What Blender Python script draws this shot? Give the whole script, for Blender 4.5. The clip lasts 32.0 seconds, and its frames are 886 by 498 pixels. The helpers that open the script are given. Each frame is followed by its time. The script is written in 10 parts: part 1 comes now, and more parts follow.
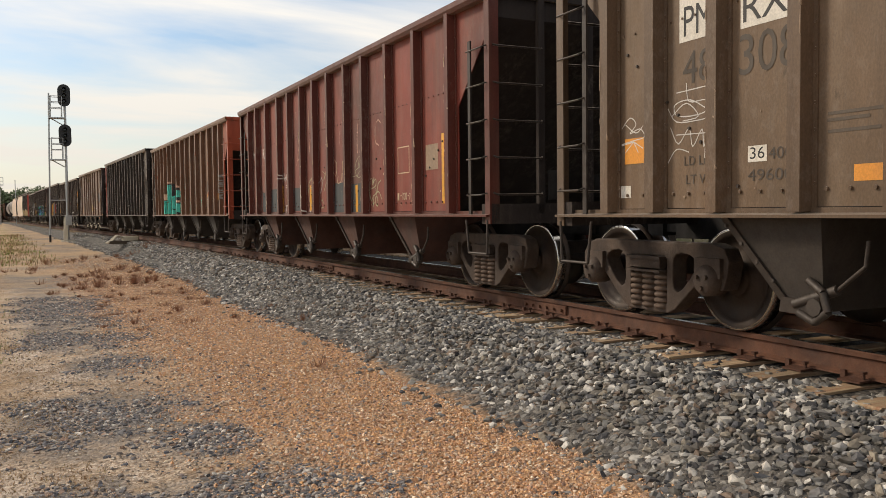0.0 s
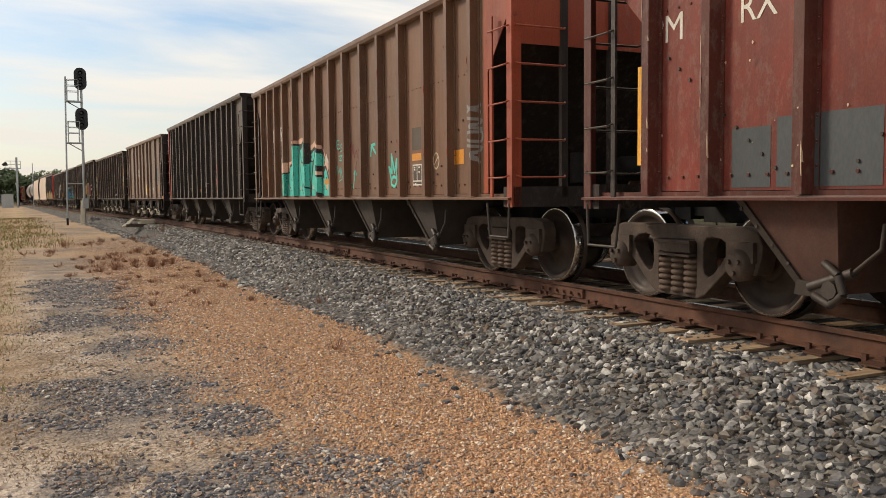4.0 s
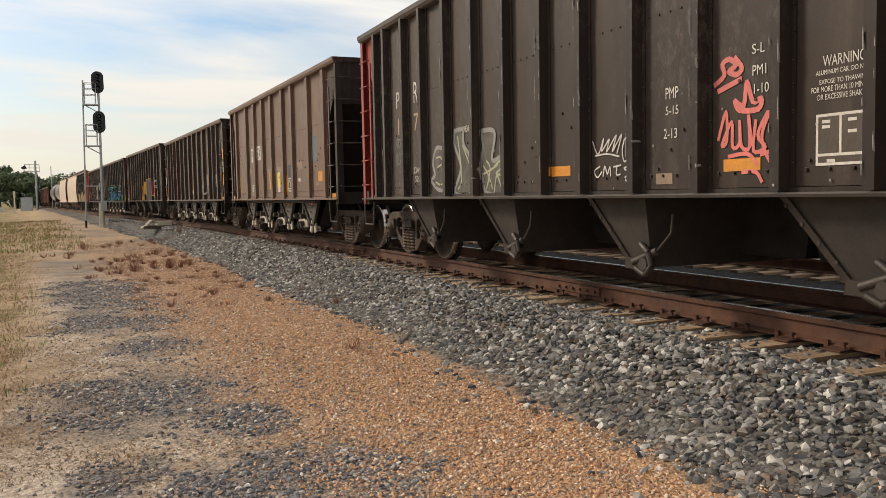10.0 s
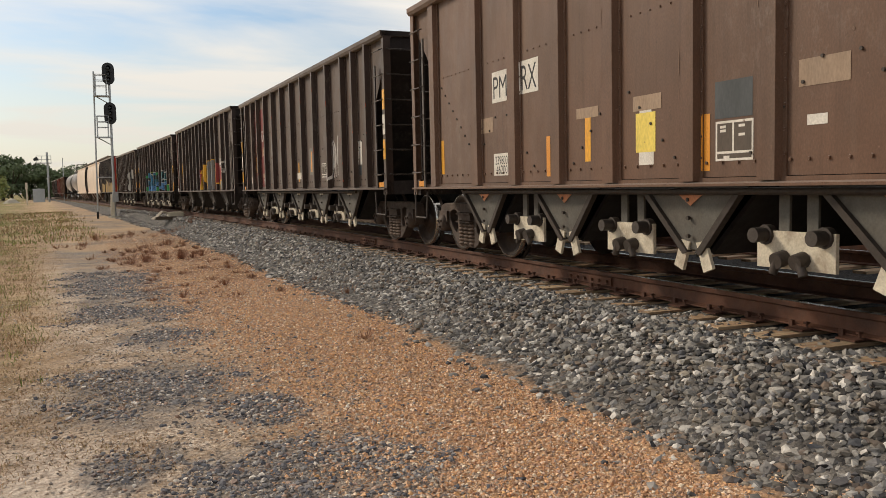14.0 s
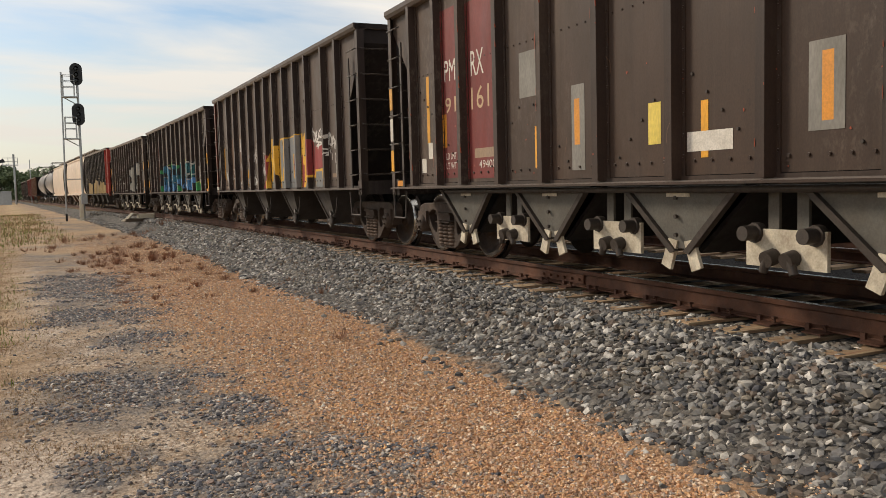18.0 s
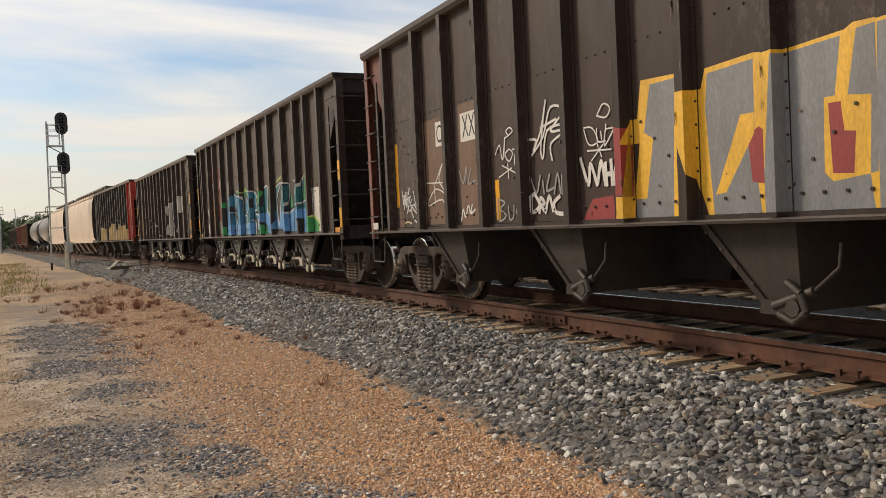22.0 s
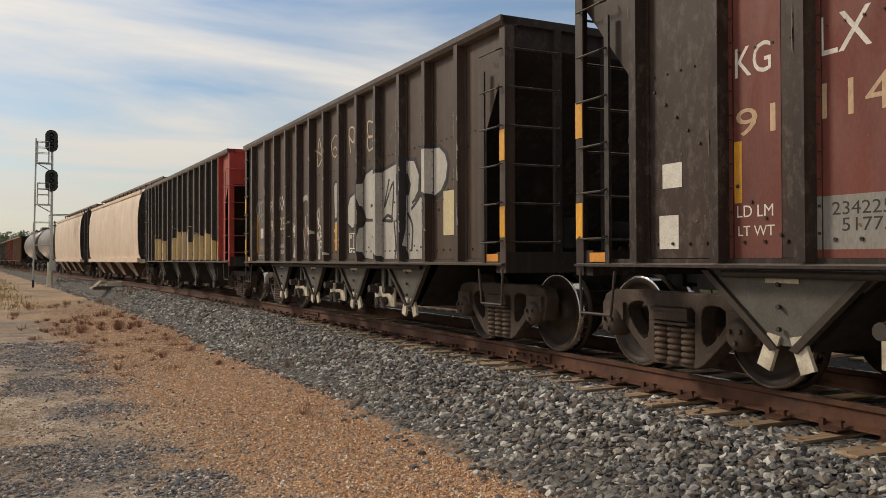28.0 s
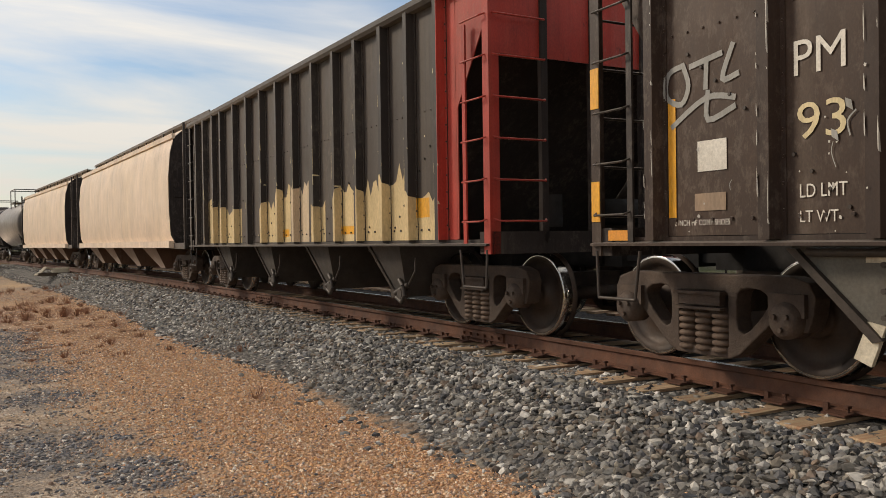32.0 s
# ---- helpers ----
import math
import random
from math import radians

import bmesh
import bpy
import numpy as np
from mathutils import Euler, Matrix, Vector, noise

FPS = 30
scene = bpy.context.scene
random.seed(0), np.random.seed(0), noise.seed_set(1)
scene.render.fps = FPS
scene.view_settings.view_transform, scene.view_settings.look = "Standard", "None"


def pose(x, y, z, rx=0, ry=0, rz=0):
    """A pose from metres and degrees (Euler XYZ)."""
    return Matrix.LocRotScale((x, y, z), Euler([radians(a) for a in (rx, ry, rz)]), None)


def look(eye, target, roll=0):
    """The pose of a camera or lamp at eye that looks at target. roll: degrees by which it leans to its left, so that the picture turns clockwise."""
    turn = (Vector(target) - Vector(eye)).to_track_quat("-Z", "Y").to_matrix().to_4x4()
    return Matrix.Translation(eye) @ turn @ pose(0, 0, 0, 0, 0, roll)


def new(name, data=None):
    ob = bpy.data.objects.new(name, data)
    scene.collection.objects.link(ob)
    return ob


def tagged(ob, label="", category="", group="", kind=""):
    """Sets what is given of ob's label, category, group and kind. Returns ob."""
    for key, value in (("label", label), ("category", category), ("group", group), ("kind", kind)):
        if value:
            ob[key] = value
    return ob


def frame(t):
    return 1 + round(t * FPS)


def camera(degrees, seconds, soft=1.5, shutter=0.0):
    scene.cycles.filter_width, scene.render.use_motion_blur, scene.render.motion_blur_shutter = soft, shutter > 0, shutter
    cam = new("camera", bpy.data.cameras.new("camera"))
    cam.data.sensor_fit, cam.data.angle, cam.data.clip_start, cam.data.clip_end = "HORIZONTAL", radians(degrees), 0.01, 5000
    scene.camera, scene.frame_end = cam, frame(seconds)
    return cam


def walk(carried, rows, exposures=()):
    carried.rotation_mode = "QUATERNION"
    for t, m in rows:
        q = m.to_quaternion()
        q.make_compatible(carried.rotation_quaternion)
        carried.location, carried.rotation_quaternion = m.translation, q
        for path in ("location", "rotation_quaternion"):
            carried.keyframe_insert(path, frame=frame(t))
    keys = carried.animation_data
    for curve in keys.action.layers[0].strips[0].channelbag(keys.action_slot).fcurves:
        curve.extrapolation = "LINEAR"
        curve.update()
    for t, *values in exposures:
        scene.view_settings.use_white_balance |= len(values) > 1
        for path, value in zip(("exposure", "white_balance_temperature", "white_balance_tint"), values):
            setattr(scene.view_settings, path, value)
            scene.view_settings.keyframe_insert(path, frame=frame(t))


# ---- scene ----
cam = camera(56.0, 32.0, 0.5)
PATH = [
    (0, pose(0.043, -0.016, 1.031, 87.37, 0.66, -28.62)),
    (0.5, pose(0.045, 0.002, 1.026, 87.31, 0.51, -27.88)),
    (1, pose(0.033, 0.001, 1.026, 87.00, 0.17, -27.67)),
    (1.5, pose(0.018, -0.003, 1.023, 86.57, 0.21, -27.64)),
    (2, pose(0.015, -0.010, 1.024, 86.42, 0.45, -27.73)),
    (2.5, pose(0.022, -0.003, 1.015, 86.37, 0.62, -28.22)),
    (4.5, pose(0.021, 0.011, 1.019, 86.28, 0.47, -27.33)),
    (5, pose(0.006, -0.003, 1.022, 86.24, 0.42, -26.94)),
    (5.5, pose(0.002, 0.003, 1.018, 86.00, 0.51, -26.27)),
    (6, pose(0.002, 0.006, 1.016, 85.69, 0.51, -25.72)),
    (6.5, pose(0.010, 0.016, 1.022, 85.57, 0.50, -25.50)),
    (7, pose(0.003, 0.005, 1.014, 85.65, 0.55, -25.47)),
    (7.5, pose(0.007, 0.010, 1.021, 85.76, 0.66, -25.36)),
    (8, pose(-0.003, -0.002, 1.020, 85.99, 0.70, -25.32)),
    (8.5, pose(-0.000, -0.001, 1.016, 86.23, 0.79, -25.53)),
    (9, pose(-0.005, -0.014, 1.016, 86.35, 0.89, -25.78)),
    (9.5, pose(-0.001, -0.023, 1.023, 86.29, 1.07, -26.31)),
    (10, pose(0.004, -0.012, 1.019, 86.26, 1.06, -26.61)),
    (10.5, pose(0.004, -0.016, 1.017, 86.28, 1.08, -26.68)),
    (11, pose(0.006, -0.015, 1.024, 86.22, 1.05, -26.95)),
    (11.5, pose(0.000, -0.014, 1.017, 86.27, 0.99, -27.17)),
    (12, pose(-0.003, -0.004, 1.013, 86.53, 1.00, -26.84)),
    (12.5, pose(-0.001, -0.004, 1.012, 86.56, 1.15, -26.30)),
    (13, pose(-0.000, 0.000, 1.014, 86.15, 1.16, -26.15)),
    (13.5, pose(-0.002, 0.006, 1.016, 85.83, 1.14, -26.04)),
    (14, pose(-0.006, 0.005, 1.015, 85.60, 1.24, -25.93)),
    (14.5, pose(0.002, 0.023, 1.011, 85.46, 1.22, -26.19)),
    (15, pose(0.005, 0.026, 1.012, 85.24, 1.18, -26.47)),
    (15.5, pose(0.012, 0.033, 1.015, 85.11, 1.28, -26.18)),
    (17.5, pose(-0.031, -0.024, 1.021, 85.56, 1.28, -26.42)),
    (18, pose(-0.032, -0.038, 1.011, 85.56, 1.56, -27.78)),
    (18.5, pose(0.000, -0.067, 1.018, 85.94, 1.72, -28.43)),
    (19, pose(0.025, -0.126, 1.024, 86.20, 2.30, -26.06)),
    (19.5, pose(0.035, -0.162, 1.015, 85.72, 2.85, -22.55)),
    (20, pose(0.044, -0.156, 1.018, 85.36, 3.09, -21.59)),
    (20.5, pose(0.048, -0.133, 1.028, 85.06, 3.46, -23.00)),
    (21, pose(0.080, -0.163, 1.014, 84.66, 3.68, -24.65)),
    (21.5, pose(0.082, -0.201, 1.027, 86.04, 3.38, -26.85)),
    (22, pose(0.025, -0.122, 1.053, 88.28, 2.73, -28.63)),
    (22.3, pose(-0.018, -0.109, 1.061, 89.02, 2.05, -28.55)),
    (22.5, pose(-0.046, -0.104, 1.068, 89.33, 2.07, -28.38)),
    (23, pose(-0.061, -0.101, 1.071, 89.88, 1.52, -27.34)),
    (23.5, pose(-0.028, -0.107, 1.044, 90.64, 0.71, -26.74)),
    (24, pose(-0.023, -0.148, 1.063, 91.50, 0.88, -27.16)),
    (24.1, pose(-0.024, -0.149, 1.067, 91.97, 0.50, -27.17)),
    (24.3, pose(-0.026, -0.153, 1.076, 92.27, 0.69, -27.42)),
    (24.5, pose(-0.029, -0.161, 1.086, 92.69, 1.24, -28.08)),
    (26.5, pose(0.003, -0.119, 1.034, 92.49, -0.20, -33.62)),
    (26.8, pose(0.005, -0.117, 1.030, 91.96, -0.26, -33.18)),
    (27, pose(0.007, -0.118, 1.027, 91.54, 0.05, -32.61)),
    (27.2, pose(0.001, -0.109, 1.027, 91.16, 0.15, -31.83)),
    (27.5, pose(-0.006, -0.100, 1.028, 90.86, 0.28, -30.75)),
    (28, pose(-0.008, -0.108, 1.031, 90.67, 0.20, -29.60)),
    (28.5, pose(-0.003, -0.100, 1.028, 90.43, 0.01, -29.48)),
    (29, pose(-0.008, -0.109, 1.029, 89.88, -0.08, -30.36)),
    (29.5, pose(0.001, -0.116, 1.026, 89.38, 0.08, -31.48)),
    (30, pose(0.010, -0.103, 1.026, 89.04, 0.25, -32.42)),
    (30.5, pose(0.009, -0.100, 1.028, 88.92, 0.31, -32.78)),
    (31, pose(0.010, -0.098, 1.032, 89.08, 0.47, -32.49)),
    (31.5, pose(0.013, -0.097, 1.029, 89.45, 0.56, -32.33)),
    (32, pose(0.020, -0.099, 1.022, 89.40, 0.81, -32.74)),
]
# the clip's camera dims a little as the pale cars come
walk(cam, PATH, ((0, 0.38), (10, 0.38), (15, 0.27), (19, 0.28), (21, 0.40), (22.5, 0.10), (23, -0.02), (24, 0.08), (27, 0.14), (28, 0.04), (29, 0.16), (30, 0.48), (31, 0.28), (32, 0.20)))

# the train's way along the track, metres run at each full second
RUN = [0.16, 3.58, 7.02, 10.45, 13.88, 17.31, 20.72, 24.13, 27.53, 30.95, 34.40, 37.83, 41.24, 44.68, 48.18, 51.70, 55.21, 58.69, 62.15, 65.58, 68.98, 72.35, 75.65, 78.91, 82.11, 85.31, 88.51, 91.74, 94.99, 98.27, 101.59, 104.96, 108.37]

# ---- light ----
SUN_EL, SUN_AZ = 33.0, -37.0   # degrees; azimuth measured from +y, negative towards -x
world = bpy.data.worlds.new("sky")
scene.world = world
world.use_nodes = True
wn, wl = world.node_tree.nodes, world.node_tree.links
sky = wn.new("ShaderNodeTexSky")
sky.sky_type, sky.sun_disc = "NISHITA", False
sky.sun_elevation, sky.sun_rotation = radians(SUN_EL), radians(SUN_AZ)
sky.dust_density, sky.air_density = 0.7, 1.0
tc = wn.new("ShaderNodeTexCoord")
sep = wn.new("ShaderNodeSeparateXYZ")
wl.new(tc.outputs["Generated"], sep.inputs[0])


def wmath(op, a, b=0.0):
    n = wn.new("ShaderNodeMath")
    n.operation = op
    for i, v in enumerate((a, b)):
        if isinstance(v, (int, float)):
            n.inputs[i].default_value = v
        else:
            wl.new(v, n.inputs[i])
    return n.outputs[0]


# thin high cloud: a flat sheet seen in perspective
zz = wmath("MAXIMUM", sep.outputs[2], 0.0)
den = wmath("ADD", zz, 0.12)
comb = wn.new("ShaderNodeCombineXYZ")
wl.new(wmath("DIVIDE", sep.outputs[0], den), comb.inputs[0])
wl.new(wmath("DIVIDE", sep.outputs[1], den), comb.inputs[1])
mp = wn.new("ShaderNodeMapping")
mp.inputs["Rotation"].default_value = (0, 0, radians(35))
mp.inputs["Scale"].default_value = (0.55, 1.25, 1.0)
mp.inputs["Location"].default_value = (3.3, 1.4, 0.0)
wl.new(comb.outputs[0], mp.inputs[0])
cn = wn.new("ShaderNodeTexNoise")
cn.inputs["Scale"].default_value, cn.inputs["Detail"].default_value = 1.0, 9.0
cn.inputs["Roughness"].default_value, cn.inputs["Distortion"].default_value = 0.52, 0.45
wl.new(mp.outputs[0], cn.inputs["Vector"])
cr = wn.new("ShaderNodeValToRGB")
cr.color_ramp.elements[0].position, cr.color_ramp.elements[1].position = 0.37, 0.61
wl.new(cn.outputs["Fac"], cr.inputs[0])
low = wn.new("ShaderNodeMapRange")
low.inputs["From Min"].default_value, low.inputs["From Max"].default_value = 0.0, 0.16
low.inputs["To Min"].default_value, low.inputs["To Max"].default_value = 0.85, 0.0
wl.new(zz, low.inputs["Value"])
cf = wmath("MAXIMUM", cr.outputs[0], low.outputs[0])
cf = wmath("MULTIPLY", cf, 0.92)
cmix = wn.new("ShaderNodeMix")
cmix.data_type = "RGBA"
wl.new(cf, cmix.inputs[0])
wl.new(sky.outputs[0], cmix.inputs[6])
cmix.inputs[7].default_value = (8.5, 7.9, 7.05, 1)
wl.new(cmix.outputs[2], wn["Background"].inputs[0])
hz = wn.new("ShaderNodeMapRange")
hz.inputs["From Min"].default_value, hz.inputs["From Max"].default_value = 0.0, 0.32
hz.inputs["To Min"].default_value, hz.inputs["To Max"].default_value = 0.074, 0.109
wl.new(zz, hz.inputs["Value"])
wl.new(hz.outputs[0], wn["Background"].inputs[1])
sun = new("sun", bpy.data.lights.new("sun", "SUN"))
sun.data.energy, sun.data.angle, sun.data.color = 2.2, radians(10), (1.0, 0.86, 0.68)
se, sa = radians(SUN_EL), radians(SUN_AZ)
sun.matrix_world = look((60 * math.sin(sa), 60 * math.cos(sa), 40), (60 * math.sin(sa) - math.sin(sa) * math.cos(se), 60 * math.cos(sa) - math.cos(sa) * math.cos(se), 40 - math.sin(se)))

# ---- materials ----
MATS = {}


def srgb(h):
    """A colour from three 0..255 values as an eye sees them."""
    return tuple(((v / 255 + 0.055) / 1.055) ** 2.4 if v > 10 else v / 3294 for v in h)


def mat(name, base, rough=0.7, metal=0.0, var=0.25, scale=4.0, bump=0.15, fine=60.0, dirt=None, dirt_amount=0.5, dirt_scale=1.2, stretch=(1, 1, 1), coat=0.0, per=0.0, streak=0.0):
    """A worn surface: broad stains (dirt colour), mid variation and fine grain, in the thing's own metres."""
    m = bpy.data.materials.new(name)
    m.use_nodes = True
    n, l = m.node_tree.nodes, m.node_tree.links
    b = n["Principled BSDF"]
    b.inputs["Roughness"].default_value, b.inputs["Metallic"].default_value = rough, metal
    b.inputs["Coat Weight"].default_value = coat
    if streak:
        b.inputs["Specular IOR Level"].default_value = 0.25
        # road dust lies on the coats and catches light at a glance
        b.inputs["Sheen Weight"].default_value, b.inputs["Sheen Roughness"].default_value = 0.60, 0.38
        b.inputs["Sheen Tint"].default_value = (0.62, 0.53, 0.46, 1)
    t = n.new("ShaderNodeTexCoord")
    mp_ = n.new("ShaderNodeMapping")
    mp_.inputs["Scale"].default_value = stretch
    l.new(t.outputs["Object"], mp_.inputs[0])
    vec = mp_.outputs[0]
    if per:
        oi = n.new("ShaderNodeObjectInfo")
        ad = n.new("ShaderNodeVectorMath")
        ad.operation = "MULTIPLY_ADD"
        ad.inputs[1].default_value, ad.inputs[2].default_value = (37, 91, 53), (0, 0, 0)
        l.new(oi.outputs["Random"], ad.inputs[0])
        a2 = n.new("ShaderNodeVectorMath")
        l.new(vec, a2.inputs[0])
        l.new(ad.outputs[0], a2.inputs[1])
        vec = a2.outputs[0]

    def noise_(sc, detail=5.0, rough_=0.6):
        q = n.new("ShaderNodeTexNoise")
        q.inputs["Scale"].default_value, q.inputs["Detail"].default_value, q.inputs["Roughness"].default_value = sc, detail, rough_
        l.new(vec, q.inputs["Vector"])
        return q.outputs["Fac"]

    def ramp(src, lo, hi, v0, v1):
        q = n.new("ShaderNodeMapRange")
        for k, v in zip(("From Min", "From Max", "To Min", "To Max"), (lo, hi, v0, v1)):
            q.inputs[k].default_value = v
        l.new(src, q.inputs["Value"])
        return q.outputs[0]

    def mix(fac, a, c, how="MIX"):
        q = n.new("ShaderNodeMix")
        q.data_type, q.blend_type = "RGBA", how
        for i, v in ((0, fac), (6, a), (7, c)):
            if isinstance(v, tuple):
                q.inputs[i].default_value = (*v[:3], 1)
            elif isinstance(v, (int, float)):
                q.inputs[i].default_value = v
            else:
                l.new(v, q.inputs[i])
        return q.outputs[2]

    col = mix(ramp(noise_(scale), 0.3, 0.7, 0, 1), tuple(c * (1 - var) for c in base), tuple(min(1, c * (1 + var)) for c in base))
    if dirt:
        col = mix(ramp(noise_(dirt_scale, 8, 0.65), 0.42, 0.68, 0, dirt_amount), col, dirt)
    if streak:
        # rain and rust run down the sheets
        ms = n.new("ShaderNodeMapping")
        ms.inputs["Scale"].default_value = (5.0, 5.0, 0.22)
        l.new(t.outputs["Object"], ms.inputs[0])
        keep_, vec = vec, ms.outputs[0]
        run_, fade = noise_(2.2, 7, 0.7), noise_(0.7, 5, 0.6)
        vec = keep_
        col = mix(ramp(run_, 0.52, 0.72, 0, streak), col, mix(1.0, col, (0.55, 0.52, 0.50), "MULTIPLY"))
        col = mix(ramp(fade, 0.55, 0.75, 0, streak * 0.6), col, mix(0.35, col, (0.36, 0.29, 0.22)))
        bloom, where_ = noise_(13.0, 8, 0.75), noise_(0.55, 5, 0.6)
        chalk = n.new("ShaderNodeMath")
        chalk.operation = "MULTIPLY"
        l.new(ramp(bloom, 0.50, 0.62, 0, 0.42), chalk.inputs[0])
        l.new(ramp(where_, 0.46, 0.60, 0, 1), chalk.inputs[1])
        col = mix(chalk.outputs[0], col, mix(0.5, col, (0.27, 0.22, 0.18)))
        blot = noise_(7.0, 8, 0.75)
        col = mix(ramp(blot, 0.62, 0.70, 0, streak), col, tuple(c * 0.5 for c in (dirt or base)))
    col = mix(ramp(noise_(fine, 2), 0.35, 0.65, 0, 0.5), col, mix(1.0, col, (0.62, 0.62, 0.62), "MULTIPLY"))
    if per:
        col = mix(1.0, col, mix(ramp(oi.outputs["Random"], 0, 1, 0, 1), (1 - per,) * 3, (1 + per,) * 3), "MULTIPLY")
    l.new(col, b.inputs["Base Color"])
    l.new(ramp(noise_(scale * 2.3), 0.3, 0.7, max(0, rough - 0.12), min(1, rough + 0.12)), b.inputs["Roughness"])
    if bump:
        bp = n.new("ShaderNodeBump")
        bp.inputs["Strength"].default_value, bp.inputs["Distance"].default_value = bump, 0.01
        l.new(noise_(fine * 0.6, 4), bp.inputs["Height"])
        l.new(bp.outputs[0], b.inputs["Normal"])
    MATS[name] = m
    return m


def stones_mat(name, cols, rough=0.85, scale=30.0):
    """Loose stones: each takes its own tone from a short ramp."""
    m = bpy.data.materials.new(name)
    m.use_nodes = True
    n, l = m.node_tree.nodes, m.node_tree.links
    b = n["Principled BSDF"]
    b.inputs["Roughness"].default_value = rough
    g = n.new("ShaderNodeNewGeometry")
    r = n.new("ShaderNodeValToRGB")
    r.color_ramp.interpolation = "LINEAR"
    for i, c in enumerate(cols):
        p = i / (len(cols) - 1)
        e = r.color_ramp.elements[0] if i == 0 else r.color_ramp.elements[-1] if i == len(cols) - 1 else r.color_ramp.elements.new(p)
        e.position, e.color = p, (*c, 1)
    l.new(g.outputs["Random Per Island"], r.inputs[0])
    t = n.new("ShaderNodeTexCoord")
    q = n.new("ShaderNodeTexNoise")
    q.inputs["Scale"].default_value, q.inputs["Detail"].default_value = scale, 4
    l.new(t.outputs["Object"], q.inputs["Vector"])
    mr = n.new("ShaderNodeMapRange")
    mr.inputs["From Min"].default_value, mr.inputs["From Max"].default_value = 0.3, 0.7
    mr.inputs["To Min"].default_value, mr.inputs["To Max"].default_value = 0.7, 1.25
    l.new(q.outputs["Fac"], mr.inputs["Value"])
    x = n.new("ShaderNodeMix")
    x.data_type, x.blend_type = "RGBA", "MULTIPLY"
    x.inputs[0].default_value = 1.0
    l.new(r.outputs[0], x.inputs[6])
    l.new(mr.outputs[0], x.inputs[7])
    l.new(x.outputs[2], b.inputs["Base Color"])
    MATS[name] = m
    return m


mat("rail_rust", srgb((102, 66, 47)), 0.8, 0.1, 0.25, 6, 0.25, 90, srgb((62, 42, 34)), 0.7, 2.5)
mat("rail_worn", srgb((150, 146, 142)), 0.28, 0.9, 0.12, 6, 0.03, 120)
mat("tie_wood", srgb((172, 150, 120)), 0.9, 0, 0.25, 5, 0.4, 60, srgb((150, 96, 64)), 0.7, 1.5, (1, 14, 14), per=0.22)
mat("plate_steel", srgb((84, 54, 40)), 0.8, 0.2, 0.25, 20, 0.3, 120)
mat("wheel_steel", srgb((56, 47, 41)), 0.62, 0.35, 0.25, 5, 0.1, 60, srgb((88, 66, 50)), 0.5, 3)
mat("wheel_tread", srgb((186, 184, 180)), 0.16, 1.0, 0.1, 8, 0.02, 80)
mat("truck_cast", srgb((78, 64, 54)), 0.8, 0.1, 0.4, 5, 0.6, 60, srgb((58, 46, 39)), 0.7, 3)
mat("spring_steel", srgb((98, 80, 67)), 0.75, 0.2, 0.25, 20, 0.2, 100)
mat("under_black", srgb((32, 29, 28)), 0.85, 0.1, 0.3, 3, 0.2, 50, srgb((40, 35, 31)), 0.5, 2)
mat("pipe_dark", srgb((66, 58, 52)), 0.6, 0.3, 0.2, 10, 0.1, 60)
mat("white_plate", srgb((208, 198, 176)), 0.7, 0, 0.12, 6, 0.1, 60, srgb((120, 100, 80)), 0.7, 5)
mat("gray_plate", srgb((92, 89, 82)), 0.75, 0, 0.15, 4, 0.15, 50, srgb((84, 76, 66)), 0.6, 3)
mat("galv", srgb((176, 178, 178)), 0.45, 0.6, 0.1, 6, 0.05, 60)
mat("signal_black", srgb((26, 26, 28)), 0.5, 0, 0.15, 5, 0.05, 60)
mat("lens_dark", srgb((18, 20, 22)), 0.12, 0, 0.1, 5, 0, 60)
mat("concrete", srgb((176, 168, 150)), 0.9, 0, 0.15, 4, 0.4, 40, srgb((120, 110, 92)), 0.6, 2)
mat("signal_white", srgb((214, 206, 186)), 0.6, 0, 0.1, 4, 0.05, 40, srgb((170, 150, 120)), 0.5, 2)
mat("mark_orange", srgb((226, 150, 44)), 0.45, 0, 0.12, 3, 0.03, 60, srgb((150, 100, 50)), 0.5, 3)
mat("mark_white", srgb((222, 216, 204)), 0.6, 0, 0.1, 5, 0.03, 60, srgb((150, 140, 126)), 0.5, 5)
STONE = [tuple(v * 1.04 for v in srgb(c)) for c in ((40, 40, 43), (108, 106, 102), (132, 127, 119), (72, 72, 76), (186, 180, 170), (116, 110, 100), (58, 58, 61), (142, 132, 116), (92, 92, 94), (208, 202, 192), (86, 82, 76), (120, 102, 86), (64, 66, 70), (150, 146, 138))]
stones_mat("ballast_stone", STONE)
PEA = [srgb(c) for c in ((170, 124, 88), (210, 160, 116), (132, 100, 78), (234, 198, 158), (188, 140, 100), (220, 172, 126), (116, 96, 82), (244, 226, 198), (198, 148, 106), (160, 138, 122), (226, 176, 118), (146, 110, 86), (236, 208, 178), (126, 118, 114), (204, 160, 130))]
stones_mat("pea_gravel", PEA, 0.8, 60)
stones_mat("mixed_pebble", [srgb(c) for c in ((120, 112, 104), (168, 150, 130), (96, 90, 86), (190, 172, 150), (140, 118, 98), (206, 194, 176), (112, 104, 98))], 0.9, 60)
GRAYG = [srgb(c) for c in ((70, 71, 76), (98, 98, 104), (126, 122, 120), (84, 85, 91), (146, 138, 130), (74, 75, 80), (112, 108, 108), (214, 204, 190), (90, 91, 97), (174, 144, 122), (64, 65, 69), (136, 130, 126))]
stones_mat("gray_gravel", GRAYG, 0.85, 60)
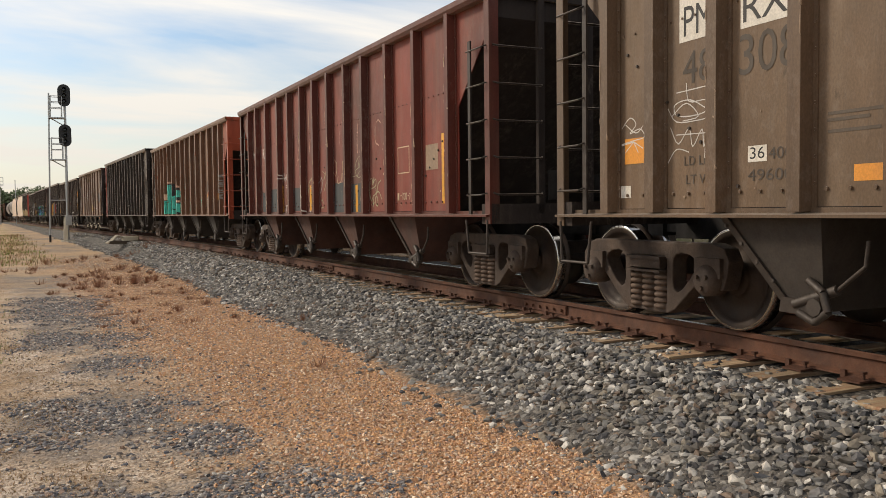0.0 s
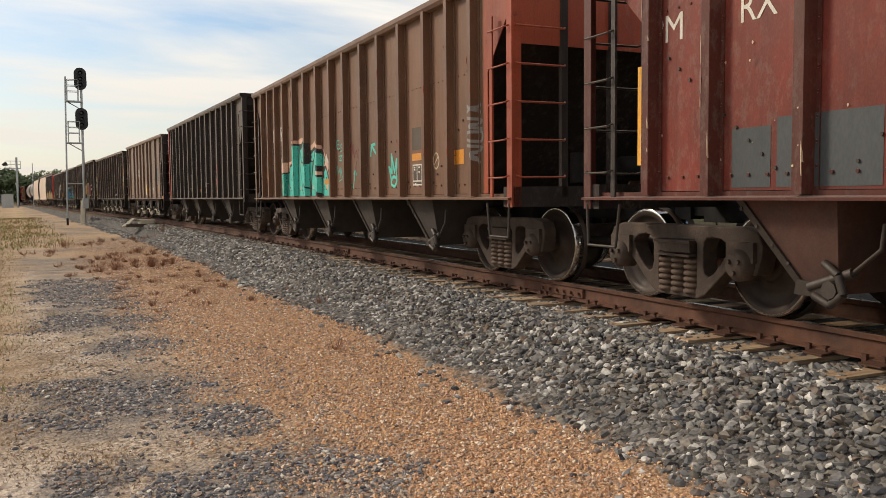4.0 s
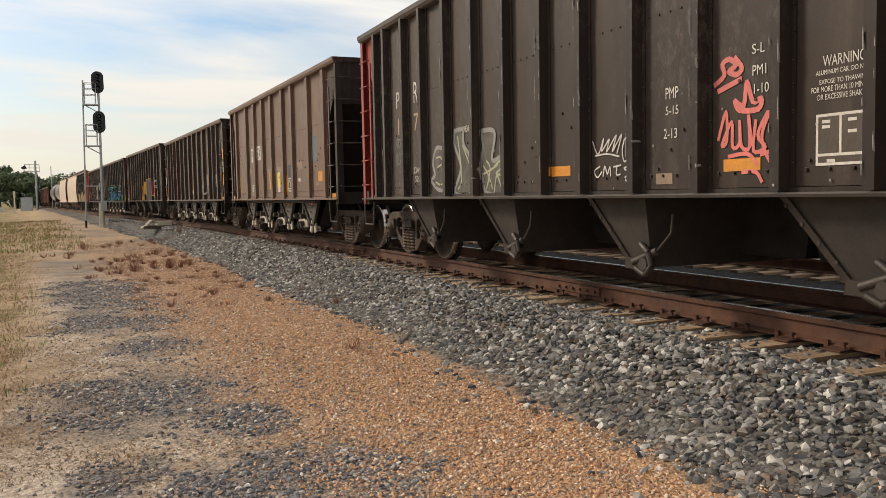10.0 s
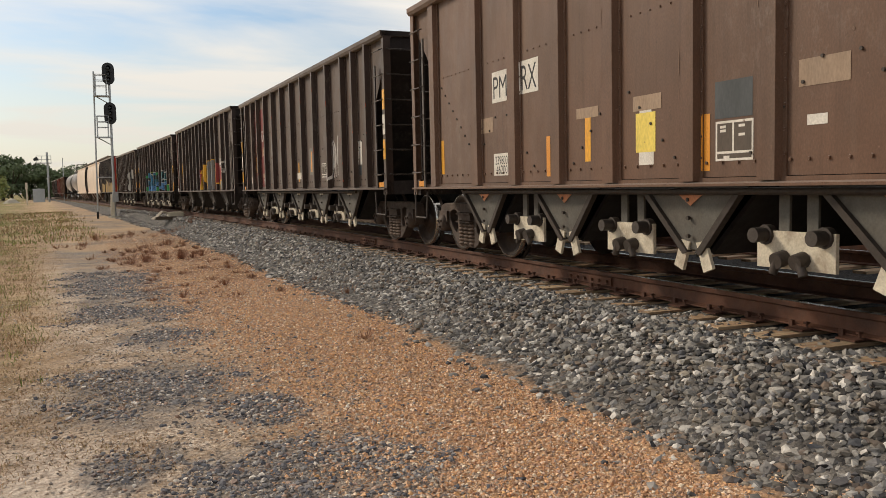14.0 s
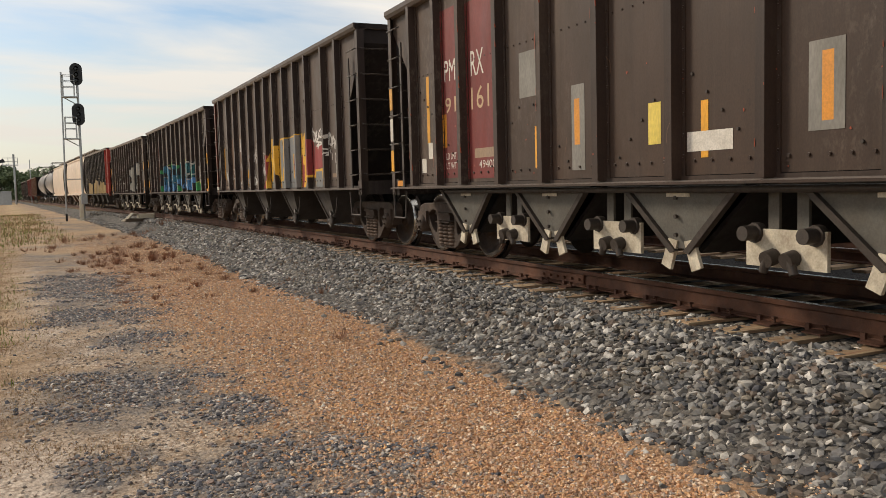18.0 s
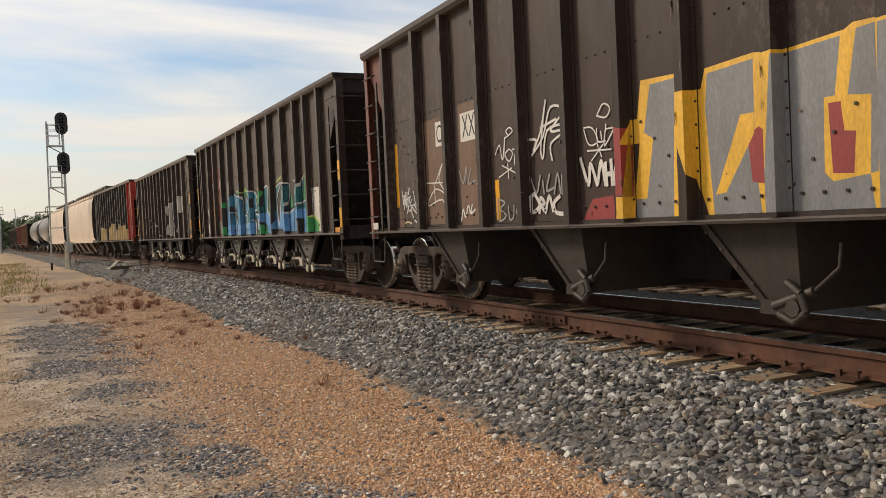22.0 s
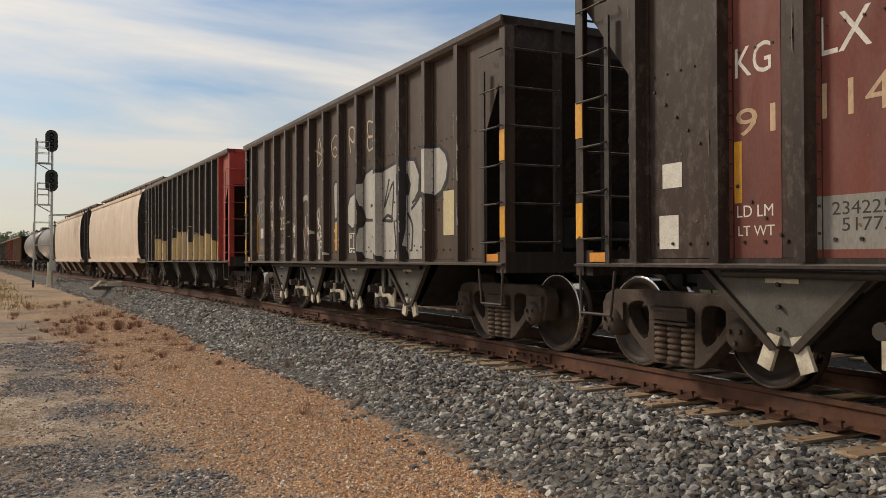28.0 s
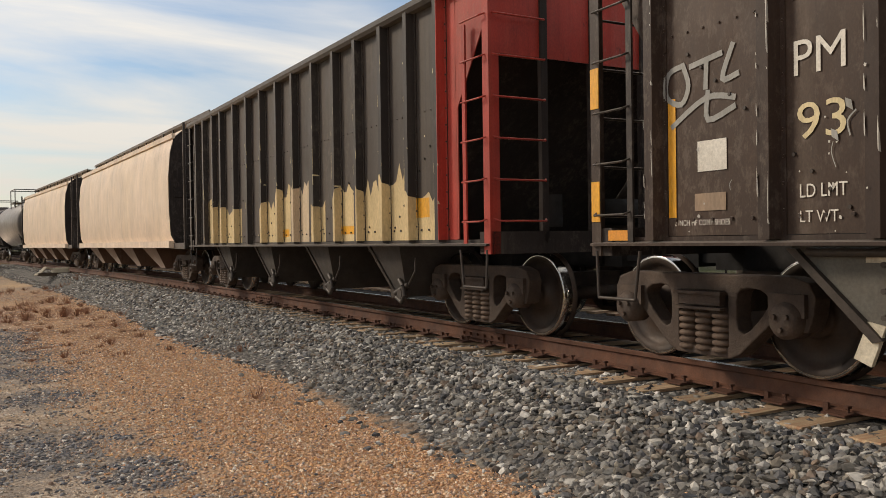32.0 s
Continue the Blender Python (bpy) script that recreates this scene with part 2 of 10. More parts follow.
stones_mat("dry_weed", [srgb(c) for c in ((140, 112, 82), (168, 136, 102), (186, 160, 122), (124, 100, 78), (156, 140, 92))], 0.9, 20)
stones_mat("green_grass", [srgb(c) for c in ((92, 104, 48), (120, 130, 62), (150, 148, 84), (112, 118, 62), (166, 156, 98))], 0.9, 20)
stones_mat("leaf_dark", [srgb(c) for c in ((66, 80, 50), (84, 98, 62), (98, 112, 74), (76, 90, 58), (112, 122, 84))], 0.7, 3)
stones_mat("leaf_light", [srgb(c) for c in ((110, 120, 60), (128, 134, 70), (142, 144, 84), (98, 110, 58))], 0.7, 3)
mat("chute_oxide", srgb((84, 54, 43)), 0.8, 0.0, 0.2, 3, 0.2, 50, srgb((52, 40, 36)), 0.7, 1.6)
mat("marker_orange", srgb((196, 128, 84)), 0.6, 0, 0.15, 5, 0.05, 50, srgb((120, 84, 60)), 0.6, 4)
mat("weed_stalk", srgb((146, 106, 82)), 0.9, 0, 0.3, 6, 0, 40)
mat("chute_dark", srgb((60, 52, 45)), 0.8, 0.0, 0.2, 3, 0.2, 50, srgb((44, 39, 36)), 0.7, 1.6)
mat("bark", srgb((78, 66, 54)), 0.9, 0, 0.3, 8, 0.6, 50)

# ---- building helpers ----
class Shape:
    """Collects faces, then becomes one mesh."""

    def __init__(self):
        self.v, self.f, self.smooth = [], [], []

    def add(self, verts, faces, smooth=False):
        o = len(self.v)
        self.v += [tuple(p) for p in verts]
        self.f += [tuple(o + i for i in f) for f in faces]
        self.smooth += [smooth] * len(faces)
        return self

    def box(self, x0, x1, y0, y1, z0, z1, c=0.0):
        """A box; c chamfers its long upright edges."""
        if c <= 0:
            v = [(x, y, z) for z in (z0, z1) for x, y in ((x0, y0), (x1, y0), (x1, y1), (x0, y1))]
            return self.add(v, [(3, 2, 1, 0), (4, 5, 6, 7), (0, 1, 5, 4), (1, 2, 6, 5), (2, 3, 7, 6), (3, 0, 4, 7)])
        o = [(x0 + c, y0), (x1 - c, y0), (x1, y0 + c), (x1, y1 - c), (x1 - c, y1), (x0 + c, y1), (x0, y1 - c), (x0, y0 + c)]
        return self.prism([(x, y, z0) for x, y in o], (0, 0, z1 - z0))

    def prism(self, poly, way):
        """A flat polygon pushed along a vector."""
        n = len(poly)
        v = [tuple(p) for p in poly] + [(p[0] + way[0], p[1] + way[1], p[2] + way[2]) for p in poly]
        return self.add(v, [tuple(range(n))[::-1], tuple(range(n, 2 * n))] + [(i, (i + 1) % n, n + (i + 1) % n, n + i) for i in range(n)])

    def rod(self, a, b, r, n=8, r2=None, caps=True):
        a, b = Vector(a), Vector(b)
        d = (b - a).normalized()
        u = d.orthogonal().normalized()
        w = d.cross(u)
        r2 = r if r2 is None else r2
        v = [a + (u * math.cos(q) + w * math.sin(q)) * r for q in (2 * math.pi * i / n for i in range(n))]
        v += [b + (u * math.cos(q) + w * math.sin(q)) * r2 for q in (2 * math.pi * i / n for i in range(n))]
        self.add(v, [(i, (i + 1) % n, n + (i + 1) % n, n + i) for i in range(n)], True)
        if caps:
            self.add(v[:n], [tuple(range(n))[::-1]])
            self.add(v[n:], [tuple(range(n))])
        return self

    def bent(self, pts, r, n=6):
        for a, b in zip(pts, pts[1:]):
            self.rod(a, b, r, n)
        return self

    def lathe(self, prof, c, axis="x", n=40, smooth=True):
        """Turns (along, radius) pairs about an axis through c."""
        v = []
        for a, r in prof:
            for i in range(n):
                q = 2 * math.pi * i / n
                p = (a, r * math.cos(q), r * math.sin(q)) if axis == "x" else (r * math.cos(q), a, r * math.sin(q)) if axis == "y" else (r * math.cos(q), r * math.sin(q), a)
                v.append((c[0] + p[0], c[1] + p[1], c[2] + p[2]))
        k = len(prof)
        return self.add(v, [(j * n + i, j * n + (i + 1) % n, (j + 1) * n + (i + 1) % n, (j + 1) * n + i) for j in range(k - 1) for i in range(n)], smooth)

    def mesh(self, name, material):
        me = bpy.data.meshes.new(name)
        me.from_pydata(self.v, [], self.f)
        me.polygons.foreach_set("use_smooth", self.smooth)
        me.materials.append(MATS[material] if isinstance(material, str) else material)
        bm = bmesh.new()
        bm.from_mesh(me)
        bmesh.ops.recalc_face_normals(bm, faces=bm.faces)
        bm.to_mesh(me)
        bm.free()
        return me


def part(name, shape, material, parent=None, label="", at=None):
    """One mesh object under a thing (or at the top)."""
    ob = new(name, shape if isinstance(shape, bpy.types.Mesh) else shape.mesh(name, material))
    if parent:
        ob.parent = parent
    if at:
        ob.matrix_basis = at
    if label:
        ob["label"] = label
    return ob


def thing(name, label, category, at=None, group="", kind=""):
    ob = new(name)
    ob.empty_display_size = 0.2
    if at:
        ob.matrix_basis = at
    return tagged(ob, label, category, group, kind)


def bevel(ob, w=0.01, seg=2):
    b = ob.modifiers.new("edge", "BEVEL")
    b.width, b.segments, b.limit_method = w, seg, "ANGLE"
    return ob


# ---- the line of the track: a gentle curve to the left, going away ----
TD, TA, TK, TEND = 5.98, 0.074, -0.00202, 45.0


def line_x(y):
    """The centre line: a curve up to TEND, straight beyond it."""
    c = np.minimum(y, TEND)
    return TD + TA * c + TK / 2 * c * c + (TA + TK * TEND) * (y - c)


def line_a(y):
    return TA + TK * np.minimum(y, TEND)


_ys = np.linspace(-160, 520, 13601)
_xs = line_x(_ys)
_ss = np.concatenate([[0], np.cumsum(np.hypot(np.diff(_xs), np.diff(_ys)))])
_ss -= np.interp(0, _ys, _ss)


def track(s, off=0.0):
    """Place (x, y) at s metres along the track, off to its right, and the heading in degrees."""
    y = float(np.interp(s, _ss, _ys))
    a = float(line_a(y))
    h = math.hypot(1, a)
    return float(line_x(y)) + off / h, y - off * a / h, -math.degrees(math.atan(a))


def offset(x, y):
    a = line_a(y)
    return (x - line_x(y)) / np.sqrt(1 + a * a)


# ---- ground ----
def ground_z(x, y):
    """Height of the earth: the bed of the track rises from the yard."""
    o = offset(x, y)
    edge = -2.68 - 0.10 * np.sin(y * 0.31) + 0.03 * np.clip(y - 20, 0, 30)
    base = -0.69 - 0.02 * np.sin(x * 0.9 + y * 0.23) - 0.02 * np.sin(y * 0.6 - x * 0.4) + np.clip((y - 40) * 0.004, 0, 0.35)
    up = np.clip((o - edge) / (-1.55 - edge), 0, 1)
    z = base + (-0.235 - base) * (up * up * (3 - 2 * up))
    up2 = np.clip((9.5 - o) / 1.8, 0, 1)
    z = np.where(o > -1.55, np.where(o > 7.7, base + (-0.235 - base) * up2, -0.235), z)
    return z


def grid(name, xs, ys, zf, material):
    X, Y = np.meshgrid(xs, ys, indexing="ij")
    V = np.stack([X, Y, zf(X, Y)], -1).reshape(-1, 3)
    n = len(ys)
    i, j = np.meshgrid(np.arange(len(xs) - 1), np.arange(n - 1), indexing="ij")
    a = (i * n + j).ravel()
    Fq = np.stack([a, a + n, a + n + 1, a + 1], -1)
    return quads(name, V, Fq, material)


def quads(name, V, Fq, material, smooth=True):
    """A mesh from arrays."""
    me = bpy.data.meshes.new(name)
    k = Fq.shape[1]
    me.vertices.add(len(V))
    me.vertices.foreach_set("co", np.asarray(V, np.float32).ravel())
    me.loops.add(Fq.size)
    me.loops.foreach_set("vertex_index", Fq.astype(np.int32).ravel())
    me.polygons.add(len(Fq))
    me.polygons.foreach_set("loop_start", (np.arange(len(Fq)) * k).astype(np.int32))
    me.polygons.foreach_set("loop_total", np.full(len(Fq), k, np.int32))
    me.update(calc_edges=True)
    me.validate()
    me.polygons.foreach_set("use_smooth", np.full(len(me.polygons), smooth))
    me.materials.append(MATS[material])
    return me


# centre, half length, half width, turn of each grey gravel spill
GRAY_PATCHES = ((1.38, 4.75, 0.62, 0.75), (0.80, 7.45, 0.75, 0.95), (1.45, 6.45, 0.30, 0.45), (0.40, 5.4, 0.2, 0.3), (0.68, 5.6, 0.1, 0.2), (1.28, 10.1, 0.40, 0.7), (1.05, 12.5, 0.75, 0.9), (1.15, 16.5, 0.7, 2.8), (1.0, 26, 1.2, 4.5))


def ground_mat():
    """Yard earth: zones of grey ballast, tan gravel, grey gravel, sand, dry and green grass, with ragged borders."""
    m = bpy.data.materials.new("yard_ground")
    m.use_nodes = True
    n, l = m.node_tree.nodes, m.node_tree.links
    b = n["Principled BSDF"]
    b.inputs["Roughness"].default_value = 0.95
    b.inputs["Specular IOR Level"].default_value = 0.2
    t = n.new("ShaderNodeTexCoord")
    sp = n.new("ShaderNodeSeparateXYZ")
    l.new(t.outputs["Object"], sp.inputs[0])

    def mth(op, *args):
        q = n.new("ShaderNodeMath")
        q.operation = op
        for i, v in enumerate(args):
            if isinstance(v, (int, float)):
                q.inputs[i].default_value = v
            else:
                l.new(v, q.inputs[i])
        return q.outputs[0]

    def nz(sc, detail=5.0, rough=0.6, off=0.0):
        q = n.new("ShaderNodeTexNoise")
        q.inputs["Scale"].default_value, q.inputs["Detail"].default_value, q.inputs["Roughness"].default_value = sc, detail, rough
        if off:
            ad = n.new("ShaderNodeVectorMath")
            ad.inputs[1].default_value = (off, off * 0.7, 0)
            l.new(t.outputs["Object"], ad.inputs[0])
            l.new(ad.outputs[0], q.inputs["Vector"])
        else:
            l.new(t.outputs["Object"], q.inputs["Vector"])
        return q.outputs["Fac"]

    def ramp(src, lo, hi, v0=0.0, v1=1.0):
        q = n.new("ShaderNodeMapRange")
        for k, v in zip(("From Min", "From Max", "To Min", "To Max"), (lo, hi, v0, v1)):
            q.inputs[k].default_value = v
        l.new(src, q.inputs["Value"])
        return q.outputs[0]

    def mix(fac, a, c, how="MIX"):
        q = n.new("ShaderNodeMix")
        q.data_type, q.blend_type = "RGBA", how
        for i, v in ((0, fac), (6, a), (7, c)):
            if isinstance(v, tuple):
                q.inputs[i].default_value = (*v[:3], 1)
            elif isinstance(v, (int, float)):
                q.inputs[i].default_value = v
            else:
                l.new(v, q.inputs[i])
        return q.outputs[2]

    X, Y = sp.outputs[0], sp.outputs[1]
    # distance to the track's line, ragged by noise
    yc = mth("MINIMUM", Y, TEND)
    line = mth("ADD", mth("ADD", TD, mth("MULTIPLY", yc, TA)), mth("MULTIPLY", mth("MULTIPLY", yc, yc), TK / 2))
    line = mth("ADD", line, mth("MULTIPLY", mth("SUBTRACT", Y, yc), TA + TK * TEND))
    o = mth("SUBTRACT", X, line)
    rag = mth("MULTIPLY", mth("SUBTRACT", nz(0.9, 6, 0.65), 0.5), 2.6)
    orr = mth("ADD", o, rag)
    ofar = mth("ADD", orr, mth("MULTIPLY", Y, 0.012))
    grain = nz(85, 3, 0.7)
    grain2 = nz(26, 4, 0.7)
    vor = n.new("ShaderNodeTexVoronoi")
    vor.inputs["Scale"].default_value = 24
    l.new(t.outputs["Object"], vor.inputs["Vector"])
    vor2 = n.new("ShaderNodeTexVoronoi")
    vor2.inputs["Scale"].default_value = 55
    l.new(t.outputs["Object"], vor2.inputs["Vector"])
    balc = mix(ramp(vor.outputs["Color"], 0.1, 0.9), srgb((46, 45, 46)), srgb((140, 134, 126)))
    tan = mix(ramp(vor2.outputs["Color"], 0.1, 0.9), srgb((150, 116, 88)), srgb((222, 180, 138)))
    gry = mix(ramp(vor2.outputs["Color"], 0.1, 0.9), srgb((76, 75, 77)), srgb((154, 146, 138)))
    sand = mix(ramp(grain2, 0.35, 0.65), srgb((184, 166, 148)), srgb((234, 218, 200)))
    # the trodden strip between sand and tan gravel is dotted with small grey and brown pebbles
    peb = mth("MULTIPLY", ramp(mth("ADD", X, mth("MULTIPLY", nz(1.1, 6, 0.7, 51.0), 1.6)), 0.7, 1.5), ramp(vor2.outputs["Color"], 0.45, 0.5, 0, 0.75))
    sand = mix(peb, sand, mix(ramp(vor.outputs["Color"], 0.2, 0.8), srgb((104, 96, 88)), srgb((176, 150, 124))))
    sand = mix(ramp(nz(1.3, 8, 0.75, 61.0), 0.46, 0.6, 0, 0.85), sand, mix(ramp(grain2, 0.35, 0.65), srgb((116, 94, 72)), srgb((156, 132, 106))))
    dry = mix(ramp(grain2, 0.35, 0.65), srgb((160, 134, 104)), srgb((212, 184, 148)))
    grn = mix(ramp(grain2, 0.35, 0.65), srgb((104, 108, 54)), srgb((156, 150, 88)))
    # from the track outwards
    xr = mth("ADD", X, mth("MULTIPLY", rag, 0.35))
    patch_ = None
    for cx, cy, rx, ry in GRAY_PATCHES:
        dx, dy = mth("DIVIDE", mth("SUBTRACT", X, cx), rx), mth("DIVIDE", mth("SUBTRACT", Y, cy), ry)
        d = mth("ADD", mth("MULTIPLY", dx, dx), mth("MULTIPLY", dy, dy))
        patch_ = d if patch_ is None else mth("MINIMUM", patch_, d)
    patch_ = ramp(mth("ADD", patch_, mth("MULTIPLY", mth("SUBTRACT", nz(1.5, 9, 0.8, 13.0), 0.5), 9.0)), 0.2, 2.0, 0.95, 0)
    base = mix(ramp(nz(0.7, 6, 0.65, 31.0), 0.42, 0.62), sand, mix(0.5, dry, sand))
    col = mix(ramp(xr, 1.25, 2.1), base, mix(ramp(nz(1.3, 6, 0.7, 21.0), 0.5, 0.75, 0, 0.6), tan, mix(0.5, tan, gry)))
    col = mix(patch_, col, gry)
    farg = mth("MULTIPLY", ramp(Y, 14, 30), ramp(mth("ADD", nz(0.5, 7, 0.7, 41.0), ramp(Y, 20, 45, 0, 0.25)), 0.42, 0.55))
    col = mix(farg, col, mix(ramp(nz(0.3, 7, 0.7, 5.0), 0.42, 0.58), mix(0.25, dry, tan), mix(0.35, gry, dry)))
    grass = mth("MULTIPLY", ramp(xr, -0.25, 0.4, 1, 0), ramp(mth("ADD", Y, mth("MULTIPLY", rag, 1.2)), 7.6, 9.3))
    grass2 = mth("MULTIPLY", ramp(mth("ADD", xr, mth("MULTIPLY", nz(0.35, 6, 0.7, 71.0), 3.0)), 2.6, 4.0, 1, 0), ramp(Y, 30, 48))
    gcol = mix(ramp(mth("ADD", nz(0.35, 5, 0.6, 8.0), ramp(X, -4, 0, 0.12, -0.12)), 0.40, 0.58), dry, grn)
    col = mix(mth("MAXIMUM", grass, grass2), col, gcol)
    turf = mth("MULTIPLY", ramp(mth("ADD", xr, mth("MULTIPLY", nz(0.8, 7, 0.7, 81.0), 2.4)), 1.0, 1.9, 1, 0), ramp(mth("ADD", Y, mth("MULTIPLY", rag, 1.6)), 4.6, 6.2))
    turf = mth("MULTIPLY", turf, ramp(nz(1.7, 9, 0.75, 91.0), 0.42, 0.60, 0, 0.75))
    col = mix(turf, col, mix(ramp(grain2, 0.35, 0.65), srgb((104, 82, 60)), srgb((164, 134, 102))))
    belt = mth("MULTIPLY", mth("MULTIPLY", ramp(Y, 11, 17), ramp(Y, 40, 26)), ramp(mth("ADD", xr, mth("MULTIPLY", nz(0.7, 7, 0.7, 95.0), 2.0)), 2.2, 3.4))
    col = mix(mth("MULTIPLY", belt, ramp(nz(1.1, 8, 0.75, 97.0), 0.42, 0.56, 0, 0.85)), col, mix(ramp(grain2, 0.35, 0.65), srgb((104, 74, 56)), srgb((158, 120, 92))))
    bed = ramp(mth("ADD", o, mth("MULTIPLY", mth("SUBTRACT", nz(3.0, 5, 0.7), 0.5), 0.7)), -2.85, -2.6)
    col = mix(bed, col, balc)
    # the train's shade painted in: stone between and beyond the rails is blackened
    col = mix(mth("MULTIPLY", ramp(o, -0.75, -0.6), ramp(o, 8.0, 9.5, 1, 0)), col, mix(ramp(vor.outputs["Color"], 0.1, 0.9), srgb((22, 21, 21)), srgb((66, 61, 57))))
    farside = ramp(orr, 9.5, 10.5)
    col = mix(farside, col, mix(ramp(nz(0.3), 0.4, 0.6), srgb((84, 74, 54)), srgb((66, 72, 42))))
    col = mix(ramp(grain, 0.35, 0.65, 0, 0.55), col, mix(1.0, col, (0.55, 0.54, 0.52), "MULTIPLY"))
    col = mix(ramp(nz(0.22, 4, 0.5, 3.0), 0.4, 0.65, 0, 0.3), col, mix(1.0, col, (0.72, 0.7, 0.68), "MULTIPLY"))
    l.new(col, b.inputs["Base Color"])
    bp = n.new("ShaderNodeBump")
    bp.inputs["Strength"].default_value, bp.inputs["Distance"].default_value = 0.9, 0.025
    hgt = mth("ADD", mth("ADD", mth("MULTIPLY", grain, 0.5), mth("MULTIPLY", nz(7, 5, 0.7), 0.8)), mth("SUBTRACT", 1.0, vor.outputs["Distance"]))
    l.new(hgt, bp.inputs["Height"])
    l.new(bp.outputs[0], b.inputs["Normal"])
    MATS["yard_ground"] = m


ground_mat()
gx = np.concatenate([np.linspace(-2500, -200, 8), np.linspace(-150, -24, 12), np.arange(-20, 24, 0.4), np.linspace(26, 150, 12), np.linspace(200, 2500, 8)])
gy = np.concatenate([np.linspace(-2500, -200, 8), np.linspace(-150, -14, 12), np.arange(-10, 60, 0.4), np.linspace(62, 200, 50), np.linspace(240, 3500, 10)])
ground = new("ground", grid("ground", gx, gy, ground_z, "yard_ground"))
tagged(ground, "yard ground of gravel, sand and dry grass beside the track", "ground", kind="structure")


# ---- the track ----
def rail(name, off, s0, s1, step=2.0):
    prof = [(-0.075, -0.185), (0.075, -0.185), (0.075, -0.172), (0.018, -0.155), (0.010, -0.055), (0.037, -0.042), (0.037, -0.008), (0.030, 0.0), (-0.030, 0.0), (-0.037, -0.008), (-0.037, -0.042), (-0.010, -0.055), (-0.018, -0.155), (-0.075, -0.172)]
    S_ = np.arange(s0, s1 + step, step)
    V = []
    for s in S_:
        for px, pz in prof:
            x, y, _ = track(s, off + px)
            V.append((x, y, pz))
    k = len(prof)
    F = [(j * k + i, j * k + (i + 1) % k, (j + 1) * k + (i + 1) % k, (j + 1) * k + i) for j in range(len(S_) - 1) for i in range(k)]
    me = quads(name, np.array(V), np.array(F), "rail_rust", False)
    me.materials.append(MATS["rail_worn"])
    idx = np.zeros(len(F), np.int32)
    idx[7::k] = 1
    me.polygons.foreach_set("material_index", idx)
    return me


track_main = thing("railway_track", "rusty railway track on old wooden ties in grey ballast", "railway track", kind="structure")
for q in (-1, 1):
    part("rail", rail("rail", q * 0.755, -60, 330), None, track_main, "rusty steel rail with a worn bright top")
track_far = thing("second_railway_track", "second railway track beyond the train", "railway track", kind="structure")
for q in (-1, 1):
    part("rail", rail("rail", 4.3 + q * 0.755, -60, 330), None, track_far, "rusty steel rail with a worn bright top")

# ---- the train ----
WR = 0.435   # wheel radius
def wheelset_mesh():
    w = Shape()
    k = WR / 0.457
    for q in (-1, 1):
        g = lambda a: q * (0.70 + a)
        w.lathe([(g(-0.02), k * 0.08), (g(-0.02), k * 0.40), (g(-0.015), k * 0.487), (g(0.0), k * 0.487), (g(0.028), k * 0.462)], (0, 0, 0), n=48)
        w.lathe([(g(0.125), k * 0.452), (g(0.13), k * 0.44), (g(0.13), k * 0.385), (g(0.10), k * 0.37), (g(0.075), k * 0.30), (g(0.085), k * 0.17), (g(0.12), k * 0.15), (g(0.14), k * 0.14), (g(0.14), k * 0.08)], (0, 0, 0), n=48)
    w.lathe([(-1.05, 0.0), (-1.05, 0.075), (1.05, 0.075), (1.05, 0.0)], (0, 0, 0), n=16)
    return w.mesh("wheelset", "wheel_steel")


def tread_mesh():
    w = Shape()
    k = WR / 0.457
    for q in (1,):
        w.lathe([(q * 0.728, k * 0.462), (q * 0.74, k * 0.4585), (q * 0.825, k * 0.4525), (q * 0.8305, k * 0.445), (q * 0.8305, k * 0.428)], (0, 0, 0), n=48)
    return w.mesh("tread", "wheel_tread")


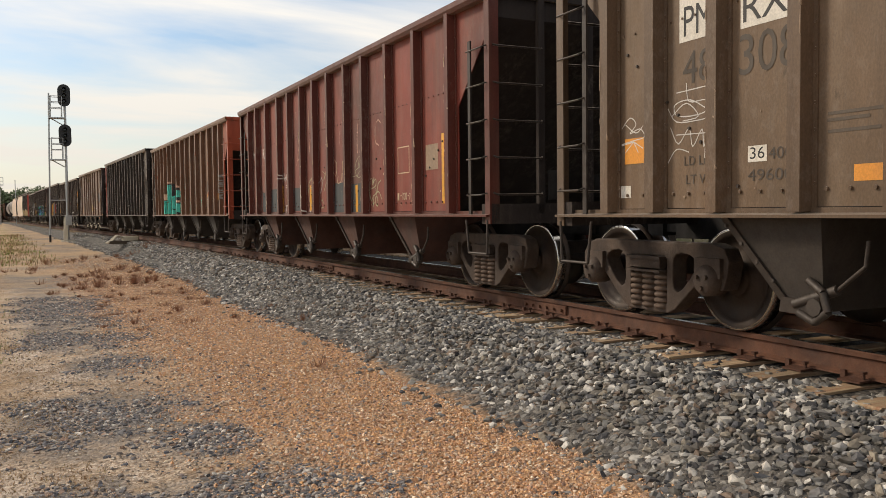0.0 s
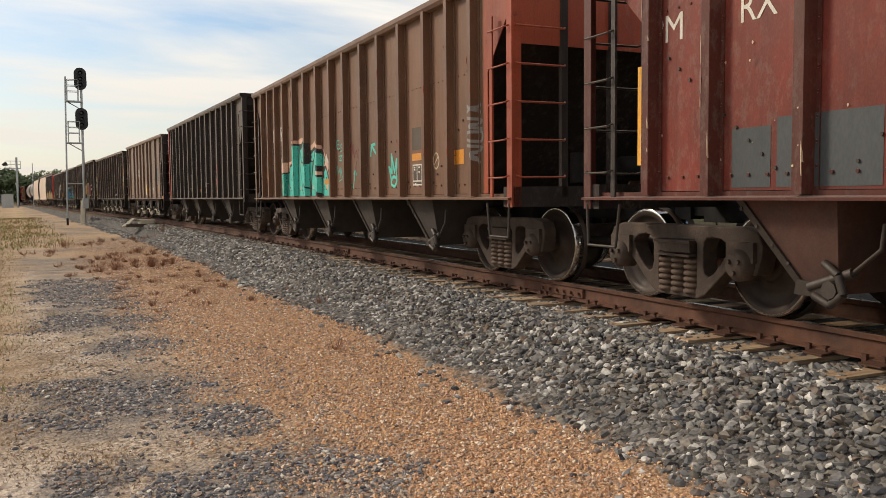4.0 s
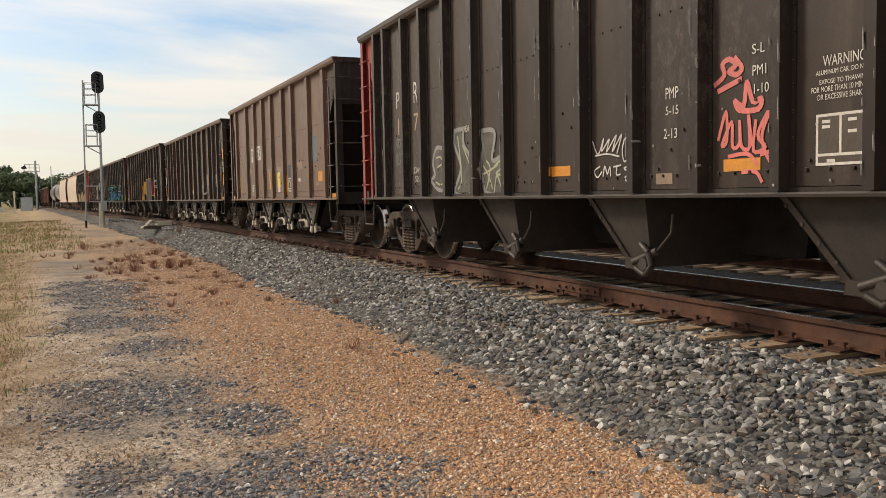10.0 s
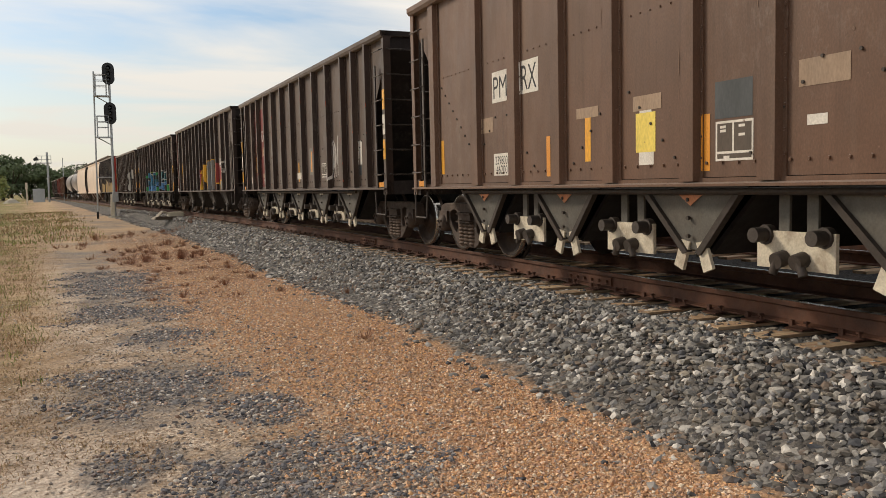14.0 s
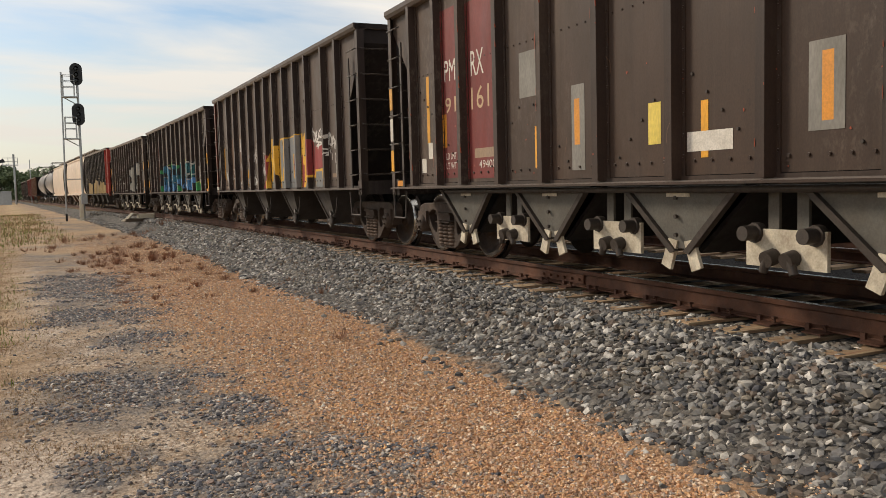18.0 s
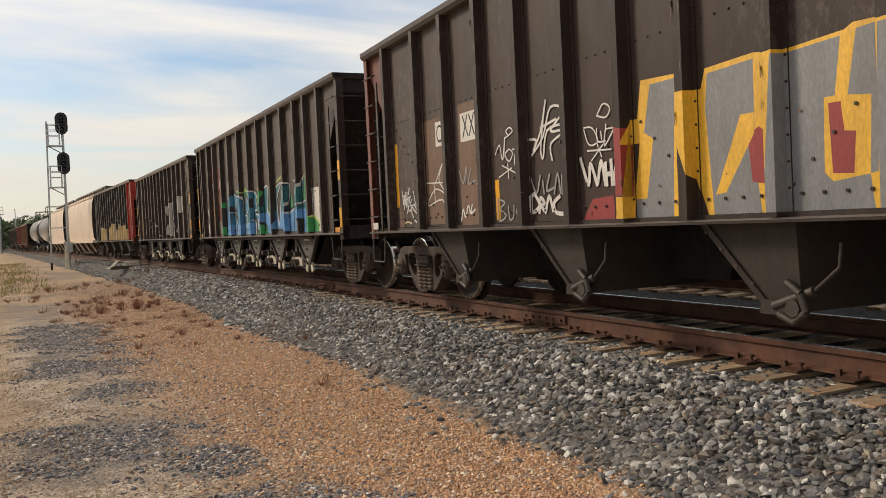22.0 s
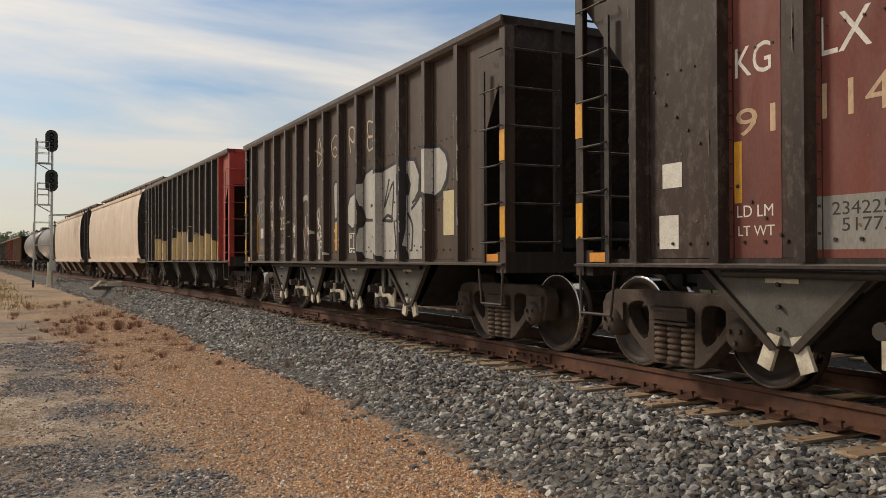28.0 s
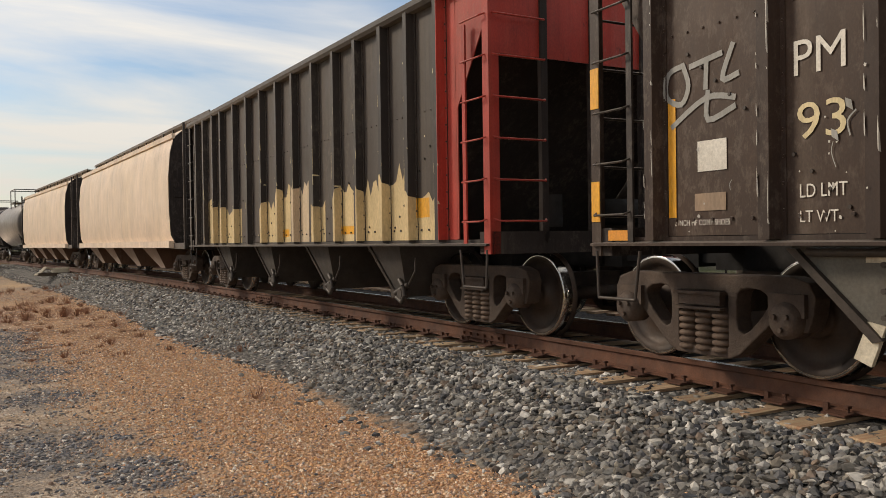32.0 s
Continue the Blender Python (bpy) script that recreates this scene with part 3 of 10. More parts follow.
def sideframe_mesh():
    """Cast truck side with two windows and the spring opening, in the plane y-z, outer face towards -x."""
    out = [(-1.10, 0.50), (-1.12, 0.62), (-1.06, 0.72), (-0.90, 0.76), (0.90, 0.76), (1.06, 0.72), (1.12, 0.62), (1.10, 0.50), (1.05, 0.38), (0.98, 0.38), (0.97, 0.52), (0.80, 0.54), (0.74, 0.44), (0.40, 0.17), (0.30, 0.13), (-0.30, 0.13), (-0.40, 0.17), (-0.74, 0.44), (-0.80, 0.54), (-0.97, 0.52), (-0.98, 0.38), (-1.05, 0.38)]
    bm = bmesh.new()
    ov = [bm.verts.new((-1.10, y * 0.9, z)) for y, z in out]
    holes = []
    for q in (-1, 1):
        holes.append([(q * 0.42, 0.65), (q * 0.50, 0.665), (q * 0.60, 0.655), (q * 0.67, 0.625), (q * 0.70, 0.58), (q * 0.67, 0.52), (q * 0.60, 0.44), (q * 0.51, 0.36), (q * 0.44, 0.325), (q * 0.39, 0.35), (q * 0.37, 0.42), (q * 0.37, 0.56), (q * 0.385, 0.62)])
    holes.append([(-0.28, 0.22), (-0.25, 0.195), (0.25, 0.195), (0.28, 0.22), (0.28, 0.60), (0.25, 0.63), (-0.25, 0.63), (-0.28, 0.60)])
    edges = [bm.edges.new((ov[i], ov[(i + 1) % len(ov)])) for i in range(len(ov))]
    for h in holes:
        hv = [bm.verts.new((-1.10, y * 0.9, z)) for y, z in h]
        edges += [bm.edges.new((hv[i], hv[(i + 1) % len(hv)])) for i in range(len(hv))]
    bmesh.ops.triangle_fill(bm, use_beauty=True, edges=edges)
    r = bmesh.ops.extrude_face_region(bm, geom=bm.faces[:])
    bmesh.ops.translate(bm, verts=[e for e in r["geom"] if isinstance(e, bmesh.types.BMVert)], vec=(0.16, 0, 0))
    bmesh.ops.recalc_face_normals(bm, faces=bm.faces)
    me = bpy.data.meshes.new("sideframe")
    bm.to_mesh(me)
    bm.free()
    me.materials.append(MATS["truck_cast"])
    return me


def spring_mesh():
    """A coil spring as a stack of rings, with a cap plate."""
    s = Shape()
    prof = [(0.17, 0.0), (0.17, 0.05)]
    for i in range(6):
        prof += [(0.185 + 0.052 * i + 0.022 * math.sin(q), 0.062 + 0.024 * math.cos(q)) for q in (-1.9, -1.0, -0.4, 0.4, 1.0, 1.9)]
    s.lathe(prof + [(0.48, 0.05), (0.48, 0.0)], (-1.06, 0, 0), "z", 16)
    return s.mesh("spring", "spring_steel")


WHEELSET, TREAD, SIDEFRAME, SPRING = wheelset_mesh(), tread_mesh(), sideframe_mesh(), spring_mesh()
_b = Shape()
_b.box(-1.08, 1.08, -0.20, 0.20, 0.44, 0.62)
_b.box(-1.14, -1.08, -0.21, 0.21, 0.50, 0.58)
_b.box(-1.17, -1.08, -0.24, 0.24, 0.58, 0.605)
_b.box(-1.17, -1.08, -0.24, 0.24, 0.465, 0.485)
_b.box(1.08, 1.16, -0.24, 0.24, 0.46, 0.60)
BOLSTER = _b.mesh("bolster", "truck_cast")
_b = Shape()
_b.lathe([(-1.00, 0.0), (-1.00, 0.13), (-1.15, 0.13), (-1.17, 0.11), (-1.19, 0.10), (-1.19, 0.0)], (0, 0, WR), n=24)
for i in range(3):
    q = 2 * math.pi * i / 3 + 0.5
    _b.rod((-1.19, 0.06 * math.cos(q), WR + 0.06 * math.sin(q)), (-1.215, 0.06 * math.cos(q), WR + 0.06 * math.sin(q)), 0.02, 6)
_b.prism([(-1.02, -0.15, 0.46), (-1.02, -0.15, 0.62), (-1.02, 0.15, 0.62), (-1.02, 0.15, 0.46)], (-0.12, 0, 0))
BEARING = _b.mesh("bearing_cap", "truck_cast")
FLIP = pose(0, 0, 0, 0, 0, 180)
WHEELS = []   # (wheelset, place in its car)


def truck(car, y, spin=True):
    t = part("truck", BOLSTER, None, car, "dusty cast-steel truck with coil springs", pose(0, y, 0))
    for side in (pose(0, 0, 0), FLIP):
        bevel(part("sideframe", SIDEFRAME, None, t, "", side @ pose(0, 0, WR - 0.457)), 0.02)
        for dy in (-0.17, 0.0, 0.17):
            part("spring", SPRING, None, t, "", side @ pose(0, dy, WR - 0.457))
        for dy in (-0.80, 0.80):
            part("bearing_cap", BEARING, None, t, "", side @ pose(0, dy, 0))
    for dy in (-0.80, 0.80):
        w = part("wheelset", WHEELSET, None, car, "brown steel wheels on an axle", pose(0, y + dy, WR))
        for side in (pose(0, 0, 0), FLIP):
            part("tread", TREAD, None, w, "bright worn tread", side)
        if spin:
            WHEELS.append((w, y + dy))
    return t


def coupler(car, y, sgn):
    s = Shape()
    s.box(-0.14, 0.14, min(y - sgn * 1.2, y + sgn * 0.15), max(y - sgn * 1.2, y + sgn * 0.15), 0.72, 1.02)
    s.box(-0.07, 0.07, min(y + sgn * 0.15, y + sgn * 0.42), max(y + sgn * 0.15, y + sgn * 0.42), 0.78, 0.94)
    s.prism([(-0.12, y + sgn * 0.38, 0.74), (0.12, y + sgn * 0.38, 0.74), (0.16, y + sgn * 0.55, 0.74), (0.02, y + sgn * 0.66, 0.74), (-0.14, y + sgn * 0.60, 0.74)], (0, 0, 0.24))
    part("coupler", s, "under_black", car)


class Car:
    """One freight car and where its surfaces lie. y runs away from the camera; the near side is -x."""

    def __init__(self, name, label, category, c0, c1, top, color, ribs, group="train"):
        self.c, self.L, self.top = (c0 + c1) / 2, c1 - c0, top
        self.root = thing(name, label, category, group=group)
        self.ribs, self.color = ribs, color
        self.panel_x, self.rib_x, self.rib_w = 1.60, 1.705, 0.058


CARS = []
SILL = 0.98


NEAR_END = 0.08   # the near ends stand back this far


def hopper(name, label, c0, c1, top, side, rib, end, bays, e=0.80, rib_at=(), rib_w=0.058, slope_z=2.40, ends={}, near=1.25, depth=0.105):
    """An open-top hopper car with ribbed sides."""
    L = c1 - c0
    hl = L / 2
    car = Car(name, label, "hopper car", c0, c1, top, side, rib_at)
    car.rib_w, car.rib_x = rib_w, car.panel_x + depth
    r = car.root
    inner = hl - e
    ribs = sorted(v + 0.05 for v in rib_at)
    car.ribs = ribs
    sill_mat = rib
    for sx in (-1, 1):
        px, rx = sx * car.panel_x, sx * car.rib_x
        # side sheets, one between each pair of posts, with a lip where they lap
        ys = [-inner] + [v for v in ribs] + [inner]
        for a, b in zip(ys, ys[1:]):
            if b - a < 0.02:
                continue
            s = Shape()
            s.box(min(px, px - sx * 0.012), max(px, px - sx * 0.012), a, b, SILL + 0.05, top - 0.06)
            part("side_panel", s, side, r)
        for sy in (-1, 1):
            hl = L / 2 - NEAR_END * (sy < 0)
            s = Shape()
            s.prism([(px, sy * inner, SILL + 0.05), (px, sy * inner, top - 0.06), (px, sy * (hl - 0.03), top - 0.06), (px, sy * (hl - 0.03), top - 0.30), (px, sy * (inner + 0.10), slope_z), (px, sy * (inner + 0.10), SILL + 0.05)], (-sx * 0.012, 0, 0))
            part("end_gusset", s, ends.get(sy, side), r)
        # outside posts: hat sections
        for v in ribs:
            s = Shape()
            w, f = car.rib_w, 0.035
            s.prism([(px, v - w - f, SILL + 0.02), (px, v + w + f, SILL + 0.02), (px + sx * 0.012, v + w + f, SILL + 0.02), (px + sx * 0.012, v + w, SILL + 0.02), (rx, v + w - 0.015, SILL + 0.02), (rx, v - w + 0.015, SILL + 0.02), (px + sx * 0.012, v - w, SILL + 0.02), (px + sx * 0.012, v - w - f, SILL + 0.02)], (0, 0, top - SILL - 0.06))
            part("side_post", s, rib, r)
        hl = L / 2 - NEAR_END
        s = Shape()
        s.prism([(sx * 1.52, -hl, top - 0.10), (sx * 1.69, -hl, top - 0.10), (sx * 1.72, -hl, top - 0.06), (sx * 1.72, -hl, top), (sx * 1.52, -hl, top)], (0, L - NEAR_END, 0))
        part("top_chord", s, rib, r)
        s = Shape()
        s.prism([(sx * 1.57, -hl + 0.02, SILL - 0.02), (sx * 1.71, -hl + 0.02, SILL - 0.02), (sx * 1.71, -hl + 0.02, SILL), (sx * 1.62, -hl + 0.02, SILL + 0.012), (sx * 1.62, -hl + 0.02, SILL + 0.045), (sx * 1.57, -hl + 0.02, SILL + 0.045)], (0, L - 0.04 - NEAR_END, 0))
        part("side_sill", s, sill_mat, r)
        # rivets along the sheet feet and seams
        s = Shape()
        for v0, v1 in zip(ys, ys[1:]):
            k = max(2, int((v1 - v0) / 0.16))
            for i in range(1, k):
                y = v0 + (v1 - v0) * i / k
                s.rod((px, y, SILL + 0.16), (px + sx * 0.014, y, SILL + 0.16), 0.014, 5)
        # a lap seam at mid height
        if sx < 0:
            for v0, v1 in zip(ys, ys[1:]):
                k = max(2, int((v1 - v0) / 0.13))
                for i in range(1, k):
                    y = v0 + (v1 - v0) * i / k
                    s.rod((px, y, SILL + 1.48), (px + sx * 0.010, y, SILL + 1.48), 0.010, 5)
        w_f = car.rib_w + 0.02
        for v in ribs:
            for i in range(14):
                z = SILL + 0.2 + (top - SILL - 0.4) * i / 13
                s.rod((px + sx * 0.012, v - w_f, z), (px + sx * 0.022, v - w_f, z), 0.011, 5)
        tagged(part("rivets", s, rib, r), kind="stuff")
    # ends; their shade is put into the colour of the end material
    for sy in (-1, 1):
        hl = L / 2 - NEAR_END * (sy < 0)
        s = Shape()
        w = 1.575
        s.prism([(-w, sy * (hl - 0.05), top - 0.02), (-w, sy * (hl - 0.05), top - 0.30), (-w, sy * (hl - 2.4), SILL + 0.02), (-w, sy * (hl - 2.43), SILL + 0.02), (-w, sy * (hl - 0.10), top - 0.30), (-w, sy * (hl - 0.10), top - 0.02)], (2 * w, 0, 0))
        part("end_slope_sheet", s, end, r, "sloping end sheet coloured dark for shade")
        s = Shape()
        s.prism([(-1.69, sy * hl, top - 0.08), (-1.69, sy * hl, top), (-1.69, sy * (hl - 0.14), top), (-1.69, sy * (hl - 0.14), top - 0.08)], (3.38, 0, 0))
        part("end_chord", s, ends.get(sy, end), r)
        if sy in ends:
            s = Shape()
            s.box(-1.57, 1.57, min(sy * (hl - 0.03), sy * (hl - 0.045)), max(sy * (hl - 0.03), sy * (hl - 0.045)), top - 0.85, top - 0.07)
            part("end_plate", s, ends[sy], r)
        for sx in (-1, 1):
            s = Shape()
            s.prism([(sx * 1.67, sy * hl, 0.88), (sx * 1.67, sy * (hl - 0.11), 0.88), (sx * 1.655, sy * (hl - 0.11), 0.88), (sx * 1.655, sy * (hl - 0.015), 0.88), (sx * 1.55, sy * (hl - 0.015), 0.88), (sx * 1.55, sy * hl, 0.88)], (0, 0, top - 0.96))
            part("corner_post", s, ends.get(sy, rib), r)
            s = Shape()
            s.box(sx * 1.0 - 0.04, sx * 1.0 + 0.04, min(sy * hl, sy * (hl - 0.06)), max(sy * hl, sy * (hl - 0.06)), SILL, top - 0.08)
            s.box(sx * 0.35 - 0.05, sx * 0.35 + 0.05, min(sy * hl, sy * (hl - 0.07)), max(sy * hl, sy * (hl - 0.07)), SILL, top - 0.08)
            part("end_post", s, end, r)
            # side ladder and end ladder
            s = Shape()
            ly = sy * (hl - 0.46)
            s.box(min(sx * 1.655, sx * 1.675), max(sx * 1.655, sx * 1.675), ly - 0.03, ly + 0.03, SILL, top - 0.50)
            for i in range(7):
                z = SILL + 0.22 + i * 0.40
                if z > top - 0.3:
                    break
                s.bent([(sx * 1.67, sy * (hl - 0.06), z + 0.02), (sx * 1.72, sy * (hl - 0.09), z), (sx * 1.72, ly + sy * 0.02, z), (sx * 1.67, ly, z + 0.02)], 0.009, 6)
                s.bent([(sx * 1.62, sy * (hl + 0.0), z + 0.02), (sx * 1.6, sy * (hl + 0.06), z), (sx * 1.04, sy * (hl + 0.06), z), (sx * 1.0, sy * hl, z + 0.02)], 0.011, 6)
            part("ladder", s, (ends[sy] if ends.get(sy) in ("end_red", "rust_orange") else "ladder_dark") if sx < 0 else end, r)
            # stirrup step
            s = Shape()
            s.bent([(sx * 1.67, sy * (hl - 0.06), 0.92), (sx * 1.67, sy * (hl - 0.08), 0.55), (sx * 1.67, sy * (hl - 0.50), 0.55), (sx * 1.67, sy * (hl - 0.56), 0.92)], 0.014, 6)
            part("step", s, "pipe_dark", r)
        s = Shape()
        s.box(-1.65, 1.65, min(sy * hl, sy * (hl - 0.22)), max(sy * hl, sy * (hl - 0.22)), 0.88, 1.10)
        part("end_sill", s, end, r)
        s = Shape()
        s.lathe([(-0.28, 0.0), (-0.28, 0.15), (0.28, 0.15), (0.28, 0.0)], (0.45, sy * (hl - 0.55), 1.32), n=16)
        part("air_reservoir", s, "under_black", r)
        s = Shape()
        s.rod((-0.5, sy * (hl - 0.5), 1.15), (-0.5, sy * (hl - 0.5), 1.5), 0.08, 10)
        part("brake_cylinder", s, "under_black", r)
        if sy > 0:
            s = Shape()
            s.bent([(-0.7, sy * (hl - 0.1), 2.1), (-0.7, sy * (hl + 0.02), 2.1)], 0.02)
            s.lathe([(0.0, 0.24), (0.0, 0.27), (0.025, 0.27), (0.025, 0.24), (0.0, 0.24)], (-0.7, sy * (hl + 0.03), 2.1), "y", 20)
            s.bent([(-0.7, sy * (hl + 0.04), 1.86), (-0.7, sy * (hl + 0.04), 2.34)], 0.012)
            part("brake_wheel", s, "under_black", r)
        coupler(r, sy * hl, sy)
        truck(r, sy * (L / 2 - (near if sy < 0 else 0.62)))
    hl = L / 2
    s = Shape()
    s.box(-0.18, 0.18, -hl + 0.2, hl - 0.2, 0.74, 1.06)
    part("centre_sill", s, "under_black", r)
    s = Shape()
    s.box(-1.50, 1.50, -hl + 2.3, hl - 2.3, SILL + 0.0, SILL + 0.04)
    part("floor", s, "under_black", r)
    # bolt rows where the inner slope sheets meet the near side
    for sy in (-1, 1):
        s = Shape()
        for i in range(11):
            f = i / 10
            y, z = sy * (hl - 1.0 - 1.25 * f), top - 1.25 - (top - 1.45 - SILL) * f
            s.rod((-car.panel_x, y, z), (-car.panel_x - 0.014, y, z), 0.013, 6)
        tagged(part("bolts", s, "pipe_dark", r), kind="stuff")
    for m in (2.45, 0.05, -2.4):
        s = Shape()
        for q in (-1, 1):
            for i in range(5):
                y, z = m + q * (0.15 + 0.16 * i), SILL + 0.82 - 0.15 * i
                s.rod((-car.panel_x, y, z), (-car.panel_x - 0.014, y, z), 0.013, 6)
        tagged(part("bolts", s, "pipe_dark", r), kind="stuff")
    bays(car, side)
    CARS.append(car)
    return car


def chutes(car, side, at=(3.85, 1.3, -1.25, -3.5), mat_=None):
    """Deep hopper pockets, narrowing to a gate."""
    for yc in at:
        s = Shape()
        a, b = 0.43, 0.13
        d = yc - 0.19
        v = [(-1.57, yc - a, SILL), (1.57, yc - a, SILL), (1.57, yc + a, SILL), (-1.57, yc + a, SILL), (-1.41, d - b, 0.34), (1.41, d - b, 0.34), (1.41, d + b, 0.34), (-1.41, d + b, 0.34)]
        s.add(v, [(0, 1, 2, 3), (7, 6, 5, 4), (0, 4, 5, 1), (1, 5, 6, 2), (2, 6, 7, 3), (3, 7, 4, 0)])
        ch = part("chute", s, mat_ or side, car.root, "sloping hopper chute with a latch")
        s = Shape()
        s.add([(-0.5, yc - 1.27, SILL), (0.5, yc - 1.27, SILL), (0.5, yc + 1.27, SILL), (-0.5, yc + 1.27, SILL), (-0.45, yc - 1.12, 0.42), (0.45, yc - 1.12, 0.42), (0.45, yc + 1.12, 0.42), (-0.45, yc + 1.12, 0.42)], [(0, 1, 2, 3), (7, 6, 5, 4), (0, 4, 5, 1), (1, 5, 6, 2), (2, 6, 7, 3), (3, 7, 4, 0)])
        part("gate_body", s, "under_black", ch)
        for sx in (-1, 1):
            s = Shape()
            s.prism([(sx * 1.43, d - b - 0.05, 0.32), (sx * 1.43, d + b + 0.05, 0.32), (sx * 1.44, d + b + 0.02, 0.42), (sx * 1.44, d - b - 0.02, 0.42)], (sx * 0.05, 0, 0))
            s.rod((sx * 1.47, d - b - 0.16, 0.50), (sx * 1.47, d + b * 0.4, 0.38), 0.035, 8)
            s.rod((sx * 1.43, d - b - 0.02, 0.38), (sx * 1.53, d - b - 0.02, 0.38), 0.06, 8)
            s.bent([(sx * 1.49, d - b + 0.05, 0.55), (sx * 1.51, d - b - 0.08, 0.48), (sx * 1.51, d - b - 0.12, 0.36), (sx * 1.49, d - b, 0.28), (sx * 1.49, d, 0.33)], 0.028, 7)
            part("latch", s, "pipe_dark", ch)
            s = Shape()
            s.prism([(sx * 1.575, yc + a + 0.02, SILL), (sx * 1.575, yc + a - 0.05, SILL), (sx * 1.415, d + b - 0.02, 0.36), (sx * 1.415, d + b + 0.05, 0.36)], (sx * 0.02, 0, 0))
            part("chute_flange", s, "pipe_dark", ch)
            s = Shape()
            s.bent([(sx * 1.46, d - b - 0.10, 0.46), (sx * 1.50, d - b - 0.38, 0.66), (sx * 1.50, d - b - 0.40, 0.82)], 0.014, 6)
            part("gate_lever", s, "pipe_dark", ch)
            s = Shape()
            for i in range(5):
                f = i / 4
                y, z = yc + a * 0.9 - (a * 0.9 + 0.19 - b) * f, SILL - 0.08 - 0.50 * f
                s.rod((sx * (1.56 - 0.14 * f), y, z), (sx * (1.585 - 0.14 * f), y, z), 0.016, 5)
            tagged(part("bolts", s, "pipe_dark", ch), kind="stuff")


def rapid(car, side, gussets=(4.1, 2.13, 0.16, -1.8, -3.77), half=0.72, plate="gray_plate", plate_mark="bar"):
    """Bottom-dump doors: hanging triangular gussets and pale locking plates between them."""
    for yc in gussets:
        for sx in (-1, 1):
            s = Shape()
            s.prism([(sx * 1.51, yc - half, SILL - 0.02), (sx * 1.51, yc + half, SILL - 0.02), (sx * 1.47, yc + 0.07, 0.44), (sx * 1.47, yc - 0.07, 0.44)], (sx * 0.02, 0, 0))
            g = part("door_gusset", s, plate, car.root, "grey triangular hopper gusset")
            s = Shape()
            for i in range(3):
                s.rod((sx * 1.52, yc + 0.03, 0.55 + i * 0.15), (sx * 1.545, yc + 0.03, 0.55 + i * 0.15), 0.018, 6)
            tagged(part("bolts", s, "pipe_dark", g), kind="stuff")
            if sx < 0:
                s = Shape()
                if plate_mark == "triangle":
                    s.prism([(-1.532, yc - 0.16, 0.90), (-1.532, yc + 0.16, 0.90), (-1.532, yc, 0.80)], (-0.004, 0, 0))
                else:
                    s.prism([(-1.532, yc - 0.14, 0.86), (-1.532, yc + 0.14, 0.86), (-1.532, yc + 0.14, 0.90), (-1.532, yc - 0.14, 0.90)], (-0.004, 0, 0))
                part("gusset_marker", s, "marker_orange" if plate_mark == "triangle" else "white_plate", g)
            for q in (-1, 1):
                s = Shape()
                s.prism([(sx * 1.48, yc + q * 0.04, 0.50), (sx * 1.48, yc + q * 0.15, 0.52), (sx * 1.48, yc + q * 0.24, 0.30), (sx * 1.48, yc + q * 0.13, 0.26)], (sx * 0.03, 0, 0))
                part("door_edge", s, "white_plate", g)
                s = Shape()
                s.prism([(sx * 1.51, yc + q * half, SILL - 0.04), (sx * 1.51, yc + q * (half - 0.07), SILL - 0.04), (sx * 1.47, yc + q * 0.05, 0.42), (sx * 1.47, yc + q * 0.11, 0.40)], (sx * 0.06, 0, 0))
                part("gusset_flange", s, "pipe_dark", g)
        s = Shape()
        for q in (-1, 1):
            s.prism([(-1.38, yc + q * (half + 0.02), SILL - 0.02), (-1.38, yc + q * (half - 0.03), SILL - 0.02), (-1.38, yc + q * 0.05, 0.42), (-1.38, yc + q * 0.10, 0.40)], (2.76, 0, 0))
        part("discharge_door", s, "under_black", car.root)
    for ya, yb in zip(gussets, gussets[1:]):
        yc = (ya + yb) / 2 - 0.06
        for sx in (-1, 1):
            X0 = lambda d0, d1: (min(sx * d0, sx * d1), max(sx * d0, sx * d1))
            s = Shape()
            s.box(*X0(1.44, 1.47), yc - 0.36, yc + 0.36, 0.36, 0.63)
            p = part("locking_plate", s, "white_plate", car.root, "pale steel door-locking plate")
            s = Shape()
            for q in (-1, 1):
                s.box(*X0(1.415, 1.438), yc + q * 0.13 - 0.05, yc + q * 0.13 + 0.05, 0.60, SILL)
            s.prism([(sx * 1.415, yc - 0.18, SILL), (sx * 1.415, yc - 0.18, 0.86), (sx * 1.415, yc - 0.07, 0.90), (sx * 1.415, yc + 0.07, 0.90), (sx * 1.415, yc + 0.18, 0.86), (sx * 1.415, yc + 0.18, SILL)], (sx * 0.023, 0, 0))
            part("bracket", s, plate, p)
            s = Shape()
            for q in (-1, 1):
                s = Shape()
                s.rod((sx * 1.47, yc + q * 0.27, 0.60), (sx * 1.6, yc + q * 0.27, 0.60), 0.055, 10)
                s.rod((sx * 1.43, yc + q * 0.27, 0.60), (sx * 1.49, yc + q * 0.27, 0.60), 0.075, 10)
                part("lock_knob", s, "pipe_dark", p)
                s = Shape()
                s.rod((sx * 1.47, yc + q * 0.09, 0.44), (sx * 1.56, yc + q * 0.09, 0.42), 0.06, 10)
                s.rod((sx * 1.53, yc + q * 0.09, 0.46), (sx * 1.53, yc + q * 0.14, 0.33), 0.032, 8)
                part("lock_hook", s, "pipe_dark", p)
    s = Shape()
    s.rod((-1.57, gussets[-1] - 0.5, SILL - 0.06), (-1.57, gussets[0] + 0.5, SILL - 0.06), 0.028, 8)
    part("air_pipe", s, "pipe_dark", car.root)

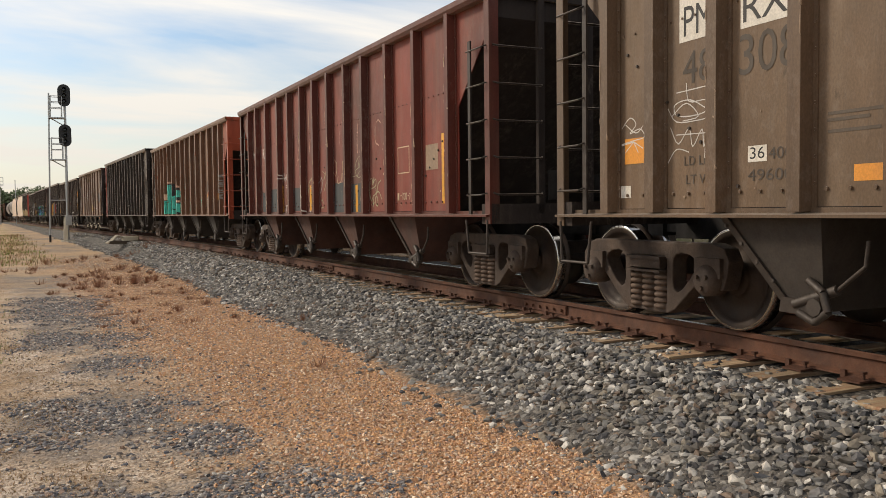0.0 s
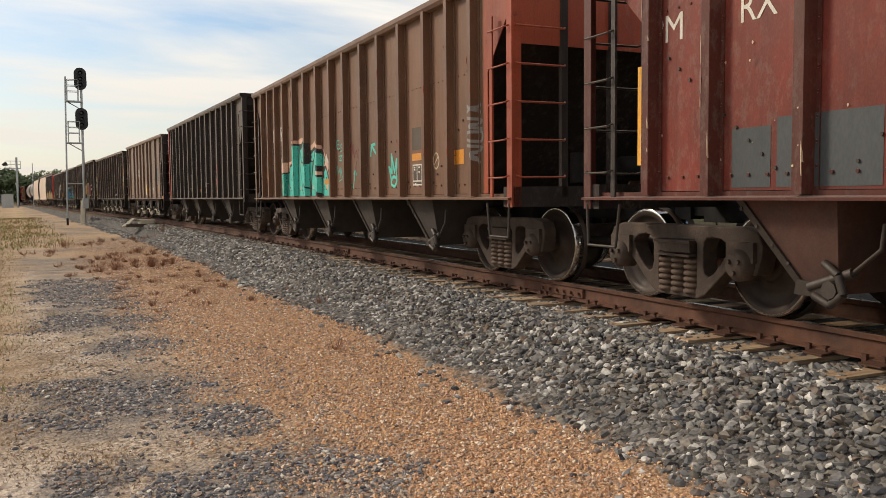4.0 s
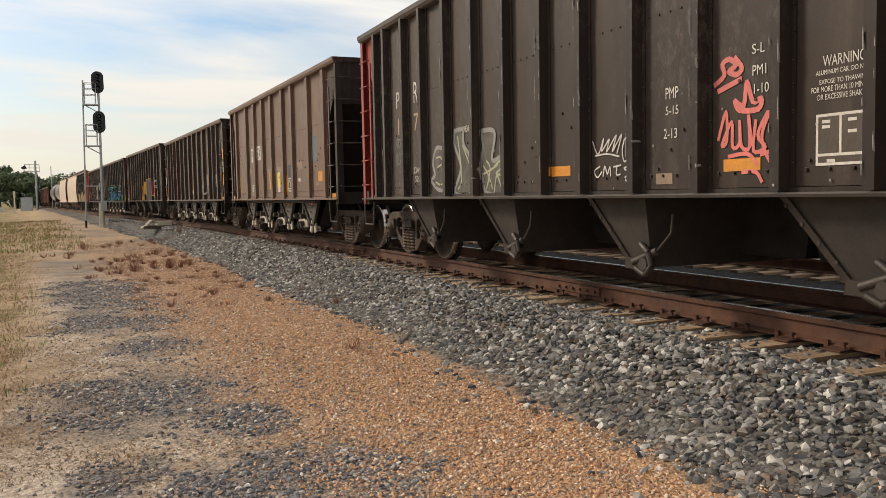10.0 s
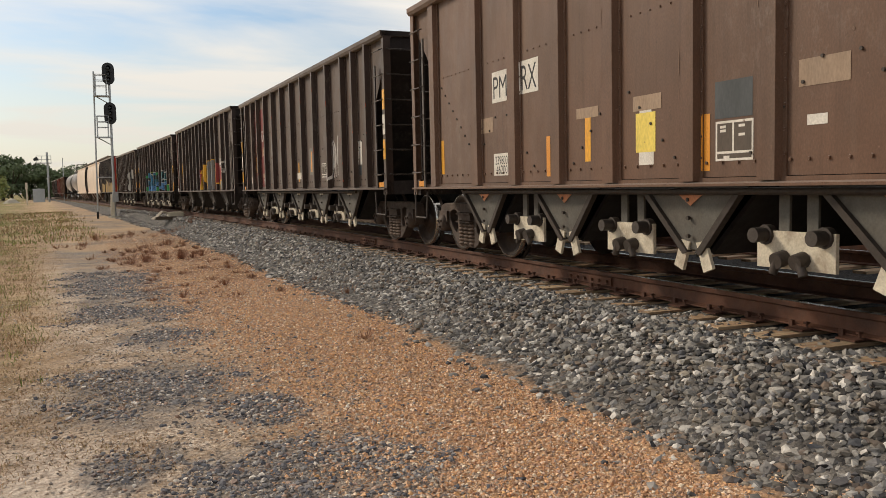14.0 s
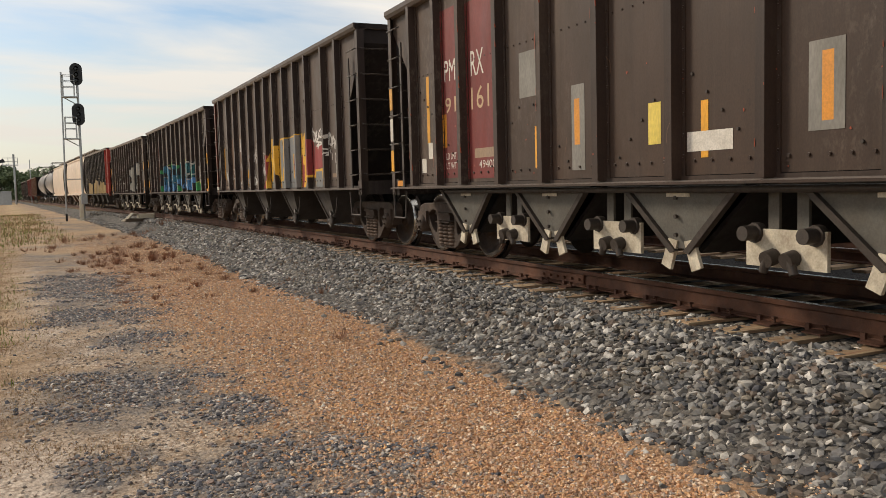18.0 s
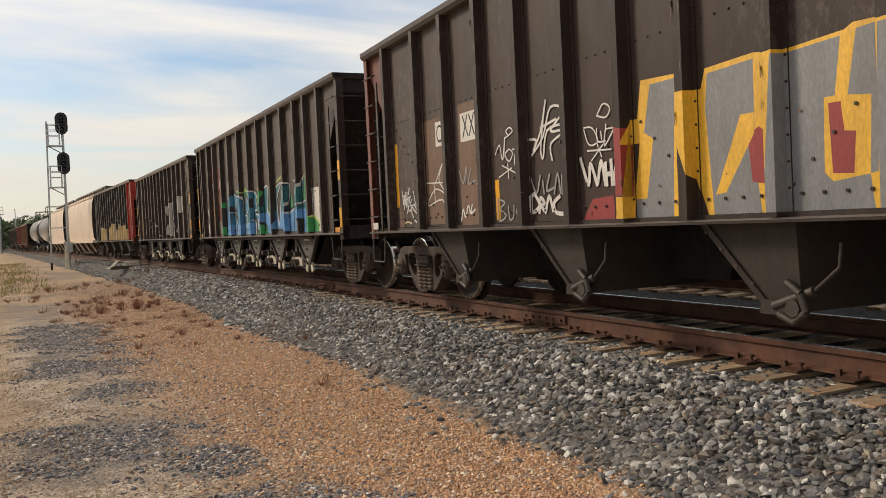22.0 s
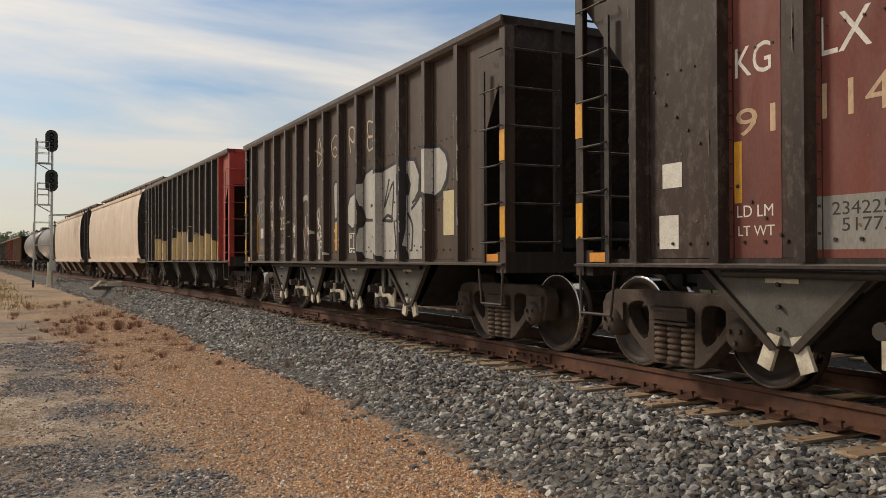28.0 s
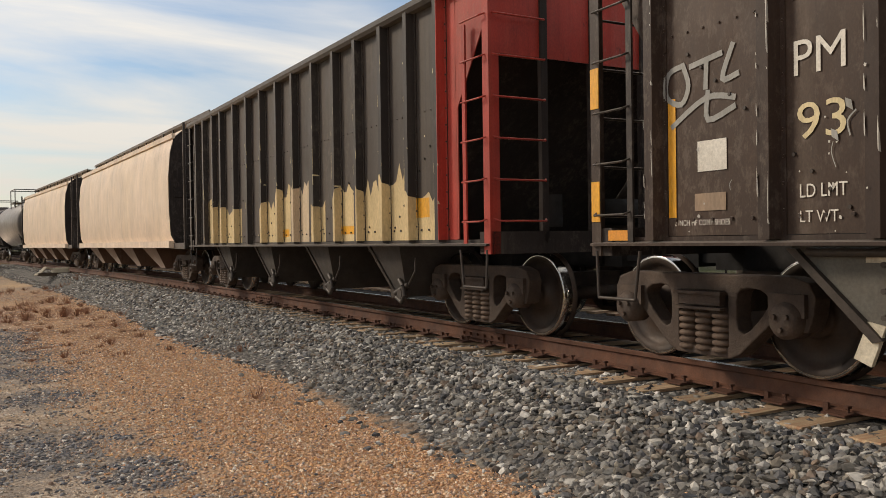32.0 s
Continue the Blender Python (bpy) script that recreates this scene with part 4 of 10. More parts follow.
def paint_mat(name, base, dirt, amount=0.6, rough=0.52, ds=0.9):
    return mat(name, tuple(c * k for c, k in zip(srgb(base), (0.83, 0.71, 0.64))), rough, 0, 0.20, 1.6, 0.06, 75, srgb(dirt), amount, ds, (1, 1, 0.55), streak=0.55)


paint_mat("taupe", (124, 108, 88), (88, 76, 62))
paint_mat("taupe_rib", (112, 96, 78), (84, 72, 60))
paint_mat("oxide", (138, 60, 46), (66, 42, 36), 0.85)
paint_mat("oxide_rib", (100, 50, 40), (60, 40, 35))
paint_mat("brown", (126, 94, 70), (92, 68, 52))
paint_mat("brown_rib", (118, 88, 66), (84, 62, 49))
paint_mat("black_brown", (62, 53, 46), (42, 37, 34))
paint_mat("black_brown_rib", (50, 43, 38), (34, 31, 30))
paint_mat("tan_brown", (114, 91, 75), (84, 66, 54))
paint_mat("dark_brown", (76, 62, 52), (52, 43, 38))
paint_mat("dark_brown_rib", (66, 54, 47), (44, 38, 35))
paint_mat("choc", (63, 49, 41), (44, 36, 33))
paint_mat("choc_rib", (54, 43, 38), (38, 32, 30))
paint_mat("black", (58, 54, 52), (82, 74, 64), 0.4)
paint_mat("black_rib", (50, 47, 46), (72, 66, 58), 0.4)
# car ends: shade painted in, far darker than the side paints
paint_mat("end_shade", (46, 43, 44), (60, 53, 49), 0.5, 0.9)
paint_mat("ladder_dark", (46, 42, 40), (62, 53, 47), 0.5)
paint_mat("end_red", (186, 66, 54), (84, 46, 40), 0.5)
paint_mat("cream", (246, 236, 218), (214, 192, 160), 0.5)
paint_mat("tank_black", (70, 70, 74), (110, 104, 96), 0.5, 0.4)

paint_mat("rust_orange", (176, 86, 58), (104, 58, 44))
paint_mat("faded_red", (132, 74, 62), (86, 54, 46))
GB = ((3.1, 1.15, -0.85, -2.82), 0.64, "gray_plate", "triangle")
hopper("hopper_car", "weathered taupe ribbed hopper car with white stencils", -7.07, 6.42, 3.55, "taupe", "taupe_rib", "end_shade", lambda c, s: chutes(c, s, (4.25, 1.45, -1.45, -4.25), "chute_dark"), e=0.95, rib_at=(5.90, 5.30, 4.61, 3.87, 3.18, 2.48, 1.78, 1.08, 0.38, -0.32, -1.02, -1.72, -2.42, -3.12, -3.82, -4.52, -5.22, -5.77), rib_w=0.068)
hopper("hopper_car", "faded oxide-red ribbed hopper car with patched black panels", 7.71, 20.0, 3.43, "oxide", "oxide_rib", "end_shade", lambda c, s: chutes(c, s, (3.85, 1.45, -0.99, -3.38), "chute_oxide"), e=1.05, rib_at=(5.15, 4.44, 3.57, 2.62, 1.84, 0.99, 0.22, -0.59, -1.45, -2.24, -3.19, -4.15, -5.13), slope_z=2.25)
hopper("hopper_car", "brown ribbed hopper car with large turquoise graffiti", 21.33, 33.92, 3.48, "brown", "brown_rib", "end_shade", lambda c, s: chutes(c, s, (3.62, 1.24, -1.12, -3.47), "chute_dark"), e=0.85, rib_at=(5.38, 4.77, 4.11, 3.41, 2.61, 1.78, 0.95, 0.14, -0.64, -1.49, -2.27, -3.11, -3.98, -4.68, -5.32), ends={-1: "rust_orange"}, near=1.345)
hopper("hopper_car", "near-black ribbed hopper car with white graffiti and stencils", 35.14, 47.52, 3.66, "black_brown", "black_brown_rib", "end_shade", lambda c, s: chutes(c, s, (3.85, 1.45, -0.95, -3.35), "chute_dark"), e=0.82, rib_at=(5.40, 4.95, 4.16, 3.45, 2.63, 1.79, 0.97, 0.16, -0.58, -1.40, -2.22, -3.03, -3.77, -4.46, -5.06), ends={1: "end_red"})
# near-end gussets and corner posts of this car take the painted end shade too
hopper("hopper_car", "pale brown hopper car with wide posts and yellow marks", 48.95, 59.45, 3.58, "tan_brown", "tan_brown", "end_shade", lambda c, s: rapid(c, s, *GB), ends={-1: "end_shade"}, near=1.16, e=0.95, rib_at=(4.42, 3.03, 2.02, 1.05, 0.10, -1.01, -1.87, -3.18, -4.32), rib_w=0.10, depth=0.07)
hopper("hopper_car", "dark brown hopper car with a red stencil panel", 60.64, 73.21, 3.50, "dark_brown", "dark_brown_rib", "end_shade", lambda c, s: rapid(c, s), e=0.82, rib_at=(5.40, 4.57, 3.85, 2.91, 1.98, 1.02, 0.02, -0.93, -1.91, -2.92, -3.93, -4.60, -5.35))
hopper("hopper_car", "dark brown hopper car with grey, yellow and red graffiti", 74.53, 86.83, 3.61, "choc", "choc_rib", "end_shade", lambda c, s: chutes(c, s, (3.75, 1.3, -1.15, -3.57), "chute_dark"), e=0.82, rib_at=(5.30, 4.25, 3.40, 2.52, 1.68, 0.84, 0.04, -0.72, -1.56, -2.40, -3.20, -4.24, -5.03), ends={1: "faded_red"}, near=1.15)
hopper("hopper_car", "dark brown hopper car with blue and green graffiti", 88.10, 100.67, 3.59, "choc", "choc_rib", "end_shade", lambda c, s: rapid(c, s), e=0.90, rib_at=(5.39, 4.49, 3.75, 2.83, 1.91, 0.85, -0.11, -1.03, -1.95, -2.94, -3.83, -4.48, -5.27))
hopper("hopper_car", "dark brown hopper car with silver graffiti letters", 101.88, 113.15, 3.55, "dark_brown", "dark_brown_rib", "end_shade", lambda c, s: rapid(c, s, (3.2, 1.2, -0.8, -2.8), 0.66), near=1.18, e=0.70, rib_at=(4.885, 3.86, 3.13, 2.35, 1.64, 0.90, 0.14, -0.60, -1.38, -2.11, -2.93, -3.71, -4.57))
hopper("hopper_car", "black hopper car with a red end and cream patches", 114.64, 126.96, 3.69, "black", "black_rib", "end_shade", lambda c, s: chutes(c, s, (3.85, 1.3, -1.25, -3.5), "chute_dark"), e=0.88, rib_at=(5.41, 4.77, 4.04, 3.44, 2.55, 1.72, 0.92, 0.10, -0.66, -1.50, -2.29, -3.02, -3.77, -4.45, -5.14), ends={-1: "end_red"})


def covered_hopper(c0, c1):
    """A rounded cream grain hopper with a roof walkway."""
    L = c1 - c0
    hl = L / 2
    car = Car("covered_hopper_car", "smooth cream covered hopper car with a roof walkway", "hopper car", c0, c1, 3.75, "cream", [])
    r = car.root
    b = hl - 1.15
    prof = [(1.44, 1.0), (1.56, 1.25), (1.60, 1.9), (1.60, 2.7), (1.55, 3.3), (1.45, 3.68), (1.20, 3.90), (0.70, 4.05), (0.0, 4.10)]
    ring = [(-x, z) for x, z in prof] + [(x, z) for x, z in prof[::-1][1:]]
    s = Shape()
    n = len(ring)
    ys = [-b + 2 * b * i / 16 for i in range(17)]
    s.add([(x, y, z) for y in ys for x, z in ring], [(j * n + i, j * n + i + 1, (j + 1) * n + i + 1, (j + 1) * n + i) for j in range(16) for i in range(n - 1)], True)
    part("body", s, "cream", r)
    for sy in (-1, 1):
        # the cream car's ends are coloured dark to stand for shade
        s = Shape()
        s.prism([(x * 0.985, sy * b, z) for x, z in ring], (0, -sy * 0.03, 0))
        part("end_wall", s, "end_shade", r, "end wall coloured dark for shade")
        for sx in (-1, 1):
            s = Shape()
            s.rod((sx * 1.5, sy * hl, 0.9), (sx * 1.5, sy * hl, 3.9), 0.035, 6)
            s.rod((sx * 1.05, sy * hl, 0.9), (sx * 1.05, sy * hl, 3.9), 0.03, 6)
            for i in range(8):
                s.rod((sx * 1.5, sy * hl, 1.15 + i * 0.36), (sx * 1.05, sy * hl, 1.15 + i * 0.36), 0.012, 5)
            part("end_ladder", s, "black", r)
        s = Shape()
        s.box(-1.5, 1.5, min(sy * hl, sy * (b - 0.3)), max(sy * hl, sy * (b - 0.3)), 0.9, 1.05)
        part("end_platform", s, "black", r)
        s = Shape()
        s.prism([(-1.45, sy * b, 2.2), (-1.45, sy * (b + 0.02), 2.2), (-1.45, sy * (b - 0.9), 1.05), (-1.45, sy * (b - 0.95), 1.05)], (2.9, 0, 0))
        part("slope_sheet", s, "end_shade", r)
        coupler(r, sy * hl, sy)
        truck(r, sy * (hl - 1.55), False)
    for sx in (-1, 1):
        s = Shape()
        s.box(min(sx * 1.5, sx * 1.62), max(sx * 1.5, sx * 1.62), -b - 0.05, b + 0.05, 0.93, 1.10)
        part("side_sill", s, "cream", r)
        s = Shape()
        s.box(min(sx * 1.42, sx * 1.50), max(sx * 1.42, sx * 1.50), -b, b, 3.66, 3.78)
        part("eave_rail", s, "cream", r)
        s = Shape()
        s.box(min(sx * 0.45, sx * 0.85), max(sx * 0.45, sx * 0.85), -hl + 0.1, hl - 0.1, 4.20, 4.24)
        for i in range(15):
            y = -hl + 0.3 + (L - 0.6) * i / 14
            s.box(min(sx * 0.8, sx * 0.84), max(sx * 0.8, sx * 0.84), y - 0.03, y + 0.03, 3.90, 4.22)
        s.rod((sx * 0.82, -hl + 0.2, 4.26), (sx * 0.82, hl - 0.2, 4.26), 0.025, 6)
        part("roof_walkway", s, "black", r, "steel roof walkway")
    for k in range(4):
        yc = -4.6 + 3.05 * k
        s = Shape()
        s.add([(-1.45, yc - 0.2, 1.0), (1.45, yc - 0.2, 1.0), (1.45, yc + 1.6, 1.0), (-1.45, yc + 1.6, 1.0), (-1.15, yc - 1.0 + 0.8, 0.36), (1.15, yc - 0.2, 0.36), (1.15, yc + 0.35, 0.36), (-1.15, yc + 0.35, 0.36)], [(0, 1, 2, 3), (7, 6, 5, 4), (0, 4, 5, 1), (1, 5, 6, 2), (2, 6, 7, 3), (3, 7, 4, 0)])
        part("chute", s, "tan_brown", r, "sloping discharge chute")
    CARS.append(car)
    return car


def tank_car(c0, c1):
    L = c1 - c0
    hl = L / 2
    car = Car("tank_car", "black tank car with a grey sheen and a top platform", "tank car", c0, c1, 4.3, "tank_black", [])
    r = car.root
    e = hl - 0.8
    s = Shape()
    s.lathe([(-e, 0.0), (-e + 0.04, 0.5), (-e + 0.18, 1.0), (-e + 0.45, 1.38), (-e + 0.7, 1.48), (e - 0.7, 1.48), (e - 0.45, 1.38), (e - 0.18, 1.0), (e - 0.04, 0.5), (e, 0.0)], (0, 0, 2.45), "y", 36)
    part("tank", s, "tank_black", r)
    s = Shape()
    s.lathe([(3.85, 0.0), (4.25, 0.0), (4.25, 0.45), (3.85, 0.45)][::-1], (0, 0, 0), "z", 20)
    part("dome", s, "tank_black", r)
    s = Shape()
    for x in (-1.0, 1.0):
        for y in (-1.1, 1.1):
            s.rod((x, y, 3.5), (x, y, 4.75), 0.03, 6)
        s.rod((x, -1.1, 4.75), (x, 1.1, 4.75), 0.03, 6)
    for y in (-1.1, 1.1):
        s.rod((-1, y, 4.75), (1, y, 4.75), 0.03, 6)
    s.box(-1.05, 1.05, -1.15, 1.15, 3.85, 3.9)
    part("platform", s, "black", r, "railed platform")
    s = Shape()
    s.box(-0.35, 0.35, -hl + 0.2, hl - 0.2, 0.8, 1.15)
    part("centre_sill", s, "under_black", r)
    for sy in (-1, 1):
        s = Shape()
        s.box(-1.5, 1.5, min(sy * hl, sy * (hl - 1.2)), max(sy * hl, sy * (hl - 1.2)), 1.0, 1.1)
        s.prism([(-1.1, sy * (hl - 2.2), 1.1), (1.1, sy * (hl - 2.2), 1.1), (1.35, sy * (hl - 2.2), 1.9), (-1.35, sy * (hl - 2.2), 1.9)], (0, sy * 0.4, 0))
        part("saddle", s, "under_black", r)
        coupler(r, sy * hl, sy)
        truck(r, sy * (hl - 1.6), False)
    CARS.append(car)


covered_hopper(128.2, 144.7)
covered_hopper(146.1, 161.9)
tank_car(163.2, 177.5)
tank_car(178.8, 193.1)
for k, m_ in enumerate(("brown", "oxide", "black", "dark_brown")):
    o_ = 194.4 + k * 13.6
    hopper("hopper_car", "far-off weathered brown hopper car", o_, o_ + 12.3, 3.6, m_, m_, "end_shade", lambda c, s: chutes(c, s), rib_at=tuple(-5.2 + 0.945 * i for i in range(12)))

# ---- paint, stencils and graffiti on the near sides ----
MARK_PAINTS = (
    ("mark_black", (34, 32, 32), 0.6), ("mark_faded", (78, 68, 58), 0.7), ("mark_tan", (196, 166, 130), 0.6), ("mark_cream", (214, 196, 152), 0.6), ("mark_yellow", (232, 166, 40), 0.4),
    ("sign_yellow", (232, 206, 92), 0.5), ("panel_dark", (84, 72, 60), 0.7), ("patch_slate", (66, 70, 72), 0.6), ("patch_tan", (158, 134, 110), 0.7), ("patch_blue", (104, 108, 112), 0.65),
    ("patch_gray", (136, 132, 124), 0.7), ("patch_brown", (116, 88, 68), 0.7), ("patch_red", (150, 50, 48), 0.55), ("panel_red", (118, 42, 38), 0.6), ("panel_red2", (112, 52, 38), 0.65),
)
SPRAY_PAINTS = (
    ("spray_white", (216, 210, 202), 0.6), ("spray_gray", (150, 148, 142), 0.6), ("spray_tan", (206, 182, 150), 0.6), ("spray_teal", (84, 206, 188), 0.5), ("spray_red", (120, 50, 46), 0.6),
    ("spray_pink", (224, 120, 110), 0.5), ("spray_silver", (190, 184, 174), 0.45), ("spray_peach", (226, 182, 156), 0.55), ("spray_black", (36, 34, 36), 0.6), ("spray_green", (56, 150, 84), 0.5),
    ("spray_lime", (196, 208, 104), 0.5), ("spray_yellow", (232, 178, 48), 0.5), ("spray_steel", (128, 128, 128), 0.5), ("spray_cream", (212, 186, 136), 0.6), ("spray_pale", (178, 176, 140), 0.6),
)
for n_, c_, r_ in MARK_PAINTS + SPRAY_PAINTS:
    mat(n_, srgb(c_), r_, 0, 0.10, 2.0, 0.03, 50, srgb(tuple(int(v * 0.72) for v in c_)), 0.55, 2.2, (1, 1, 0.4))
mat("spray_blue", srgb((62, 118, 158)), 0.5, 0, 0.3, 2.0, 0.03, 50, srgb((48, 126, 142)), 0.9, 1.3)
mat("spray_sky", srgb((96, 148, 200)), 0.5, 0, 0.2, 2.0, 0.03, 50, srgb((70, 126, 170)), 0.6, 1.8)
mat("spray_sea", srgb((46, 112, 120)), 0.5, 0, 0.2, 2.0, 0.03, 50, srgb((40, 92, 112)), 0.6, 1.8)
mat("spray_mist", srgb((92, 88, 78)), 0.6, 0, 0.3, 5.0, 0.03, 50, srgb((60, 54, 48)), 0.7, 6.0)


def strips(car):
    """Stretches of the side along y and the depth of its skin there."""
    w, out, last = car.rib_w, [], -car.L / 2
    p0, p1, fx = car.panel_x, car.panel_x + 0.012, car.rib_x
    for v in sorted(car.ribs):
        out += [(last, v - w - 0.035, p0, p0), (v - w - 0.035, v - w, p1, p1), (v - w, v - w + 0.015, p1, fx), (v - w + 0.015, v + w - 0.015, fx, fx), (v + w - 0.015, v + w, fx, p1), (v + w, v + w + 0.035, p1, p1)]
        last = v + w + 0.035
    return out + [(last, car.L / 2, p0, p0)]


def clip(poly, c, keep):
    out = []
    for (a, b), (c2, d) in zip(poly, poly[1:] + poly[:1]):
        ia, ib = (a - c) * keep >= 0, (c2 - c) * keep >= 0
        if ia:
            out.append((a, b))
        if ia != ib:
            t = (c - a) / (c2 - a)
            out.append((c, b + (d - b) * t))
    return out


def clip_low(poly, c):
    """Cuts away what would hang below height c."""
    return [(b, a) for a, b in clip([(z, y) for y, z in poly], c, 1)]


LIFT = {}
APART = ("graffiti_letter", "graffiti_ground", "graffiti_fill", "graffiti_halo", "graffiti_shadow", "paint_blot")


def spray(car, name, polys, material, label="", on_ribs=True):
    """Lays flat polygons (y, z) on the near side, following panels and posts."""
    if name in APART and len(polys) > 1:
        for poly in polys:
            spray(car, name, [poly], material, label, on_ribs)
        return None
    s = Shape()
    st = strips(car)
    for poly in polys:
        poly = clip_low(poly, SILL + 0.047)
        if len(poly) < 3:
            continue
        LIFT[car] = LIFT.get(car, 0.0025) + 0.00001
        h = LIFT[car]
        lo, hi = min(p[0] for p in poly), max(p[0] for p in poly)
        for a, b, xa, xb in st:
            if b <= lo or a >= hi or b - a < 1e-6 or (not on_ribs and max(xa, xb) > car.panel_x + 0.02):
                continue
            q = clip(clip(poly, a, 1), b, -1)
            if len(q) < 3:
                continue
            vs = [(-(xa + (xb - xa) * (y - a) / (b - a)) - h, y, z) for y, z in q]
            s.add(vs, tess(q))
    if not s.f:
        return None
    me = bpy.data.meshes.new(name)
    me.from_pydata(s.v, [], s.f)
    me.materials.append(MATS[material])
    return part(name, me, None, car.root, label)


def tess(q):
    """Splits a polygon into triangles by ears."""
    idx = list(range(len(q)))
    area = sum(q[i - 1][0] * q[i][1] - q[i][0] * q[i - 1][1] for i in idx)
    if area < 0:
        idx.reverse()
    out, guard = [], 0
    while len(idx) > 3 and guard < 400:
        guard += 1
        for k in range(len(idx)):
            a, b, c = idx[k - 1], idx[k], idx[(k + 1) % len(idx)]
            A, B, C = q[a], q[b], q[c]
            cr = (B[0] - A[0]) * (C[1] - A[1]) - (C[0] - A[0]) * (B[1] - A[1])
            if cr < -1e-12:
                continue
            if cr > 1e-12 and any(inside(q[m], A, B, C) for m in idx if m not in (a, b, c)):
                continue
            if cr > 1e-12:
                out.append((a, b, c))
            idx.pop(k)
            break
        else:
            break
    if len(idx) >= 3:
        out.append(tuple(idx[:3]))
    return out


def inside(p, a, b, c):
    f = lambda u, v: (v[0] - u[0]) * (p[1] - u[1]) - (v[1] - u[1]) * (p[0] - u[0])
    return f(a, b) > 1e-12 and f(b, c) > 1e-12 and f(c, a) > 1e-12


def line(pts, w):
    """A stroke: one quad a segment and small round joints."""
    out = []
    for (a, b), (c, d) in zip(pts, pts[1:]):
        L = math.hypot(c - a, d - b)
        if L < 1e-4:
            continue
        nx, ny = -(d - b) / L * w / 2, (c - a) / L * w / 2
        ex, ey = (c - a) / L * w * 0.3, (d - b) / L * w * 0.3
        out.append([(a - ex + nx, b - ey + ny), (c + ex + nx, d + ey + ny), (c + ex - nx, d + ey - ny), (a - ex - nx, b - ey - ny)])
    return out


def smooth_line(pts, n=5):
    out = []
    for i in range(len(pts) - 1):
        p0, p1, p2, p3 = pts[max(i - 1, 0)], pts[i], pts[i + 1], pts[min(i + 2, len(pts) - 1)]
        for k in range(n):
            t = k / n
            out.append(tuple(0.5 * (2 * p1[j] + (p2[j] - p0[j]) * t + (2 * p0[j] - 5 * p1[j] + 4 * p2[j] - p3[j]) * t * t + (3 * p1[j] - p0[j] - 3 * p2[j] + p3[j]) * t ** 3) for j in (0, 1)))
    return out + [pts[-1]]


def patch(car, y, z, w, h, material):
    name = {"mark_orange": "orange_marker", "mark_yellow": "yellow_reflector", "mark_white": "white_patch", "sign_yellow": "notice_plate", "panel_red": "stencil_panel", "panel_red2": "stencil_panel"}.get(material, "paint_patch")
    if material in ("mark_yellow", "mark_orange") and h > 1.8 * w:
        w = min(w, 0.10)
    return spray(car, name, [[(y - w / 2, z), (y + w / 2, z), (y + w / 2, z + h), (y - w / 2, z + h)]], material, "", False)


FONTS = {}


def letters(car, txt, y, z, w, h, material):
    """Stencilled characters, centred at y on foot z."""
    if txt not in FONTS:
        cu = bpy.data.curves.new("text", "FONT")
        cu.body, cu.size, cu.resolution_u = txt, 1.0, 3
        ob = bpy.data.objects.new("text", cu)
        scene.collection.objects.link(ob)
        me = bpy.data.meshes.new_from_object(ob.evaluated_get(bpy.context.evaluated_depsgraph_get()))
        co = np.array([v.co[:2] for v in me.vertices])
        FONTS[txt] = (co, [tuple(p.vertices) for p in me.polygons])
        bpy.data.objects.remove(ob)
        bpy.data.meshes.remove(me)
    co, fs = FONTS[txt]
    lo, hi = co.min(0), co.max(0)
    LIFT[car] = LIFT.get(car, 0.0025) + 0.00002
    x = -(car.panel_x + LIFT[car] + 0.0008)
    me = bpy.data.meshes.new("stencil")
    me.from_pydata([(x, y + w / 2 - (u - lo[0]) / (hi[0] - lo[0]) * w, z + (v - lo[1]) / (hi[1] - lo[1]) * h) for u, v in co], [], fs)
    me.materials.append(MATS[material])
    return part("stencil_lettering", me, None, car.root)


def data_box(car, y, z, w, h):
    """A white-lined table of small print on a dark field."""
    patch(car, y, z, w, h, "panel_dark")
    e = 0.018
    polys = [[(y - w / 2, a), (y + w / 2, a), (y + w / 2, a + e), (y - w / 2, a + e)] for a in (z, z + h * 0.18, z + h - e)]
    polys += [[(a, z), (a + e, z), (a + e, z + h), (a, z + h)] for a in (y - w / 2, y + w / 2 - e)] + [[(y, z + h * 0.18), (y + e, z + h * 0.18), (y + e, z + h), (y, z + h)]]
    for a, b in ((0.30, 0.82), (0.30, 0.72), (-0.2, 0.82), (-0.2, 0.6), (0.2, 0.06)):
        polys.append([(y + a * w - 0.08 * w, z + b * h), (y + a * w + 0.08 * w, z + b * h), (y + a * w + 0.08 * w, z + b * h + 0.02), (y + a * w - 0.08 * w, z + b * h + 0.02)])
    spray(car, "data_table", polys, "mark_white", "white-lined data table")


